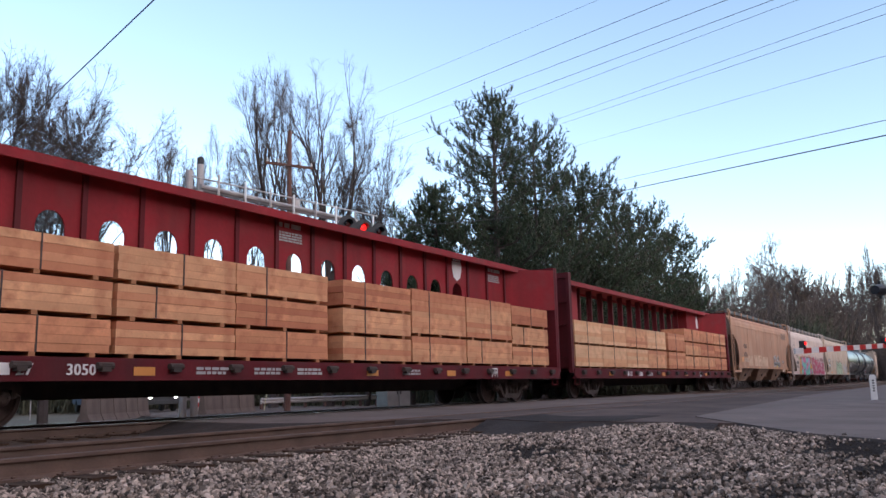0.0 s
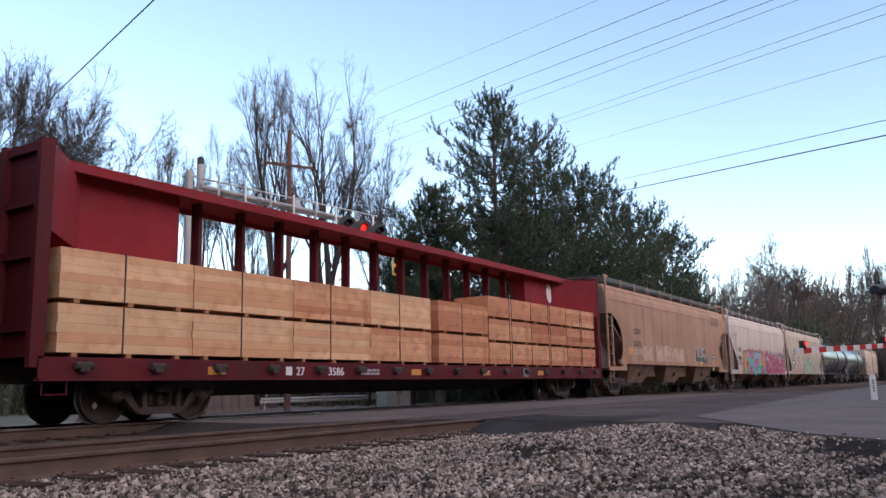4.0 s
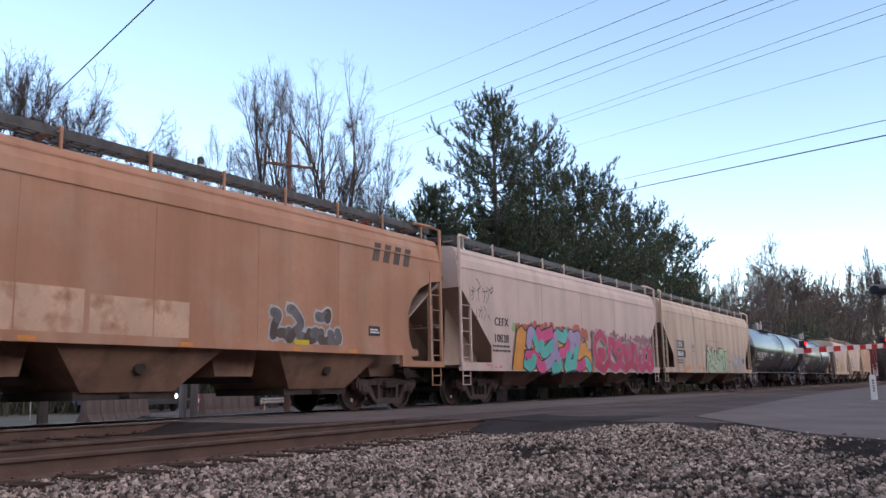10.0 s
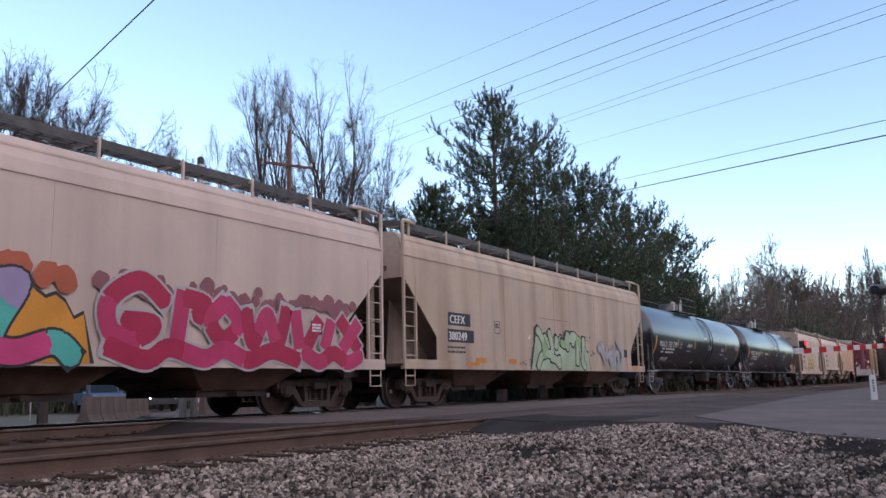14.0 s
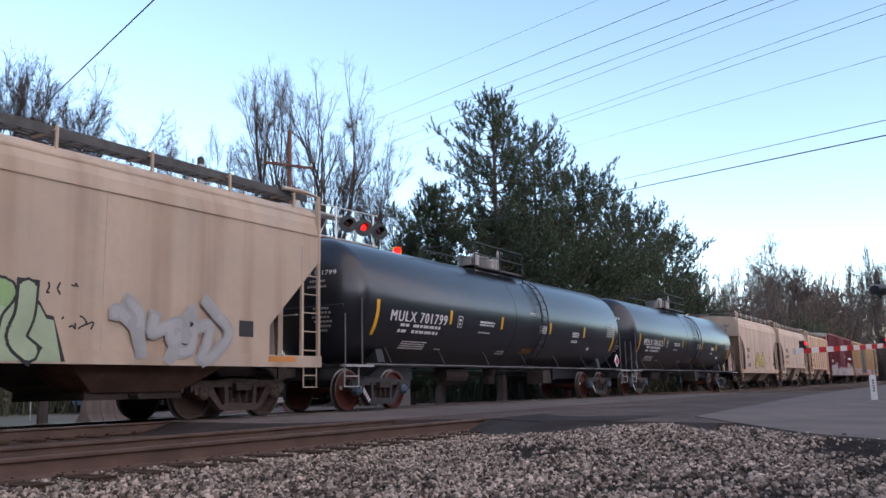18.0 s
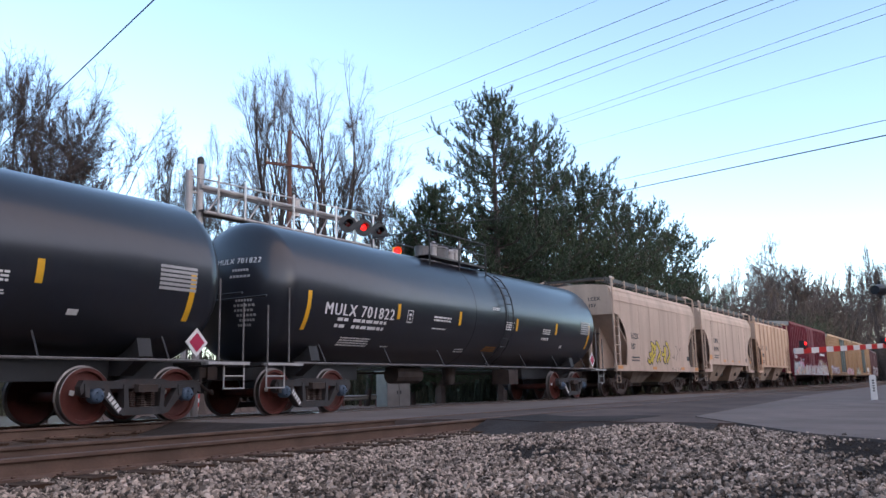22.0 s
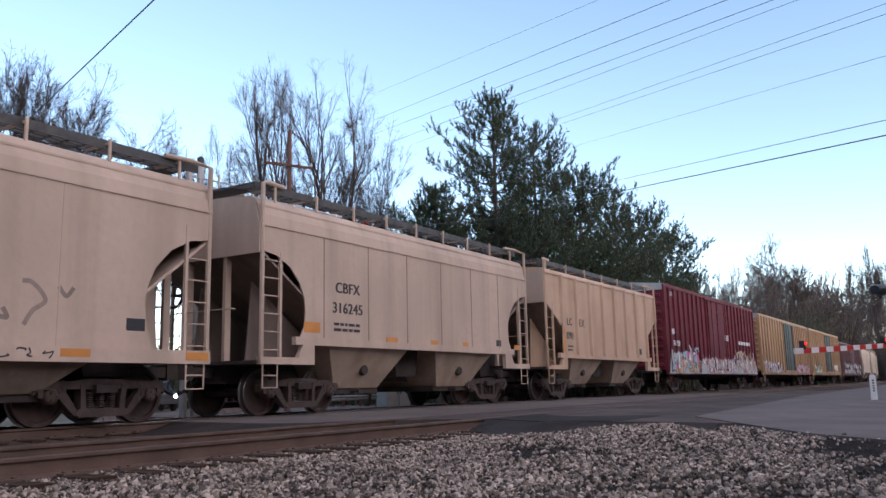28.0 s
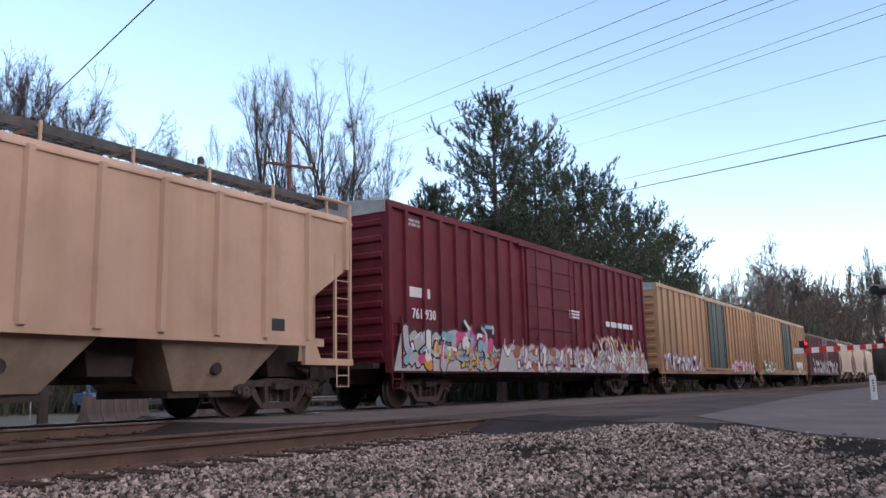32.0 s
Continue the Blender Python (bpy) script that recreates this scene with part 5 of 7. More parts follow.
    graffiti(car, -h + 3.8, -h + 6.85, 1.3, 2.25, y, ["g_yellow"], 51, fat=0.13)
    scrawl(car, h - 4.6, h - 2.4, 1.45, 2.25, y, "hop_inner", 23, 0.07, 4)
    scrawl(car, h - 4.3, h - 2.9, 1.02, 1.2, y - 0.036, "black_paint", 20, 0.022, 6)
    for xx in (0.15, 4.3, 8.4):
        patch(car, -h + xx, 1.06, 0.5, 0.12, "orange_tape", y - 0.036, "reflective_strip")
    patch(car, h - 0.55, 1.04, 0.5, 0.14, "orange_tape", y - 0.036, "reflective_strip")
    patch(car, h - 1.75, 1.5, 0.36, 0.2, "black_paint", y, "data_panel")

    car, h, y = hopper("short clean grey-white covered hopper car with rounded end openings", 74.05, 85.55, "hop_grey", 2, bite=1.3, rail_every=1.35, side_z=1.5, bite_z=2.1, seams=6, seam_pitch=1.55, seam_colour="seam_brown", bay_colour="bay_cream")
    join_train(car)
    writing("CBFX", -h + 2.25, 2.56, 0.33, "black_paint", car, y - 0.004, 0.004)
    writing("316245", -h + 2.15, 2.12, 0.33, "black_paint", car, y - 0.004, 0.004)
    patch(car, -h + 1.25, 1.66, 0.5, 0.22, "orange_tape", y)
    for xx, ww in ((4.1, 0.45), (6.0, 0.35), (7.6, 0.25)):
        patch(car, -h + xx, 1.55, ww, 0.12, "orange_tape", y, "paint_patch")
    bars(-h + 2.2, 1.85, 0.9, 0.06, "black_paint", car, y - 0.003, 2, 1.0)
    patch(car, h - 2.05, 1.62, 0.28, 0.18, "black_paint", y, "data_panel")
    patch(car, h - 0.95, 1.55, 0.35, 0.14, "orange_tape", y)

    car, h, y = hopper("short beige covered hopper car with upright side ribs", 86.9, 98.2, "hop_ribbed", 2, bite=1.3, ribs=9, straight=True, rail_every=1.6, end_colour="hop_grey", side_z=1.48, bite_z=2.4, gusset="hop_ribbed", bay_colour="bay_cream")
    join_train(car)
    writing("LC", -h + 1.66, 2.5, 0.36, "faded_black", car, y - 0.004, 0.004)
    writing("EX", -h + 2.72, 2.5, 0.36, "faded_black", car, y - 0.004, 0.004)
    writing("890", -h + 1.58, 2.02, 0.36, "faded_black", car, y - 0.004, 0.004)
    patch(car, -h + 1.34, 1.55, 0.16, 0.85, "orange_tape", y)
    bars(-h + 1.66, 1.75, 0.45, 0.06, "black_paint", car, y - 0.003, 2, 1.0)
    patch(car, h - 2.5, 1.65, 0.36, 0.24, "black_paint", y, "data_panel")

    # box cars and the tail
    car, h, y = box_car("dark red box car with graffiti along its lower side", 99.6, 118.1, "box_red", "box_red", 4.98, 0.86, 9, (-0.08, 4.0))
    join_train(car)
    bars(-h + 0.95, 2.72, 0.95, 0.25, "white_paint", car, y - 0.005, 1, rng=random.Random(2))
    writing("761 930", -h + 0.95, 2.18, 0.36, "white_paint", car, y - 0.089, 0.004, 0.85)
    bars(h - 4.6, 2.62, 2.9, 0.20, "white_paint", car, y - 0.089, 1, rng=random.Random(3))
    bars(-h + 0.8, 4.62, 0.7, 0.07, "grey_paint", car, y - 0.005, 2)
    bars(1.15, 2.95, 0.9, 0.07, "white_paint", car, y - 0.15, 3)
    graffiti(car, -h + 0.6, -h + 5.4, 0.9, 2.0, y - 0.089, ["g_sky", "g_silver", "g_pink", "white_paint", "g_orange"], 61, ground="g_silver", fat=0.22)
    graffiti(car, -h + 5.6, h - 5.6, 0.9, 1.75, y - 0.15, ["white_paint", "g_silver", "g_rust", "white_paint", "g_lilac"], 71, line="g_maroon", ground="g_silver", fat=0.14)
    graffiti(car, h - 5.4, h - 0.3, 0.9, 1.85, y - 0.089, ["white_paint", "g_silver", "g_rust", "white_paint"], 81, line="g_maroon", ground="g_silver", fat=0.13)
    graffiti(car, -h + 0.9, -h + 5.0, 1.15, 2.35, y - 0.096, ["white_paint", "g_sky", "g_silver", "g_pink"], 62, fat=0.10, line="black_paint")
    graffiti(car, -h + 2.2, -h + 6.2, 0.95, 1.5, y - 0.10, ["g_orange", "g_silver", "g_yellow", "g_sky"], 63, fat=0.08, line="g_maroon")
    graffiti(car, h - 6.0, h - 0.8, 1.3, 2.25, y - 0.096, ["g_silver", "g_rust", "white_paint", "g_yellow"], 82, line="g_maroon", fat=0.08)
    for q in range(7):
        scrawl(car, -h + 1.0 + q * 2.3, -h + 2.6 + q * 2.3, 1.0, 2.0, y - 0.16, "black_paint" if q % 2 else "white_paint", 140 + q, 0.03, 4)
    car, h, y = box_car("orange-yellow box car with a dark plug door and faded graffiti", 119.9, 139.0, "box_yellow", "door_dark", 4.9, 0.9, 9, (0.5, 3.6))
    join_train(car)
    graffiti(car, -h + 0.4, -h + 6.5, 1.0, 1.8, y - 0.089, ["g_silver", "g_lilac", "white_paint"], 91, line="g_maroon", fat=0.16)
    graffiti(car, h - 6.5, h - 0.4, 1.0, 1.7, y - 0.089, ["g_pink", "g_silver", "white_paint"], 92, line="g_maroon", fat=0.16)
    car, h, y = box_car("yellow box car with a dark plug door, tagged near the sill", 140.2, 158.9, "box_yellow", "door_dark", 4.9, 0.9, 9, (0.8, 3.4))
    join_train(car)
    graffiti(car, -h + 1.5, -h + 5.5, 1.0, 1.9, y - 0.089, ["white_paint", "g_green"], 93, fat=0.16)
    graffiti(car, h - 5, h - 2.4, 1.0, 1.9, y - 0.089, ["white_paint"], 94, line="grey_paint", fat=0.18)
    car, h, y = box_car("dull brown box car with grey graffiti blocks", 160.2, 178.8, "box_brown", "box_brown", 4.4, 0.9, 9)
    join_train(car)
    graffiti(car, -h + 1.5, h - 1.5, 1.0, 2.2, y - 0.15, ["g_silver", "grey_paint"], 95, line="g_maroon", fat=0.25)
    for a, b in ((180.0, 191.6), (192.8, 204.4), (205.6, 217.2)):
        car, h, y = hopper("short cream covered hopper car near the train's tail", a, b, "hop_cream", 2, bite=1.6, rail_every=1.6)
        join_train(car)


# ---------------------------------------------------------------- how the train runs: nearly steady, a bend far off
BEND, RADIUS = 120.0, 420.0


def run(t):
    d = t - 16.0
    return 5.109 * d + 0.008 * d * d


def on_track(s, side, z):
    if s <= BEND:
        return pose(s, TRACK_Y + side, z)
    a = (s - BEND) / RADIUS
    x, y = BEND + RADIUS * math.sin(a), TRACK_Y + RADIUS * (1 - math.cos(a))
    return pose(x - side * math.sin(a), y + side * math.cos(a), z, 0, 0, math.degrees(a))


def motions():
    for ob, s, side, z in TRAIN:
        far = s + 90 > BEND
        times = [i * (1.0 if far else 4.0) for i in range(33 if far else 9)]
        walk(ob, [(t, on_track(s - run(t), side, z)) for t in times])
    turn = [(i * 0.1, -math.degrees((run(i * 0.1) - run(0)) / WHEEL_R)) for i in range(321)]
    for ws, a in WHEELSETS:
        walk(ws, [(t, pose(a, 0, WHEEL_R, 0, d, 0)) for t, d in turn])


# ---------------------------------------------------------------- ground, tracks, road
def lerp(v, pts):
    if v <= pts[0][0]:
        return pts[0][1]
    for (a, p), (b, q) in zip(pts, pts[1:]):
        if v <= b:
            return p + (q - p) * (v - a) / (b - a)
    return pts[-1][1]


def ground_z(x, y):
    """Height of the earth: ballast shoulders by the tracks, falling away behind."""
    z = lerp(y, [(-30, -0.5), (-4, -0.34), (1.5, -0.27), (4.2, -0.25), (5.6, -0.225), (6.4, -0.205), (9.2, -0.2), (10.2, -0.24), (11.5, -0.2), (14.6, -0.2), (16.5, -0.42), (22, -0.46), (45, -0.6), (80, -0.7)])
    # heap of ballast beside the crossing
    heap = 0.14 * math.exp(-((x - 11.0) / 2.0) ** 2 - ((y - 3.7) / 1.3) ** 2)
    edge = lerp(y, [(-14, 8.0), (0.5, 9.2), (1.6, 10.1), (3.75, 13.4)]) - x
    if y < 4.0 and -0.35 < edge < 1.5:
        heap = max(heap * max(0.0, edge) / 1.5, 0.11 * (1 - max(0.0, edge) / 1.5))
    z += heap
    if 8 < x < 90 and -12 < y < 60:
        z -= 0.06 * min(1, max(0, x - 12.5))
    return z


def grid(name, xs, ys, zf, material):
    vs = [(x, y, zf(x, y)) for y in ys for x in xs]
    n = len(xs)
    fs = [(j * n + i, j * n + i + 1, (j + 1) * n + i + 1, (j + 1) * n + i) for j in range(len(ys) - 1) for i in range(n - 1)]
    me = bpy.data.meshes.new(name)
    me.from_pydata(vs, [], fs)
    me.materials.append(M[material])
    me.polygons.foreach_set("use_smooth", [True] * len(fs))
    return new(name, me)


def spread(a, b, n):
    return [a + (b - a) * i / n for i in range(n + 1)]


far_steps = [70, 100, 150, 250, 400, 700, 1200, 2200]
gx = [-v for v in reversed(far_steps)] + spread(-40, -2, 19)[:-1] + spread(-2, 18, 66) + spread(20, 60, 20) + far_steps[0:]
gy = [-v for v in reversed(far_steps)] + spread(-40, -4, 18)[:-1] + spread(-4, 20, 96) + spread(21, 60, 26) + far_steps[0:]
tagged(grid("ground", gx, gy, ground_z, "ground"), "brown winter earth with thin grass round the tracks", "ground", kind="structure")
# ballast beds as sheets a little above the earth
tagged(grid("ballast_bed", spread(-20, 14, 110), spread(-6, 6.42, 62), lambda x, y: ground_z(x, y) + 0.012 - (0.3 if x > 13.2 else 0), "ballast_bed"), "crushed-stone ballast bed beside the track, coloured dark like its shaded gaps", "ballast", kind="structure")
tagged(grid("ballast_track", spread(-40, 160, 200), spread(6.42, 15.2, 40), lambda x, y: max(-0.205, ground_z(0, y)) + 0.02 + 0.02 * math.sin(7 * x) * math.sin(5 * y), "ballast_brown"), "rust-brown ballast between the rails", "ballast", kind="structure")


def rail(name, y, worn, x0=-60.0, x1=190.0):
    g = Geo()
    prof = [(-0.075, -0.175), (0.075, -0.175), (0.07, -0.155), (0.012, -0.14), (0.010, -0.045), (0.037, -0.03), (0.037, -0.006), (0.03, 0.0), (-0.03, 0.0), (-0.037, -0.006), (-0.037, -0.03), (-0.010, -0.045), (-0.012, -0.14), (-0.07, -0.155)]
    g.prism([(y + u, z) for u, z in prof], "x", x0, x1)
    ob = part(name, g, "rail", label="rusty steel rail spiked to wooden ties")
    tagged(ob, "", "rail", kind="structure")
    g = Geo()
    g.box(x0, x1, y - 0.026, y + 0.026, 0.0, 0.0015)
    part("rail_head", g, "rail_worn" if worn else "rail_head", ob)
    # spikes and tie plates at the foot
    return ob


def ties(name, y, x0, x1, label):
    me = mesh_of("tie", Geo().box(-0.115, 0.115, -1.34, 1.34, -0.36, -0.160), "tie")
    base = thing(name, label, "railway ties", pose(0, y, 0), kind="structure")
    rng = random.Random(int(y))
    x = x0
    while x < x1:
        part("tie", me, None, base, at=pose(x, rng.uniform(-0.08, 0.08), rng.uniform(-0.012, 0.006), 0, 0, rng.uniform(-2, 2)))
        x += 0.53
    pl = Geo().box(-0.09, 0.09, -0.17, 0.17, -0.175, -0.150)
    for a in (-0.05, 0.05):
        for b in (-0.11, 0.11):
            pl.box(a - 0.012, a + 0.012, b - 0.015, b + 0.015, -0.17, -0.135)
    me = mesh_of("tie_plate", pl, "rail")
    x = x0
    while x < x1:
        for s in (-0.75, 0.75):
            part("tie_plate", me, None, base, at=pose(x, s, 0))
        x += 0.53


for track_y, worn in ((NEAR_Y, False), (TRACK_Y, True)):
    for s in (-0.7525, 0.7525):
        rail("rail", track_y + s, worn, -60.0, 190.0 if worn else 160.0)
ties("ties_near", NEAR_Y, -1.0, 11.0, "dark weathered wooden ties under the empty track")
ties("ties_far", TRACK_Y, 1.0, 11.0, "dark weathered wooden ties under the train")


def slab(name, outline, zf, thick, material, label):
    """A paved sheet with an outline in plan, cut into strips so that it can follow the road's fall."""
    bm = bmesh.new()
    face = bm.faces.new([bm.verts.new((x, y, 0)) for x, y in outline])
    ys = [q[1] for q in outline]
    for k in range(1, 30):
        y = min(ys) + (max(ys) - min(ys)) * k / 30
        bmesh.ops.bisect_plane(bm, geom=bm.verts[:] + bm.edges[:] + bm.faces[:], plane_co=(0, y, 0), plane_no=(0, 1, 0))
    top = bm.faces[:]
    low = bmesh.ops.extrude_face_region(bm, geom=top)
    for v in [e for e in low["geom"] if isinstance(e, bmesh.types.BMVert)]:
        v.co.z = 1
    for v in bm.verts:
        v.co.z = zf(v.co.x, v.co.y) - (0 if v.co.z > 0.5 else thick)
    bmesh.ops.recalc_face_normals(bm, faces=bm.faces)
    me = bpy.data.meshes.new(name)
    bm.to_mesh(me)
    bm.free()
    me.materials.append(M[material])
    return tagged(new(name, me), label, "road", kind="structure")


def road_z(x, y):
    return lerp(y, [(-40, -0.9), (-6, -0.30), (0, -0.16), (4, -0.06), (6.2, -0.012), (14.2, -0.012), (18, -0.15), (26, -0.38), (45, -0.55), (90, -0.7)])


# crossing: asphalt in strips, so that the rails lie in open flangeways
strips = [(2.6, 6.40), (6.56, 7.87), (8.07, 12.18), (12.34, 13.66), (13.86, 60.0)]


def left_edge(y):
    return lerp(y, [(2.6, 12.0), (4.2, 11.6), (5.2, 10.9), (6.4, 11.4), (8.0, 11.0), (9.0, 9.6), (12.2, 10.2), (13.9, 12.0), (18, 15.8), (28, 22.5), (60, 40)])


def right_edge(y):
    return lerp(y, [(2.6, 60.0), (6.0, 40.0), (14, 32.0), (28, 36.0), (60, 54)])


for k, (a, b) in enumerate(strips):
    cuts = [v for v in spread(a, b, 6)]
    slab("road_%d" % (k + 1), [(left_edge(v), v) for v in cuts] + [(right_edge(v), v) for v in reversed(cuts)], road_z, 0.14, "asphalt_mid" if k == 2 else "asphalt", "dark worn asphalt of the road over the crossing")
for k, (a, b) in enumerate(((3.0, 6.38), (8.09, 12.16), (13.88, 30.0))):
    vs = []
    for v in spread(a, b, 14):
        wob = 0.12 * math.sin(v * 5.3)
        vs += [(left_edge(v) + 0.02, v, road_z(0, v) - 0.003), (left_edge(v) - 0.45 + wob, v, road_z(0, v) - 0.10), (left_edge(v) - 1.1 + wob * 2, v, ground_z(9, v) - 0.01)]
    me = bpy.data.meshes.new("road_shoulder")
    me.from_pydata(vs, [], [(3 * i + j, 3 * i + j + 1, 3 * i + j + 4, 3 * i + j + 3) for i in range(14) for j in range(2)])
    me.materials.append(M["asphalt_dark"])
    tagged(new("road_shoulder", me), "crumbling dark asphalt shoulder of the crossing", "road", kind="structure")
slab("road_patch", [(left_edge(v) + 0.03, v) for v in spread(4.35, 6.36, 6)] + [(left_edge(v) + 1.9 + 0.3 * math.sin(v * 3), v) for v in spread(6.36, 4.35, 6)], lambda x, y: road_z(x, y) + 0.005, 0.02, "asphalt_dark", "dark tarred patch at the crossing's edge")
slab("pavement", [(8.0, -14), (9.2, 0.5), (10.1, 1.6), (13.4, 3.75), (30, 4.7), (70, 5.4), (70, -14)], lambda x, y: road_z(x, y) + 0.012, 0.2, "asphalt_light", "pale worn asphalt of the road's near approach")


# ---------------------------------------------------------------- crushed stone
def stones(name, n, area, low, high, material, label, seed, keep=None, sink=0.3):
    rng = np.random.default_rng(seed)
    base = []
    for k in range(6):
        r = np.random.default_rng(100 + k)
        q = np.array([(1, 0, 0), (-1, 0, 0), (0, 1, 0), (0, -1, 0), (0, 0, 1), (0, 0, -1), (0.6, 0.6, 0.6), (-0.6, -0.6, 0.6)], float)
        base.append(q * r.uniform(0.6, 1.1, (8, 3)))
    bm_faces = []
    for q in base:
        bm = bmesh.new()
        for v in q:
            bm.verts.new(v)
        bmesh.ops.convex_hull(bm, input=bm.verts)
        bm.verts.index_update()
        loose = {v.index for v in bm.verts if not v.link_faces}
        bm_faces.append([tuple(v.index for v in f.verts) for f in bm.faces if not any(v.index in loose for v in f.verts)])
        bm.free()
    vs, fs, o = [], [], 0
    for i in range(n):
        x, y = rng.uniform(area[0], area[1]), rng.uniform(area[2], area[3])
        k = rng.integers(6)
        s = low + (high - low) * rng.random() ** 2
        if keep and not keep(x, y):
            continue
        m = Euler(tuple(rng.uniform(0, 6.28, 3))).to_matrix()
        q = (base[k] * (s * rng.uniform(0.75, 1.25, 3))) @ np.array(m)
        z = ground_z(x, y) + 0.012 + s * (0.55 - sink) + abs(rng.normal(0, 0.008))
        vs.append(q + (x, y, z))
        fs += [tuple(o + j for j in f) for f in bm_faces[k]]
        o += 8
    me = bpy.data.meshes.new(name)
    me.from_pydata(np.concatenate(vs).tolist(), [], fs)
    me.materials.append(M[material])
    return tagged(new(name, me), label, "gravel", kind="stuff")


# stones are left out here so the dark-coloured bed reads as shaded hollows
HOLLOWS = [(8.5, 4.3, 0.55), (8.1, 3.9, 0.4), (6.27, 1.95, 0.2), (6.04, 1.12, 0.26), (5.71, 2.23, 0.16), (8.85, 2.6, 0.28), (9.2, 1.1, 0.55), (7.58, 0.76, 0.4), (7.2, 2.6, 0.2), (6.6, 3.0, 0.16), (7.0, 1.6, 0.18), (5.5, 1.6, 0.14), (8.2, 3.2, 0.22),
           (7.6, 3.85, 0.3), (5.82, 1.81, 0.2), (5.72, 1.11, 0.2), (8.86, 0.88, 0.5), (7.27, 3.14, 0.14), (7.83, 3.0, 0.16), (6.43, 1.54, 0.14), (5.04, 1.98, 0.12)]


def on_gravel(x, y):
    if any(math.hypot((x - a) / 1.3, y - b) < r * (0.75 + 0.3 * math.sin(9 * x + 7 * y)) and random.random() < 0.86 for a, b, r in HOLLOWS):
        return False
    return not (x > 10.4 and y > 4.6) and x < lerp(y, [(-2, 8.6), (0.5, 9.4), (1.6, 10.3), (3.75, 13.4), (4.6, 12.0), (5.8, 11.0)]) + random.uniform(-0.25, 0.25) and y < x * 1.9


stones("gravel", 62000, (2.6, 13.5, -0.6, 5.85), 0.012, 0.032, "gravel", "loose pale crushed-stone ballast bed beside the track, coloured dark like its shaded gaps", 1, lambda x, y: on_gravel(x, y) and random.random() < min((x - 2.6) / 0.7, (y + 0.6) / 0.5) + 0.12 * math.sin(x * 9 + y * 7))
stones("gravel_between_ties", 9000, (2.5, 11.3, 5.75, 6.39), 0.013, 0.03, "gravel", "crushed stone lying against the rail and tie ends", 2, lambda x, y: abs((x + 1.0) % 0.53 - 0.265) < 0.16 or random.random() < 0.05, 0.5)

stones("scattered_gravel", 15000, (-7.0, 9.6, -6.0, 5.8), 0.016, 0.042, "gravel", "thinly scattered crushed stone on the trackside", 3, lambda x, y: not (x > 2.6 and y > -0.6 and y < x * 1.9) and math.hypot(x - 3, y - 1.5) < 8.5 + 1.5 * math.sin(x * 2.1) and x < lerp(y, [(-14, 7.8), (0.5, 9.0)]) and random.random() < 1.1 - 0.09 * math.hypot(x - 4, y - 2))


# ---------------------------------------------------------------- trees
def branch_mesh(name, limbs, material, seg=4, fine=0.013):
    """limbs: (points, radii) of tapered branches, joined into one mesh."""
    vs, fs = [], []
    for pts, radii in limbs:
        k = seg if radii[0] > 0.02 else 3
        o = len(vs)
        for i, (p, r) in enumerate(zip(pts, radii)):
            r = max(r, fine)
            d = (pts[min(i + 1, len(pts) - 1)] - pts[max(i - 1, 0)]).normalized()
            a = d.orthogonal().normalized()
            b = d.cross(a)
            for j in range(k):
                t = 2 * math.pi * j / k
                vs.append(tuple(p + (a * math.cos(t) + b * math.sin(t)) * r))
        for i in range(len(pts) - 1):
            for j in range(k):
                fs.append((o + i * k + j, o + i * k + (j + 1) % k, o + (i + 1) * k + (j + 1) % k, o + (i + 1) * k + j))
    me = bpy.data.meshes.new(name)
    me.from_pydata(vs, [], fs)
    me.materials.append(M[material])
    return me


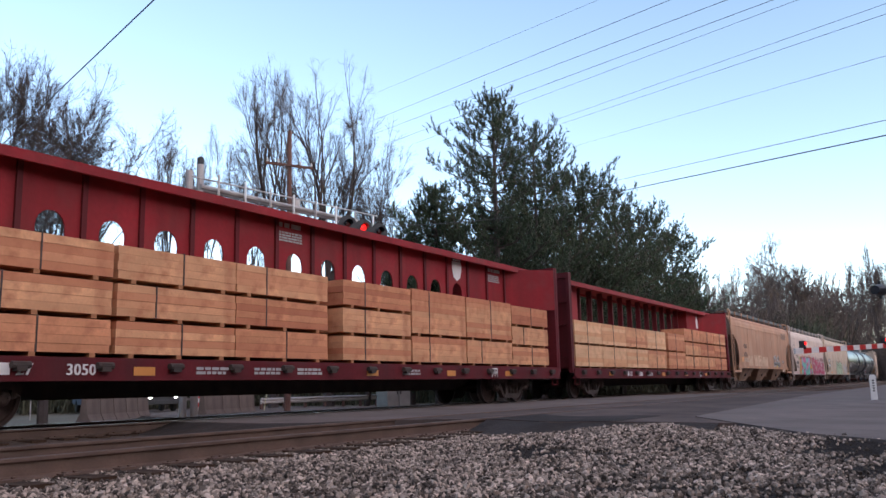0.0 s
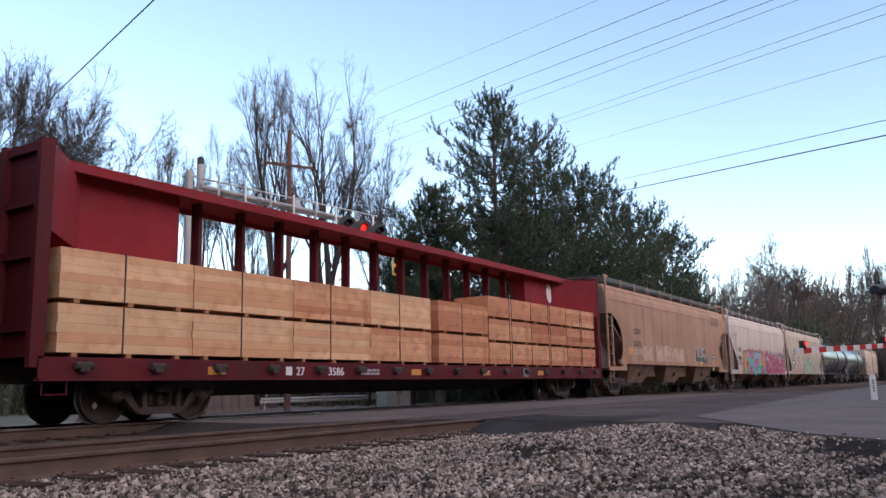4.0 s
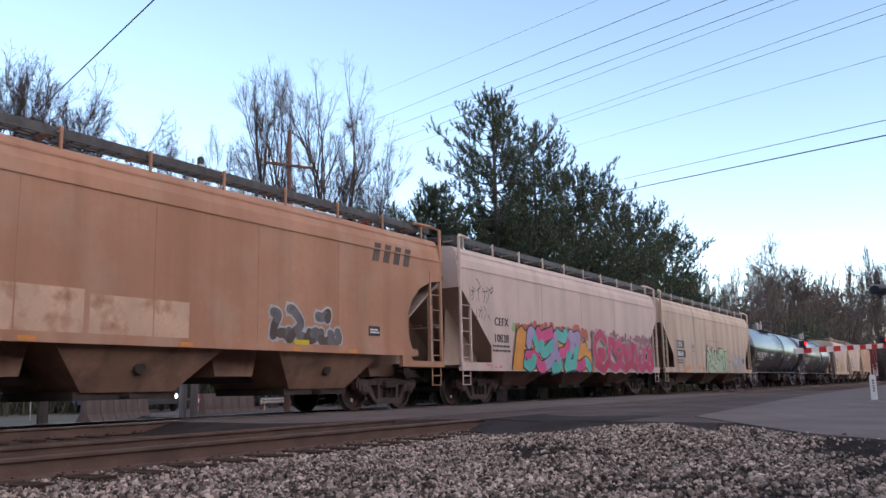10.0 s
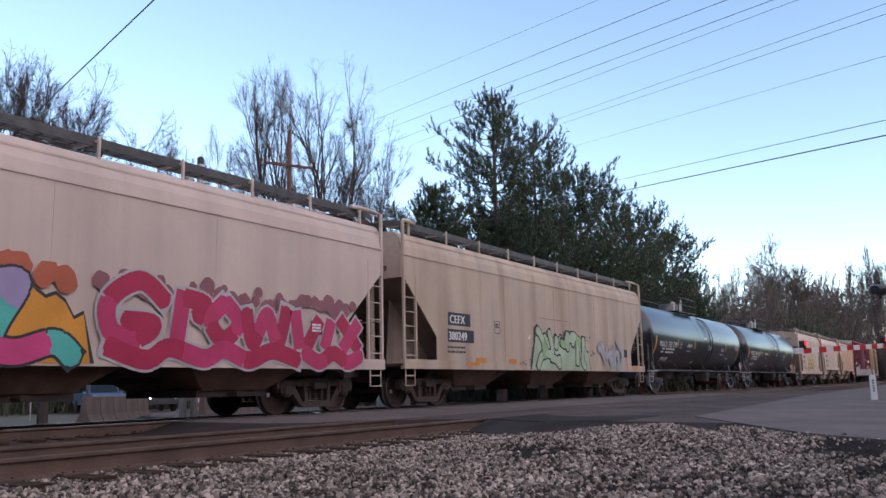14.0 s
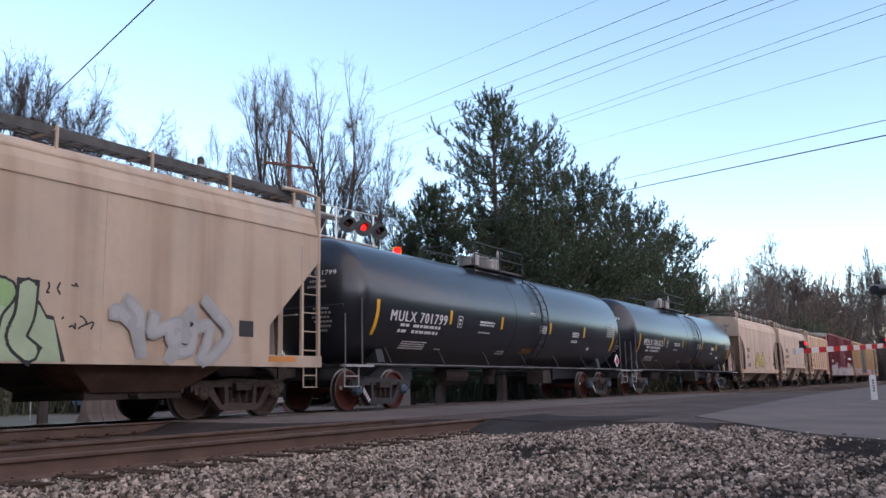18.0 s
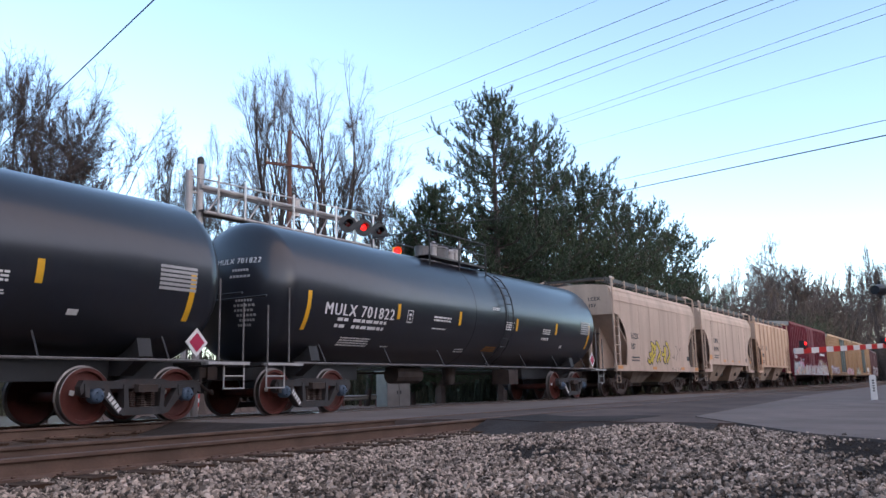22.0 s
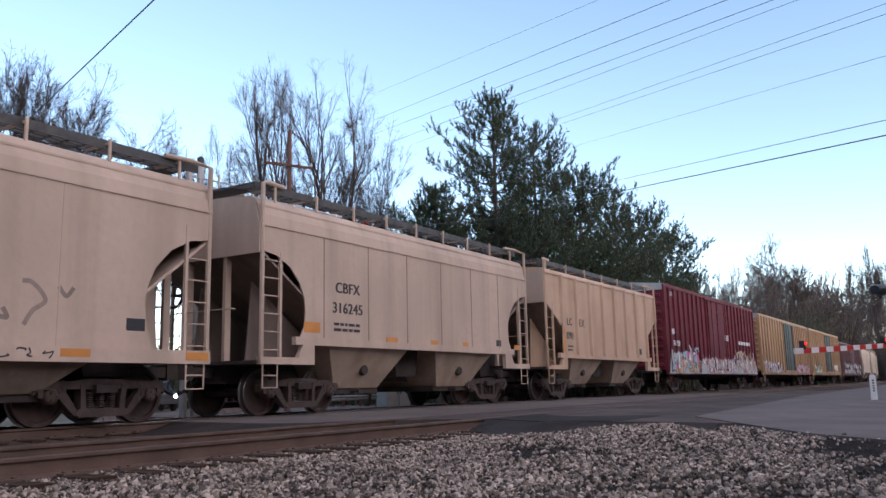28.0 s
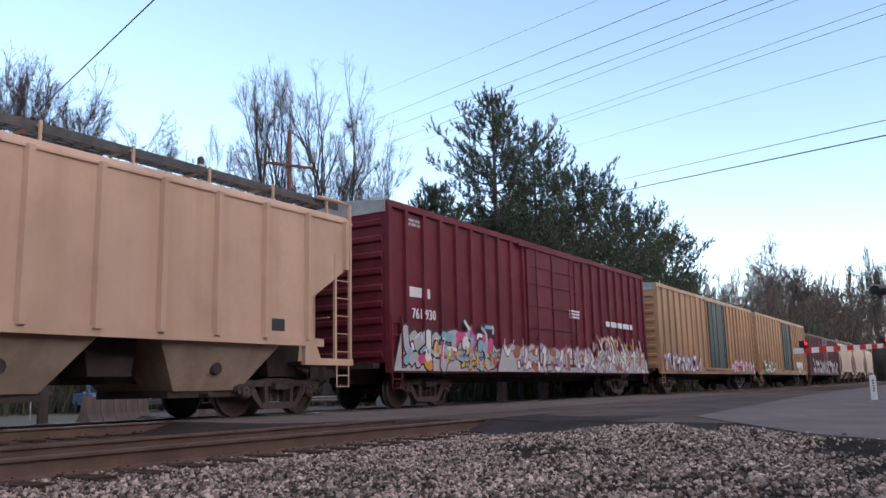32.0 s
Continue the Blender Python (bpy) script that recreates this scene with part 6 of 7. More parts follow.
def bare_tree(x, y, height, width, seed, label, fork=0.3, leaders=4, trunk_r=0.28, lean=(0, 0), fine=0.014, material="bark", depth=5, sprigs=4):
    """Leafless broadleaf tree: the trunk parts into rising leaders, which fork again and again into a domed crown of fine twigs."""
    r = np.random.default_rng(seed)
    tree = thing("bare_tree", label, "tree", pose(x, y, ground_z(x, y) - 0.1))
    limbs, ends = [], []

    def side(d, spread):
        a = np.cross(d, r.normal(0, 1, 3))
        return d / np.linalg.norm(d) + a / (np.linalg.norm(a) + 1e-6) * spread

    def grow(p, d, length, rad, left):
        n = 4
        pts, radii = [p], [rad]
        d = d / np.linalg.norm(d)
        for i in range(n):
            d = d + r.normal(0, 0.07, 3) + (0, 0, 0.03)
            d = d / np.linalg.norm(d)
            p = p + d * (length / n)
            pts.append(p)
            radii.append(rad * (1 - 0.34 * (i + 1) / n) if left else rad * (1 - 0.7 * (i + 1) / n))
        limbs.append((pts, radii))
        if left <= 2:
            ends.append(pts)
        if not left:
            return
        for k in range(3 if r.random() < 0.3 else 2):
            grow(p, side(d, r.uniform(0.1, 0.28) if k == 0 else r.uniform(0.38, 0.7)), length * (r.uniform(0.72, 0.86) if k == 0 else r.uniform(0.5, 0.76)), radii[-1] * (0.88 if k == 0 else 0.72), left - 1)
        if left > 1 and r.random() < 0.85:
            i = r.integers(1, 4)
            grow(pts[i], side(d, r.uniform(0.6, 1.0)), length * r.uniform(0.45, 0.7), radii[i] * 0.5, left - 2)

    base = [np.array([lean[0] * height * fork * f + 0.1 * math.sin(4 * f + seed), lean[1] * height * fork * f, height * fork * f]) for f in (0, 0.25, 0.5, 0.75, 1.0)]
    limbs.append((base, [trunk_r * (1 - 0.25 * f) for f in (0, 0.25, 0.5, 0.75, 1.0)]))
    a0 = r.uniform(0, 6.28)
    for k in range(leaders):
        a = a0 + 6.28 * k / leaders + r.uniform(-0.35, 0.35)
        out = 0.12 if k == 0 else r.uniform(0.2, 0.42)
        grow(base[-1] if k < 2 else base[3], np.array([math.cos(a) * out + lean[0], math.sin(a) * out + lean[1], 1.0]), height * (1 - fork) * 0.32 * r.uniform(0.9, 1.1), trunk_r * (0.62 if k == 0 else 0.5), depth)
    # fit the crown to its height and width
    q = np.array([p for pts in ends for p in pts])
    reach = np.percentile(np.linalg.norm(q[:, :2] - np.array(lean) * height * 0.6, axis=1), 90)
    fit = np.array([width * 0.93 / reach, width * 0.93 / reach, height * 0.985 / np.percentile(q[:, 2], 99.5)])
    limbs = [([p * fit for p in pts], radii) for pts, radii in limbs]
    # sprays of fine twigs from the outer branches
    a, d = [], []
    for pts in ends:
        for k in range(sprigs):
            i = r.integers(0, 4) if k else 3
            way = (pts[i + 1] - pts[i]) * fit
            a.append(pts[i] * fit + way * r.random())
            d.append(way / np.linalg.norm(way))
    a, d = np.array(a), np.array(d)
    n = len(a)

    def spray(spread, length):
        w = d + r.normal(0, spread, (n, 3)) + (0, 0, 0.08)
        return w / np.linalg.norm(w, axis=1)[:, None] * (height * length * r.uniform(0.5, 1.3, (n, 1)))

    w = spray(0.55, 0.032)
    b = np.concatenate([a + w, a + w * 0.4 + spray(0.75, 0.02), a + w * 0.65 + spray(0.75, 0.02)])
    a = np.concatenate([a, a + w * 0.4, a + w * 0.65])
    m = len(a)
    t = b - a
    s = np.cross(t, r.normal(0, 1, (m, 3)))
    s = s / np.linalg.norm(s, axis=1)[:, None]
    t = np.cross(t, s)
    t = t / np.linalg.norm(t, axis=1)[:, None]
    k = fine * 0.7
    vs = np.stack([a + s * k, a + (t * 0.87 - s * 0.5) * k, a - (t * 0.87 + s * 0.5) * k, b], 1).reshape(-1, 3).tolist()
    o = np.arange(m)[:, None] * 4
    fs = np.concatenate([o + (0, 1, 3), o + (1, 2, 3), o + (2, 0, 3)]).tolist()
    thick = [([Vector(p) for p in pts], radii) for pts, radii in limbs if radii[0] > trunk_r * 0.2]
    thin = [([Vector(p) for p in pts], radii) for pts, radii in limbs if radii[0] <= trunk_r * 0.2]
    part("trunk", branch_mesh("trunk", thick, material, 7, fine), None, tree)
    low = branch_mesh("branch", thin, material, 4, fine * 0.8)
    o = len(vs)
    vs += [tuple(v.co) for v in low.vertices]
    fs += [[o + i for i in f.vertices] for f in low.polygons]
    bpy.data.meshes.remove(low)
    me = bpy.data.meshes.new("crown")
    me.from_pydata(vs, [], fs)
    me.materials.append(M[material])
    part("crown", me, None, tree, "haze of fine bare twigs")
    return tree


def pine_tree(x, y, height, width, seed, label, low=0.10, airy=0.55, per=12):
    """Ragged white pine: whorled limbs that turn up at their ends, upright shoots with bottle-brushes of long needles, open above."""
    rng = random.Random(seed)
    z = ground_z(x, y)
    tree = thing("pine_tree", label, "tree", pose(x, y, z - 0.1), "pines behind the tracks")
    limbs = [([Vector((0, 0, height * i / 6)) for i in range(7)], [0.30 * (1 - i / 6.3) + 0.02 for i in range(7)])]
    heads, ways = [], []
    zz = height * low
    while zz < height * 0.97:
        f = zz / height
        reach = width * (1 - f) ** 0.55 * (0.72 + 0.28 * math.sin(f * 17 + seed)) + 0.3
        a0 = rng.uniform(0, 6.28)
        for k in range(rng.randint(5, 7)):
            a = a0 + k * 1.05 + rng.uniform(-0.3, 0.3)
            ln = reach * rng.choice((0.45, 0.7, 0.85, 1.0, 1.22)) * rng.uniform(0.9, 1.08)
            if math.sin(a) < -0.05:
                ln = min(ln, (y - 16.6) / -math.sin(a))
            up = 0.12 + 0.62 * f + rng.uniform(-0.08, 0.15)
            pts = [Vector((math.cos(a) * ln * s, math.sin(a) * ln * s, zz + ln * (up * s * s - 0.05 * s))) for s in (0, 0.35, 0.7, 1.0)]
            limbs.append((pts, [0.06 * (1 - f) + 0.02, 0.045 * (1 - f) + 0.016, 0.025, 0.012]))
            m = int((8 + ln * 9) * (1.0 if f < airy - 0.12 else 0.74 - 0.8 * (f - airy)))
            for s in range(m):
                q = (0.15 if f < airy else 0.35) + (0.85 if f < airy else 0.65) * (s + rng.random()) / m
                i = min(2, int(q * 3))
                p = pts[i].lerp(pts[i + 1], min(1, q * 3 - i))
                side = Vector((rng.gauss(0, 0.24) + 0.22 * math.cos(a), rng.gauss(0, 0.24) + 0.22 * math.sin(a), rng.gauss(0.36, 0.16))) * (0.6 + ln * 0.15)
                tip = p + side
                if s % 2 == 0:
                    limbs.append(([p, tip], [0.014, 0.006]))
                heads.append(tip)
                ways.append(side.normalized())
        zz += height * 0.022 + 0.14
    part("trunk", branch_mesh("trunk", limbs, "bark", 6), None, tree)
    r = np.random.default_rng(seed)
    c = np.repeat(np.array([tuple(q) for q in heads]), per, 0)
    d = np.repeat(np.array([tuple(q) for q in ways]), per, 0)
    n = len(c)
    up = d + (0, 0, 0.9)
    up /= np.linalg.norm(up, axis=1)[:, None]
    c = c - up * r.uniform(-0.06, 0.46, (n, 1)) + r.normal(0, 0.012, (n, 3))
    w = up * 0.8 + r.normal(0, 0.42, (n, 3))
    w /= np.linalg.norm(w, axis=1)[:, None]
    s = np.cross(w, r.normal(0, 1, (n, 3)))
    s = s / np.linalg.norm(s, axis=1)[:, None] * 0.028
    w = w * r.uniform(0.15, 0.28, (n, 1))
    vs = np.stack([c - s, c + s, c + w + s * 0.3, c + w - s * 0.3], 1).reshape(-1, 3)
    me = bpy.data.meshes.new("crown")
    me.from_pydata(vs.tolist(), [], np.arange(4 * n).reshape(-1, 4).tolist())
    me.materials.append(M["needles"])
    part("crown", me, None, tree, "ragged dark green needle clumps")
    return tree


def by_bearing(px_angle, dist):
    """A place on the ground from a bearing (degrees from +y towards +x) and a distance from the eye."""
    return math.sin(radians(px_angle)) * dist, math.cos(radians(px_angle)) * dist


def plant_trees():
    for ang, dist, ht, wd, seed, fork, n, tr, lean in (
            (32.4, 37, 13.2, 3.5, 3, 0.28, 5, 0.22, (0.03, -0.05)), (29.6, 38, 15.4, 4.0, 9, 0.30, 5, 0.26, (0.0, 0.05)), (26.4, 40, 15.4, 3.4, 14, 0.32, 4, 0.26, (-0.05, 0)),
            (46.4, 52, 21.8, 3.1, 12, 0.36, 4, 0.33, (-0.02, 0.02)), (50.0, 53, 21.9, 3.9, 27, 0.34, 5, 0.38, (0.02, 0)),
            (52.6, 55, 18.0, 3.2, 31, 0.30, 4, 0.22, (0.16, -0.08)), (54.6, 58, 13.6, 2.4, 33, 0.30, 3, 0.18, (0.05, 0)),
            (43.6, 60, 19.6, 2.6, 44, 0.30, 4, 0.20, (0, 0)), (41.6, 62, 20.0, 2.2, 47, 0.30, 4, 0.20, (0, 0)), (39.5, 62, 20.0, 2.7, 48, 0.30, 4, 0.22, (-0.03, 0)), (45.2, 64, 16.6, 2.4, 49, 0.3, 3, 0.2, (0, 0)), (37.3, 66, 14.0, 2.2, 50, 0.3, 3, 0.2, (0, 0))):
        x, y = by_bearing(ang, dist)
        bare_tree(x, y, ht, wd, seed, "leafless tree with rising limbs and fine twigs against the sky", fork, n, tr, lean, 0.007 + 0.00006 * dist, depth=6 if dist < 45 else 5, sprigs=4)
    for ang, dist, ht, w, seed in ((61.8, 50, 19.8, 6.6, 2), (57.6, 48, 13.2, 4.6, 8), (55.6, 50, 10.4, 3.6, 15), (64.6, 55, 17.6, 6.8, 5), (63.2, 60, 15.0, 7.0, 21),
                                   (67.6, 60, 16.6, 7.4, 6), (70.0, 68, 17.0, 7.6, 22), (71.6, 76, 17.0, 7.6, 7), (73.6, 86, 16.2, 6.6, 13), (74.6, 96, 13.2, 5.4, 23)):
        x, y = by_bearing(ang, dist)
        pine_tree(x, y, ht, w, seed, "tall ragged dark green pine tree", airy=0.55 if ht > 17 else 0.7, per=7 if seed > 20 else 12)
    for ang, dist, ht, wd, seed, fork, n in ((80.7, 200, 31.0, 8.8, 61, 0.30, 5), (78.0, 160, 23.0, 5.0, 62, 0.3, 3), (76.2, 130, 17.5, 4.0, 63, 0.3, 3), (82.4, 240, 27.0, 4.0, 64, 0.4, 3), (83.3, 290, 34.0, 6.0, 65, 0.3, 3), (85.5, 260, 37.0, 4.6, 66, 0.3, 4), (84.3, 330, 42.0, 7.0, 67, 0.3, 4), (87.0, 250, 32.0, 6.0, 68, 0.3, 3), (74.6, 110, 14.0, 3.6, 69, 0.3, 3), (79.2, 180, 25.0, 4.6, 70, 0.3, 3), (84.8, 380, 46.0, 7.0, 71, 0.3, 3), (81.6, 230, 25.0, 4.5, 72, 0.3, 3), (83.8, 300, 32.0, 4.5, 73, 0.35, 3), (82.9, 280, 29.0, 4.5, 74, 0.35, 3), (86.2, 300, 36.0, 6.0, 75, 0.3, 3), (77.1, 150, 19.5, 4.2, 76, 0.3, 3), (79.9, 205, 27.0, 5.0, 77, 0.3, 3), (82.0, 262, 30.0, 5.0, 78, 0.3, 3)):
        x, y = by_bearing(ang, dist)
        bare_tree(x, y, ht, wd, seed, "distant leafless tree beyond the crossing", fork, n, 0.16 + 0.0012 * dist, (0, 0), 0.00024 * dist, "bark_far_haze", 5 if n > 4 else 4, 4)


def thicket(name, spots, seed, label, material="brush"):
    """Far undergrowth: many upright twigs and small leaves, one mass."""
    r = np.random.default_rng(seed)
    vs, fs, o = [], [], 0
    for x, y, rad, ht, n in spots:
        for k in range(n):
            px, py = x + r.normal(0, rad), y + r.normal(0, rad)
            z0 = ground_z(px, py) - 0.1
            hh = ht * r.uniform(0.3, 1.0)
            lean = r.normal(0, 0.22, 2) * hh
            w = 0.012 + 0.006 * hh
            a = r.uniform(0, 6.28)
            sx, sy = math.cos(a) * w, math.sin(a) * w
            vs += [(px - sx, py - sy, z0), (px + sx, py + sy, z0), (px + lean[0], py + lean[1], z0 + hh)]
            fs.append((o, o + 1, o + 2))
            o += 3
            for q in range(4):
                f = r.uniform(0.05, 1)
                cx, cy, cz = px + lean[0] * f, py + lean[1] * f, z0 + hh * f
                d = r.normal(0, 0.11, (3, 3)) * (0.6 + 0.05 * ht)
                vs += [(cx + e[0], cy + e[1], cz + e[2]) for e in d]
                fs.append((o, o + 1, o + 2))
                o += 3
    me = bpy.data.meshes.new(name)
    me.from_pydata(vs, [], fs)
    me.materials.append(M[material])
    return tagged(new(name, me), label, "undergrowth", kind="stuff")


plant_trees()


def far_woods():
    """The leafless woods beyond the crossing: crowns of many trees, one mass that reaches along the track."""
    shapes = []
    for k in range(4):
        ob = bare_tree(0, 0, 20.0, 4.2, 300 + k, "distant leafless tree", 0.28, 3, 0.24, (0, 0), 0.055, "bark_far_haze", 3, 3)
        vs, fs, o = [], [], 0
        for p in ob.children:
            me = p.data
            vs.append(np.array([tuple(v.co) for v in me.vertices]))
            for f in me.polygons:
                q = [o + i for i in f.vertices]
                fs.append(q[:3])
                if len(q) == 4:
                    fs.append([q[0], q[2], q[3]])
            o += len(me.vertices)
        shapes.append((np.concatenate(vs), np.array(fs)))
        for p in list(ob.children):
            bpy.data.objects.remove(p)
        bpy.data.objects.remove(ob)
    rng = random.Random(12)
    vs, fs, o = [], [], 0
    for k in range(96):
        ang = 75.0 + k * 0.134 + rng.uniform(-0.15, 0.15)
        d = rng.uniform(150, 235) if ang < 85.3 else rng.uniform(235, 300)
        d = max(d, 30 / math.cos(radians(ang)))
        x, y = by_bearing(ang, d)
        sc = d * rng.uniform(0.088, 0.122) * (0.85 if ang > 83.5 else 1.0) / 20
        a = rng.uniform(0, 6.28)
        v, f = shapes[k % 4]
        ca, sa = math.cos(a), math.sin(a)
        v = np.stack([v[:, 0] * ca - v[:, 1] * sa, v[:, 0] * sa + v[:, 1] * ca, v[:, 2]], 1) * sc + (x, y, -0.8)
        vs.append(v)
        fs.append(f + o)
        o += len(v)
    me = bpy.data.meshes.new("far_woods")
    me.from_pydata(np.concatenate(vs).tolist(), [], np.concatenate(fs).tolist())
    me.materials.append(M["bark_far_haze"])
    tagged(new("far_woods", me), "brown leafless woods in the distance along the track", "woods", kind="stuff")


far_woods()
spots = []
rr = random.Random(5)
for k in range(170):
    ang = 72 + k * 0.11
    d = rr.uniform(225, 290) if ang > 85.3 else max(rr.uniform(130, 190), 34 / math.cos(radians(ang)))
    x, y = by_bearing(ang, d)
    spots.append((x, y, 3.2, rr.uniform(8.0, 13.0) * (0.6 if ang > 83.5 else 1.0) * d / 130, 330))
thicket("far_brush", spots, 3, "brown leafless brush and undergrowth in the distance")
spots = []
for k in range(46):
    ang = 27 + k * 1.0
    d = rr.uniform(64, 84)
    x, y = by_bearing(ang, d)
    spots.append((x, y, 2.2, rr.uniform(5.0, 7.5), 520))
thicket("hedge", spots, 4, "brown hedge and brush beyond the road", "hedge")
x, y = by_bearing(80.9, 170)
thicket("evergreen_shrub", [(x, y, 2.6, 14.5, 1500)], 6, "dark evergreen shrub among the far woods", "needles")


def wood_bank():
    """Unseen wood added to close the place and block low light behind and beside the camera: two ragged rows of tree
    crowns.
    """
    rng = random.Random(8)
    g = Geo()
    for row, rad in enumerate((34.0, 42.0)):
        n = 150
        for k in range(n):
            a0 = radians(106 + 279 * k / n)
            a1 = radians(106 + 279 * (k + 1.6) / n)
            top = rad * 0.42 * rng.uniform(0.72, 1.12)
            p, q = (rad * math.sin(a0), rad * math.cos(a0)), (rad * math.sin(a1), rad * math.cos(a1))
            if max(abs(p[0]), abs(q[0])) > 20 and 5.2 < max(p[1], q[1]) and min(p[1], q[1]) < 16.5:
                continue
            m = ((p[0] + q[0]) / 2, (p[1] + q[1]) / 2)
            g.add([(*p, -0.6), (*q, -0.6), (*q, top * rng.uniform(0.7, 0.95)), (m[0], m[1], top), (*p, top * rng.uniform(0.7, 0.95))], [(0, 1, 2, 3, 4)])
    # further rows out of view, added to dim the far cars
    for row in range(2):
        for k in range(70):
            x, y = 24 + k * 3.0 + rng.uniform(-0.5, 0.5), -7.0 - row * 4 - 0.03 * k
            top = rng.uniform(6.0, 9.5)
            g.add([(x, y, -2), (x + 4.6, y - 0.3, -2), (x + 4.6, y - 0.3, top * rng.uniform(0.6, 0.95)), (x + 2.3, y, top), (x, y, top * rng.uniform(0.6, 0.95))], [(0, 1, 2, 3, 4)])
    return tagged(part("wood_edge", g, "wood_bank"), "added unseen wood edge that blocks low light from behind", "woods", kind="stuff")


wood_bank()


# ---------------------------------------------------------------- poles and wires
def utility_pole():
    x, y = by_bearing(47.3, 36.5)
    z = ground_z(x, y)
    pole = thing("utility_pole", "reddish-brown wooden utility pole with a crossarm", "pole", pose(x, y, z - 0.05))
    g = Geo()
    g.rod((0, 0, 0), (0, 0, 12.6), 0.15, 10, 0.10)
    part("shaft", g, "pole_wood", pole)
    g = Geo()
    g.prism([(-1.05, -0.05), (1.05, -0.05), (1.05, 0.05), (-1.05, 0.05)], "y", -0.22, -0.11)
    part("crossarm", g, "pole_wood", pole, at=pose(0, 0, 10.98, 0, 6, -47.3))
    for u in (-1.2, -0.6, 0.6, 1.2):
        g = Geo()
        g.lathe([(0.03, 0), (0.05, 0.04), (0.03, 0.08), (0.05, 0.12), (0.02, 0.17)], "z", 8)
        part("insulator", g, "galv", pole, at=pose(u * 0.54 - 0.11, -u * 0.59 - 0.11, 11.05 - u * 0.085))
    g = Geo()
    g.rod((0.25, -0.15, 8.7), (0.25, -0.15, 9.5), 0.2, 12)
    part("transformer", g, "galv", pole)
    return pole


def cable(p, q, sag, r, label="thin black overhead cable between poles"):
    p, q = Vector(p), Vector(q)
    pts = [p.lerp(q, i / 16) - Vector((0, 0, sag * 4 * (i / 16) * (1 - i / 16))) for i in range(17)]
    g = Geo()
    g.pipe(pts, r, 5)
    return tagged(part("overhead_cable", g, "wire"), label, "cable", "overhead cables")


utility_pole()
for start, stop, radius in (
        ((39.25, 28.94, 18.53), (19.84, 1.53, 11.39), 0.006), ((36.3, 27.58, 15.49), (12.4, -3.66, 7.48), 0.008),
        ((36.57, 27.59, 14.82), (12.85, -5.43, 7.48), 0.008), ((37.49, 26.47, 14.54), (12.83, -6.36, 7.34), 0.008),
        ((38.17, 25.56, 14.38), (12.73, -6.74, 7.27), 0.006), ((50.72, 26.9, 17.89), (10.76, -9.66, 6.29), 0.007),
        ((50.81, 26.96, 17.54), (10.86, -9.64, 6.11), 0.007), ((53.01, 22.69, 17.06), (10.47, -7.77, 4.98), 0.006),
        ((43.88, 15.78, 11.83), (12.08, -4.88, 4.2), 0.010), ((40.78, 18.96, 10.15), (10.74, -6.23, 3.69), 0.015),
        ((17.93, 34.6, 9.5), (8.4, 6.1, 8.85), 0.017)):
    cable(start, stop, 0.0, radius)


# ---------------------------------------------------------------- crossing signals
def lamp_unit(parent, at, lit, facing=0):
    g = Geo()
    g.lathe([(0.0, 0.03), (0.30, 0.03), (0.30, 0.0)], "y", 20)
    disc = part("backplate", g, "black_hood", parent, at=at)
    g = Geo()
    g.lathe([(0.0, -0.05), (0.07, -0.04), (0.105, 0.0)], "y", 16)
    part("lens", g, "lens_red" if lit else "lens_off", disc, "glowing red lens" if lit else "unlit red lens", smooth=True)
    g = Geo()
    for k in range(9):
        a, b = math.pi * (k - 0.5) / 8, math.pi * (k + 0.5) / 8
        pa, pb = (0.125 * math.cos(a), 0.125 * math.sin(a)), (0.125 * math.cos(b), 0.125 * math.sin(b))
        g.add([(pa[0], 0, pa[1]), (pb[0], 0, pb[1]), (pb[0], -0.28, pb[1]), (pa[0], -0.28, pa[1])], [(0, 1, 2, 3)])
    part("hood", g, "black_hood", disc)
    return disc


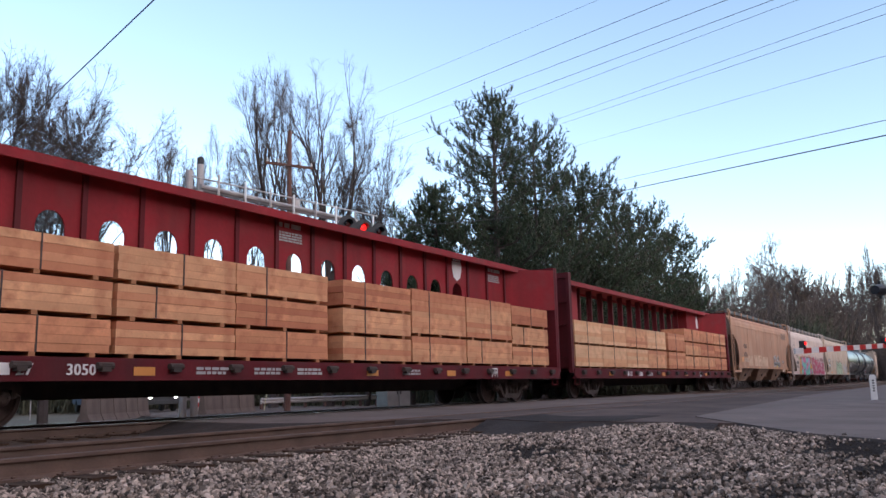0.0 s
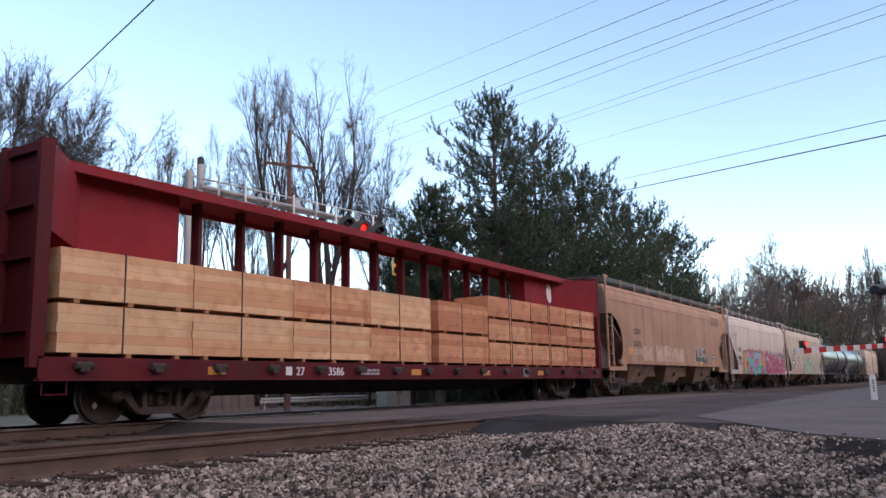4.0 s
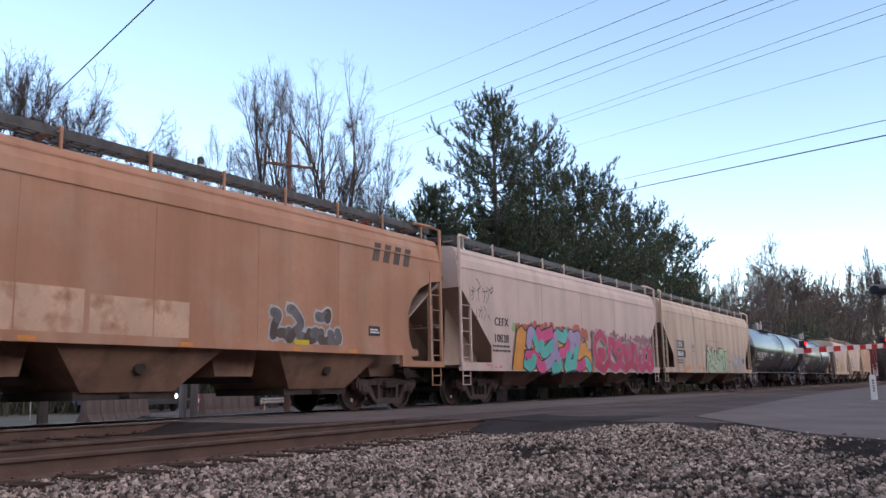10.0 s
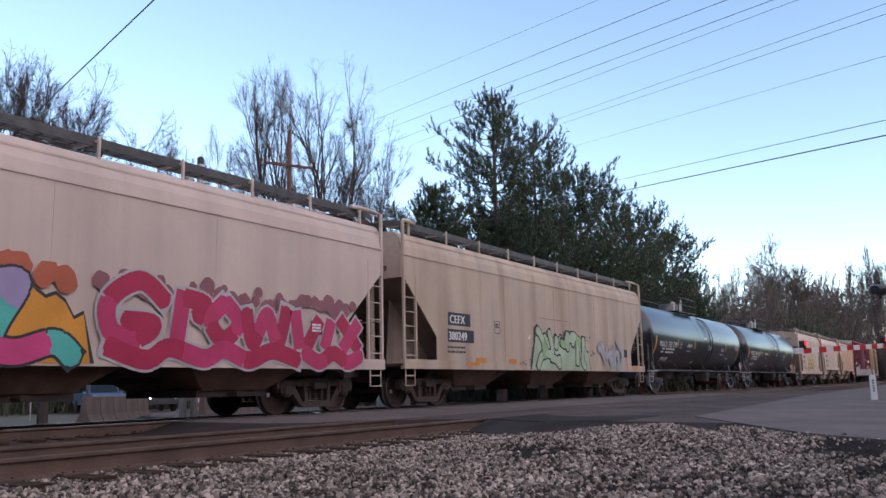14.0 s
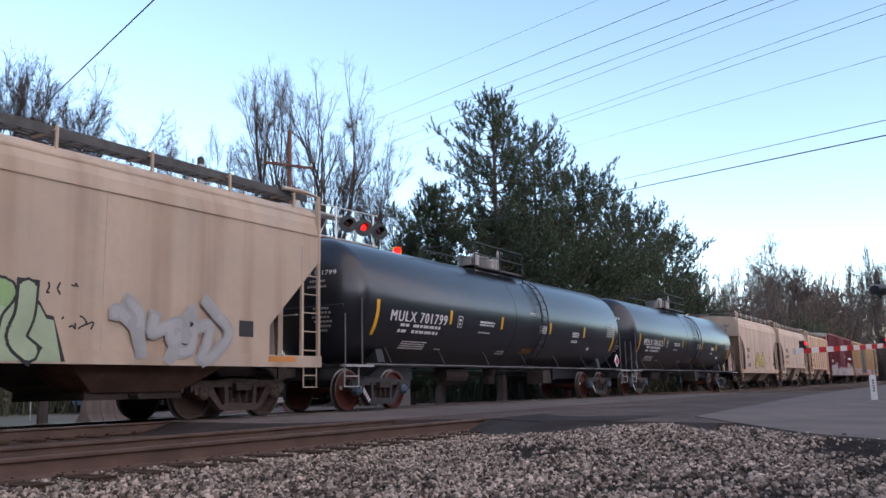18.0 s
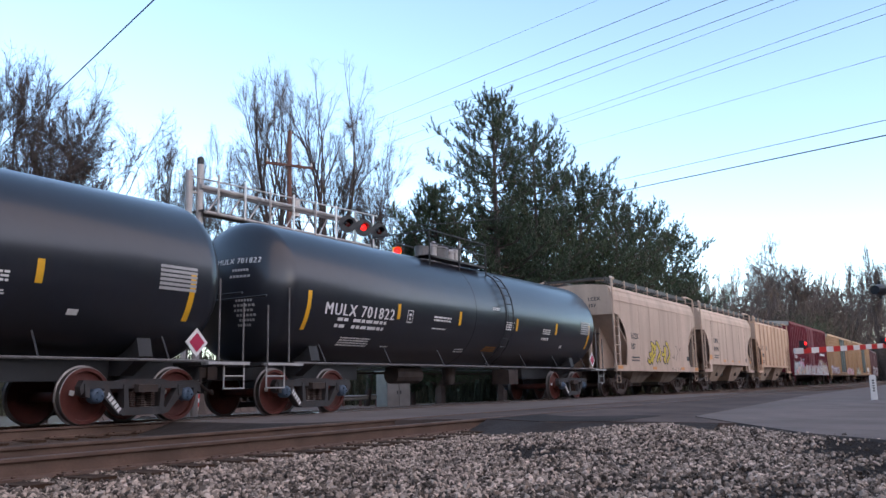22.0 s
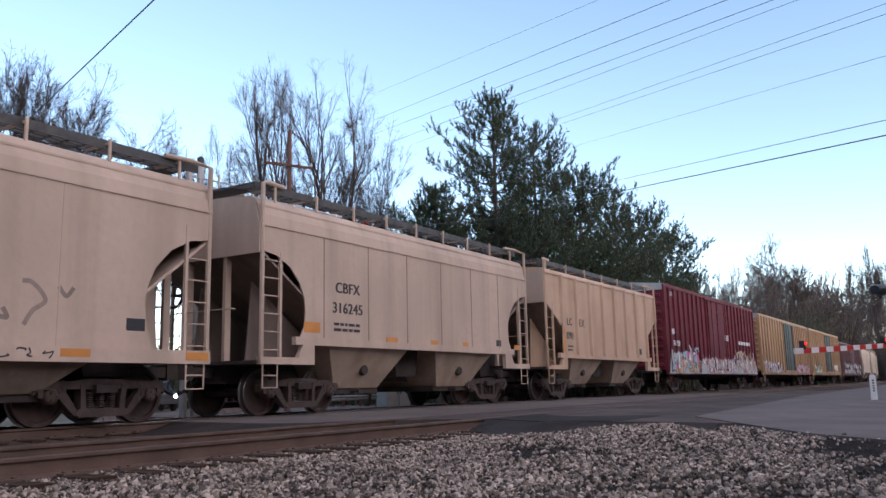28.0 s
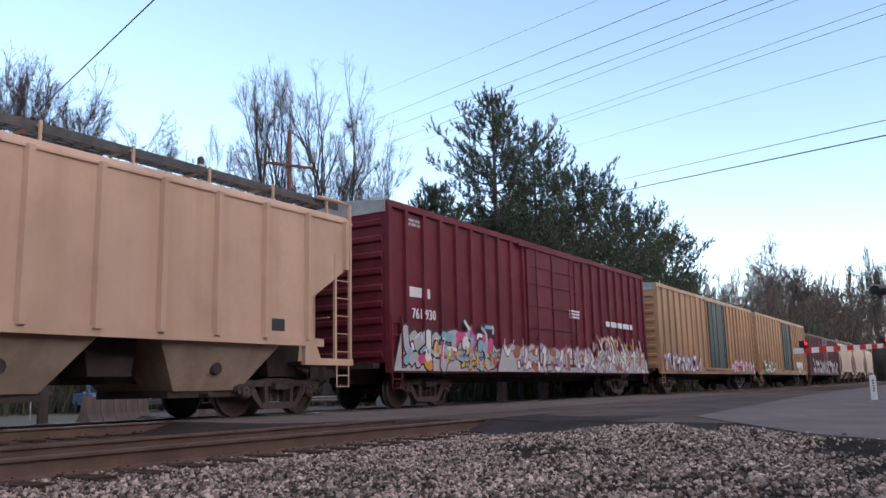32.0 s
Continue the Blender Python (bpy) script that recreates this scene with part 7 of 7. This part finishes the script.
def cantilever():
    x0, y0 = 15.2, 17.5
    z0 = ground_z(x0, y0)
    ob = thing("signal_cantilever", "galvanised cantilever carrying flashing crossing lights", "crossing signal", pose(x0, y0, 0))
    for dx, top in ((-0.2, 6.5), (0.18, 6.75)):
        g = Geo()
        g.rod((dx, 0, z0), (dx, 0, top), 0.10, 12)
        part("mast", g, "galv", ob)
    g = Geo()
    g.lathe([(0.0, 7.0), (0.09, 6.95), (0.10, 6.75)], "z", 10, (0.18, 0, 0))
    part("mast_cap", g, "black_paint", ob)
    for k in range(8):
        g = Geo()
        g.box(-0.2, 0.2, -0.03, 0.03, 0.3 + k * 0.8, 0.36 + k * 0.8)
        part("tie_plate", g, "galv", ob)
    g = Geo()
    g.box(-0.5, 0.5, -0.4, 0.4, z0, z0 + 0.2)
    part("mast_base", g, "concrete", ob)
    L = 7.95
    for z, y, r in ((6.1, -0.1, 0.075), (6.12, 0.25, 0.06), (5.36, -0.3, 0.05)):
        g = Geo()
        g.rod((0.1, y, z), (L - (0.8 if z > 6 else 0), y, z + (0.12 if z > 6 else 0.05)), r, 8)
        part("arm_chord", g, "galv", ob)
    for k in range(9):
        g = Geo()
        a, b = 0.2 + k * (L - 1.0) / 9, 0.2 + (k + 1) * (L - 1.0) / 9
        g.rod((a, -0.3, 5.38), (b, 0, 6.1), 0.022, 6)
        part("brace", g, "galv", ob)
    g = Geo()
    g.box(0.1, L, -0.3, 0.28, 5.40, 5.44)
    part("walkway", g, "grating", ob)
    for k in range(8):
        g = Geo()
        x = 0.55 + k * 1.02
        g.rod((x, -0.34, 5.36), (x, -0.34, 6.48), 0.035, 6)
        part("rail_post", g, "white_paint" if k % 2 else "galv", ob)
    g = Geo()
    g.rod((-0.4, -0.34, 6.24), (L, -0.34, 6.52), 0.022, 6)
    part("handrail", g, "galv", ob)
    for x, lit in ((6.0, False), (6.85, True), (7.75, False)):
        lamp_unit(ob, pose(x, -0.55, 5.92, 0, 0, -38), lit)
    return ob


def traffic_signal():
    """A yellow three-light head hung from a span wire, its red light on."""
    p = Vector((25.839, 18.235, 5.351))
    ob = thing("traffic_signal", "yellow hanging traffic signal with its red light on", "traffic signal", pose(p.x, p.y, p.z, 0, 0, -48))
    g = Geo()
    g.box(-0.17, 0.17, 0.0, 0.2, -0.55, 0.55)
    part("housing", g, "yellow_tape", ob, bevel=0.03)
    for z, m in ((0.37, "lens_red"), (0.0, "black_hood"), (-0.37, "black_hood")):
        g = Geo()
        g.lathe([(0.0, -0.05), (0.10, -0.04), (0.145, 0.0)], "y", 16, (0, 0, z))
        part("lens", g, m, ob, "glowing red lens" if m == "lens_red" else "", smooth=True)
        g = Geo()
        for k in range(9):
            a, b = math.pi * (k - 0.5) / 8, math.pi * (k + 0.5) / 8
            g.add([(0.16 * math.cos(a), 0, z + 0.16 * math.sin(a)), (0.16 * math.cos(b), 0, z + 0.16 * math.sin(b)), (0.16 * math.cos(b), -0.2, z + 0.16 * math.sin(b)), (0.16 * math.cos(a), -0.2, z + 0.16 * math.sin(a))], [(0, 1, 2, 3)])
        part("visor", g, "yellow_tape", ob)
    g = Geo()
    g.rod((0, 0.1, 0.55), (0, 0.1, 1.42), 0.025, 6)
    part("hanger", g, "black_paint", ob)
    m = ob.matrix_basis @ Vector((0, 0.1, 1.40))
    d = Vector((p.x, p.y, 0)).normalized()
    across = Vector((d.y, -d.x, 0))
    cable(m - across * 9 + Vector((0, 0, 0.6)), m, 0.05, 0.016, "black span wire holding a traffic signal")
    cable(m, m + across * 4.5 + Vector((0, 0, 0.3)), 0.05, 0.016, "black span wire holding a traffic signal")


def gate():
    """Lowered gate arm with red and white bands, lamps hanging on it, its mast at the road's side."""
    tip = Vector((17.163, 2.81, 1.021))
    end = Vector((22.528, 1.632, 1.242))
    d = (end - tip)
    ln = d.length
    ob = thing("crossing_gate", "lowered red and white crossing gate arm with red lamps", "crossing gate", pose(tip.x, tip.y, tip.z, 0, 0, math.degrees(math.atan2(d.y, d.x))))
    slope = d.z / math.hypot(d.x, d.y)
    k, x = 0, 0.0
    while x < ln + 2.7:
        w = 0.40
        g = Geo()
        g.prism([(x, slope * x - 0.055), (x + w, slope * (x + w) - 0.055), (x + w, slope * (x + w) + 0.055), (x, slope * x + 0.055)], "y", -0.02, 0.02)
        part("arm_band", g, "gate_red" if k % 2 else "white_paint", ob)
        x += w
        k += 1
    for x in (0.42, ln - 0.15):
        g = Geo()
        g.rod((x, -0.06, slope * x + 0.06), (x, 0.06, slope * x + 0.06), 0.03, 8)
        g.box(x - 0.04, x + 0.04, -0.05, 0.05, slope * x + 0.055, slope * x + 0.19)
        lamp = part("arm_lamp", g, "black_hood", ob)
        g = Geo()
        g.lathe([(0.0, -0.085), (0.022, -0.08), (0.034, -0.05)], "y", 12, (x, 0, slope * x + 0.14))
        part("lens", g, "lens_red", lamp)
    mx = ln + 2.6
    g = Geo()
    g.rod((mx, 0.3, -tip.z - 0.2), (mx, 0.3, 3.2), 0.065, 10)
    part("mast", g, "galv", ob)
    g = Geo()
    g.box(mx - 0.25, mx + 0.25, 0.0, 0.5, -0.35, 0.35)
    part("mechanism", g, "galv", ob)
    q = Vector((22.234, 1.732, 2.571))
    inv = ob.matrix_basis.inverted() @ q
    g = Geo()
    g.rod((inv.x + 0.05, inv.y, inv.z), (inv.x + 0.45, inv.y, inv.z + 0.02), 0.11, 12, 0.16)
    part("lamp_hood", g, "black_hood", ob)
    g = Geo()
    g.box(inv.x + 0.4, inv.x + 0.5, inv.y - 0.03, inv.y + 0.03, inv.z - 0.2, inv.z + 0.25)
    part("lamp_bracket", g, "black_hood", ob)
    return ob


def marker_post():
    p = Vector((20.415, 1.81, 0.015))
    ob = thing("marker_post", "white flexible marker post with dark writing", "marker post", pose(p.x, p.y, p.z, 0, 0, -70))
    g = Geo()
    g.prism([(-0.065, 0.0), (0.065, 0.0), (0.065, 0.50), (0.045, 0.54), (-0.045, 0.54), (-0.065, 0.50)], "y", -0.015, 0.015)
    part("blade", g, "white_paint", ob)
    g = Geo()
    for k in range(5):
        g.box(-0.022, 0.022, -0.019, -0.015, 0.18 + k * 0.055, 0.21 + k * 0.055)
    part("lettering", g, "black_paint", ob)


cantilever()
traffic_signal()
gate()
marker_post()


# ---------------------------------------------------------------- behind the train: vehicles, barriers, cabinet
def wheel(parent, x, y, r):
    g = Geo()
    g.lathe([(r * 0.6, -0.11), (r * 0.95, -0.11), (r, -0.07), (r, 0.07), (r * 0.95, 0.11), (r * 0.6, 0.11)], "y", 20)
    w = part("wheel", g, "tyre", parent, at=pose(x, y, r))
    g = Geo()
    g.lathe([(0.0, -0.09), (r * 0.3, -0.10), (r * 0.58, -0.08), (r * 0.6, 0.08), (0.0, 0.08)], "y", 16)
    part("rim", g, "chrome", w)


def vehicle(name, label, x, y, heading, paint, pickup):
    """Front towards local -x."""
    ob = thing(name, label, "car", pose(x, y, road_z(x, y) + 0.005, 0, 0, heading))
    W = 0.92 if not pickup else 1.0
    if pickup:
        low = [(0.0, 0.45), (0.02, 0.98), (0.15, 1.12), (1.5, 1.2), (5.6, 1.2), (5.65, 0.55), (4.9, 0.45)]
        cab = [(1.45, 1.18), (2.05, 1.80), (2.3, 1.86), (3.5, 1.86), (3.75, 1.80), (3.95, 1.18)]
        L, r, axles = 5.65, 0.39, (1.0, 4.5)
    else:
        low = [(0.0, 0.42), (0.0, 0.80), (0.12, 1.0), (1.25, 1.10), (4.6, 1.12), (4.68, 0.6), (4.5, 0.42)]
        cab = [(1.2, 1.08), (1.95, 1.64), (2.2, 1.70), (4.1, 1.70), (4.55, 1.55), (4.62, 1.08)]
        L, r, axles = 4.68, 0.36, (0.9, 3.7)
    g = Geo()
    g.prism(low, "y", -W, W)
    part("body", g, paint, ob, bevel=0.06)
    g = Geo()
    n = len(cab)
    vs = [(u, -W + 0.06 + (w - 1.1) * 0.2, w) for u, w in cab] + [(u, W - 0.06 - (w - 1.1) * 0.2, w) for u, w in cab]
    g.add(vs, [tuple(range(n))[::-1], tuple(range(n, 2 * n))] + [(i, (i + 1) % n, n + (i + 1) % n, n + i) for i in range(n)])
    part("cabin", g, paint, ob, bevel=0.03)
    g = Geo()
    a, b = cab[0], cab[1]
    g.add([(a[0] + 0.05, -W + 0.16, a[1] + 0.05), (a[0] + 0.05, W - 0.16, a[1] + 0.05), (b[0] - 0.05, W - 0.26, b[1] - 0.02), (b[0] - 0.05, -W + 0.26, b[1] - 0.02)], [(0, 1, 2, 3)])
    g.v = [(q[0] - 0.03, q[1], q[2] + 0.02) for q in g.v]
    part("windscreen", g, "glass_dark", ob)
    for s in (-1, 1):
        g = Geo()
        g.prism([(cab[1][0] - 0.25, 1.2), (cab[1][0] + 0.1, cab[1][1] - 0.1), (cab[-2][0] - 0.15, cab[-2][1] - 0.08), (cab[-1][0] - 0.2, 1.2)], "y", s * (W - 0.02), s * (W - 0.12))
        part("side_window", g, "glass_dark", ob)
        g = Geo()
        g.lathe([(0.0, -0.03), (0.09, -0.02), (0.115, 0.03)], "x", 14, (0.0, s * (W - 0.22), 0.83 if not pickup else 0.88))
        part("headlight", g, "headlight" if not pickup else "chrome", ob, "bright lit headlamp" if not pickup else "")
        g = Geo()
        g.box(cab[0][0] + 0.3, cab[0][0] + 0.5, s * (W + 0.12) - 0.1, s * (W + 0.12) + 0.1, 1.12, 1.3)
        part("mirror", g, paint, ob)
        for ax in axles:
            wheel(ob, ax, s * (W - 0.11), r)
    g = Geo()
    g.box(-0.02, 0.03, -W + 0.38, W - 0.38, 0.72, 0.92)
    part("grille", g, "black_paint", ob)
    g = Geo()
    g.box(-0.08, 0.1, -W + 0.05, W - 0.05, 0.42, 0.60)
    part("bumper", g, "black_paint" if not pickup else "chrome", ob)
    if pickup:
        g = Geo()
        g.box(4.0, 5.6, -W + 0.08, W - 0.08, 0.7, 1.16)
        part("bed", g, "black_paint", ob)


def barrier(xa, ya, xb, yb, n):
    prof = [(-0.3, 0), (0.3, 0), (0.3, 0.08), (0.15, 0.36), (0.09, 1.03), (-0.09, 1.03), (-0.15, 0.36), (-0.3, 0.08)]
    ln = math.hypot(xb - xa, yb - ya)
    ang = math.degrees(math.atan2(yb - ya, xb - xa))
    for k in range(n):
        f = (k + 0.5) / n
        x, y = xa + (xb - xa) * f, ya + (yb - ya) * f
        g = Geo()
        g.prism(prof, "x", -ln / n / 2 + 0.02, ln / n / 2 - 0.02)
        ob = part("concrete_barrier", g, "barrier_grey", at=pose(x, y, ground_z(x, y) - 0.02, 0, 0, ang), bevel=0.02)
        tagged(ob, "stained grey precast concrete barrier by the road", "barrier", "barriers by the road")


vehicle("pickup_truck", "blue pickup truck waiting behind the barrier", 33.1, 45.2, 68, "pickup_paint", True)
vehicle("suv", "dark sport utility car with lit headlamps waiting at the crossing", 31.35, 38.2, 64, "suv_paint", False)
barrier(19.5, 28.2, 24.6, 31.1, 5)
barrier(24.3, 27.2, 29.6, 29.6, 3)


def traffic_drum():
    x, y = by_bearing(41.75, 40)
    ob = thing("traffic_drum", "red and white striped plastic traffic drum", "traffic drum", pose(x, y, ground_z(x, y)))
    for k in range(5):
        g = Geo()
        g.rod((0, 0, 0.06 + 0.19 * k), (0, 0, 0.25 + 0.19 * k), 0.30 - 0.025 * k, 14, 0.30 - 0.025 * (k + 1) + 0.01)
        part("band", g, "white_paint" if k % 2 else "gate_red", ob)
    g = Geo()
    g.rod((0, 0, 0), (0, 0, 0.07), 0.40, 14)
    part("base", g, "tyre", ob)


def small_sign():
    x, y = by_bearing(31.7, 45)
    ob = thing("road_sign", "small white sign on a thin post", "sign", pose(x, y, ground_z(x, y), 0, 0, -30))
    g = Geo()
    g.rod((0, 0, 0), (0, 0, 1.75), 0.025, 8)
    part("post", g, "galv", ob)
    g = Geo()
    g.box(-0.16, 0.16, -0.04, -0.03, 1.3, 1.66)
    part("panel", g, "white_paint", ob)
    bars(-0.11, 1.5, 0.22, 0.04, "grey_paint", ob, -0.045, 2)


def guard_rail():
    """Low pale steel rail along the far side of the side road, on short posts."""
    xa, ya, xb, yb = 33.0, 32.4, 47.0, 33.6
    ln = math.hypot(xb - xa, yb - ya)
    ob = thing("guard_rail", "pale galvanised steel guard rail on short posts beside the road", "guard rail", pose(xa, ya, ground_z(xa, ya), 0, 0, math.degrees(math.atan2(yb - ya, xb - xa))))
    g = Geo()
    g.prism([(-0.02, 0.42), (-0.09, 0.47), (-0.09, 0.53), (-0.02, 0.58), (-0.09, 0.63), (-0.09, 0.70), (-0.02, 0.74), (0.0, 0.74), (0.0, 0.42)], "x", 0.0, ln)
    part("rail_beam", g, "galv", ob)
    for k in range(8):
        g = Geo()
        x = 0.2 + k * (ln - 0.4) / 7
        g.box(x - 0.06, x + 0.06, 0.002, 0.14, -0.05, 0.72)
        part("post", g, "pole_wood", ob)


def guy_wires():
    """Anchor wires of a pole, their lower ends in pale sleeves."""
    for x, y, lean in ((29.0, 31.2, 0.25), (30.2, 30.6, 0.45), (31.0, 30.2, 0.4)):
        g = Geo()
        g.rod((0, 0, 0), (lean, 0.05, 1.75), 0.03, 6)
        ob = part("guy_wire_sleeve", g, "yellow_sleeve", at=pose(x, y, ground_z(x, y) - 0.05))
        tagged(ob, "pale yellow sleeve round a pole's anchor wire", "guy wire", "guy wires")


guard_rail()
guy_wires()
traffic_drum()
small_sign()


def cabinet():
    x, y = by_bearing(54.4, 36)
    ob = thing("signal_cabinet", "silver metal signal equipment cabinet", "cabinet", pose(x, y, ground_z(x, y) - 0.03, 0, 0, -20))
    g = Geo()
    g.box(-0.6, 0.6, -0.4, 0.4, 0.0, 1.75)
    part("body", g, "cabinet_grey", ob, bevel=0.02)
    for s in (-1, 1):
        g = Geo()
        g.box(s * 0.3 - 0.28, s * 0.3 + 0.28, -0.43, -0.40, 0.1, 1.65)
        d = part("door", g, "cabinet_grey", ob)
        g = Geo()
        g.box(s * 0.08 - 0.02, s * 0.08 + 0.02, -0.46, -0.43, 0.8, 0.95)
        part("handle", g, "black_paint", d)
    g = Geo()
    g.box(-0.66, 0.66, -0.46, 0.46, 1.75, 1.81)
    part("roof", g, "cabinet_grey", ob)


cabinet()
build_train()
motions()
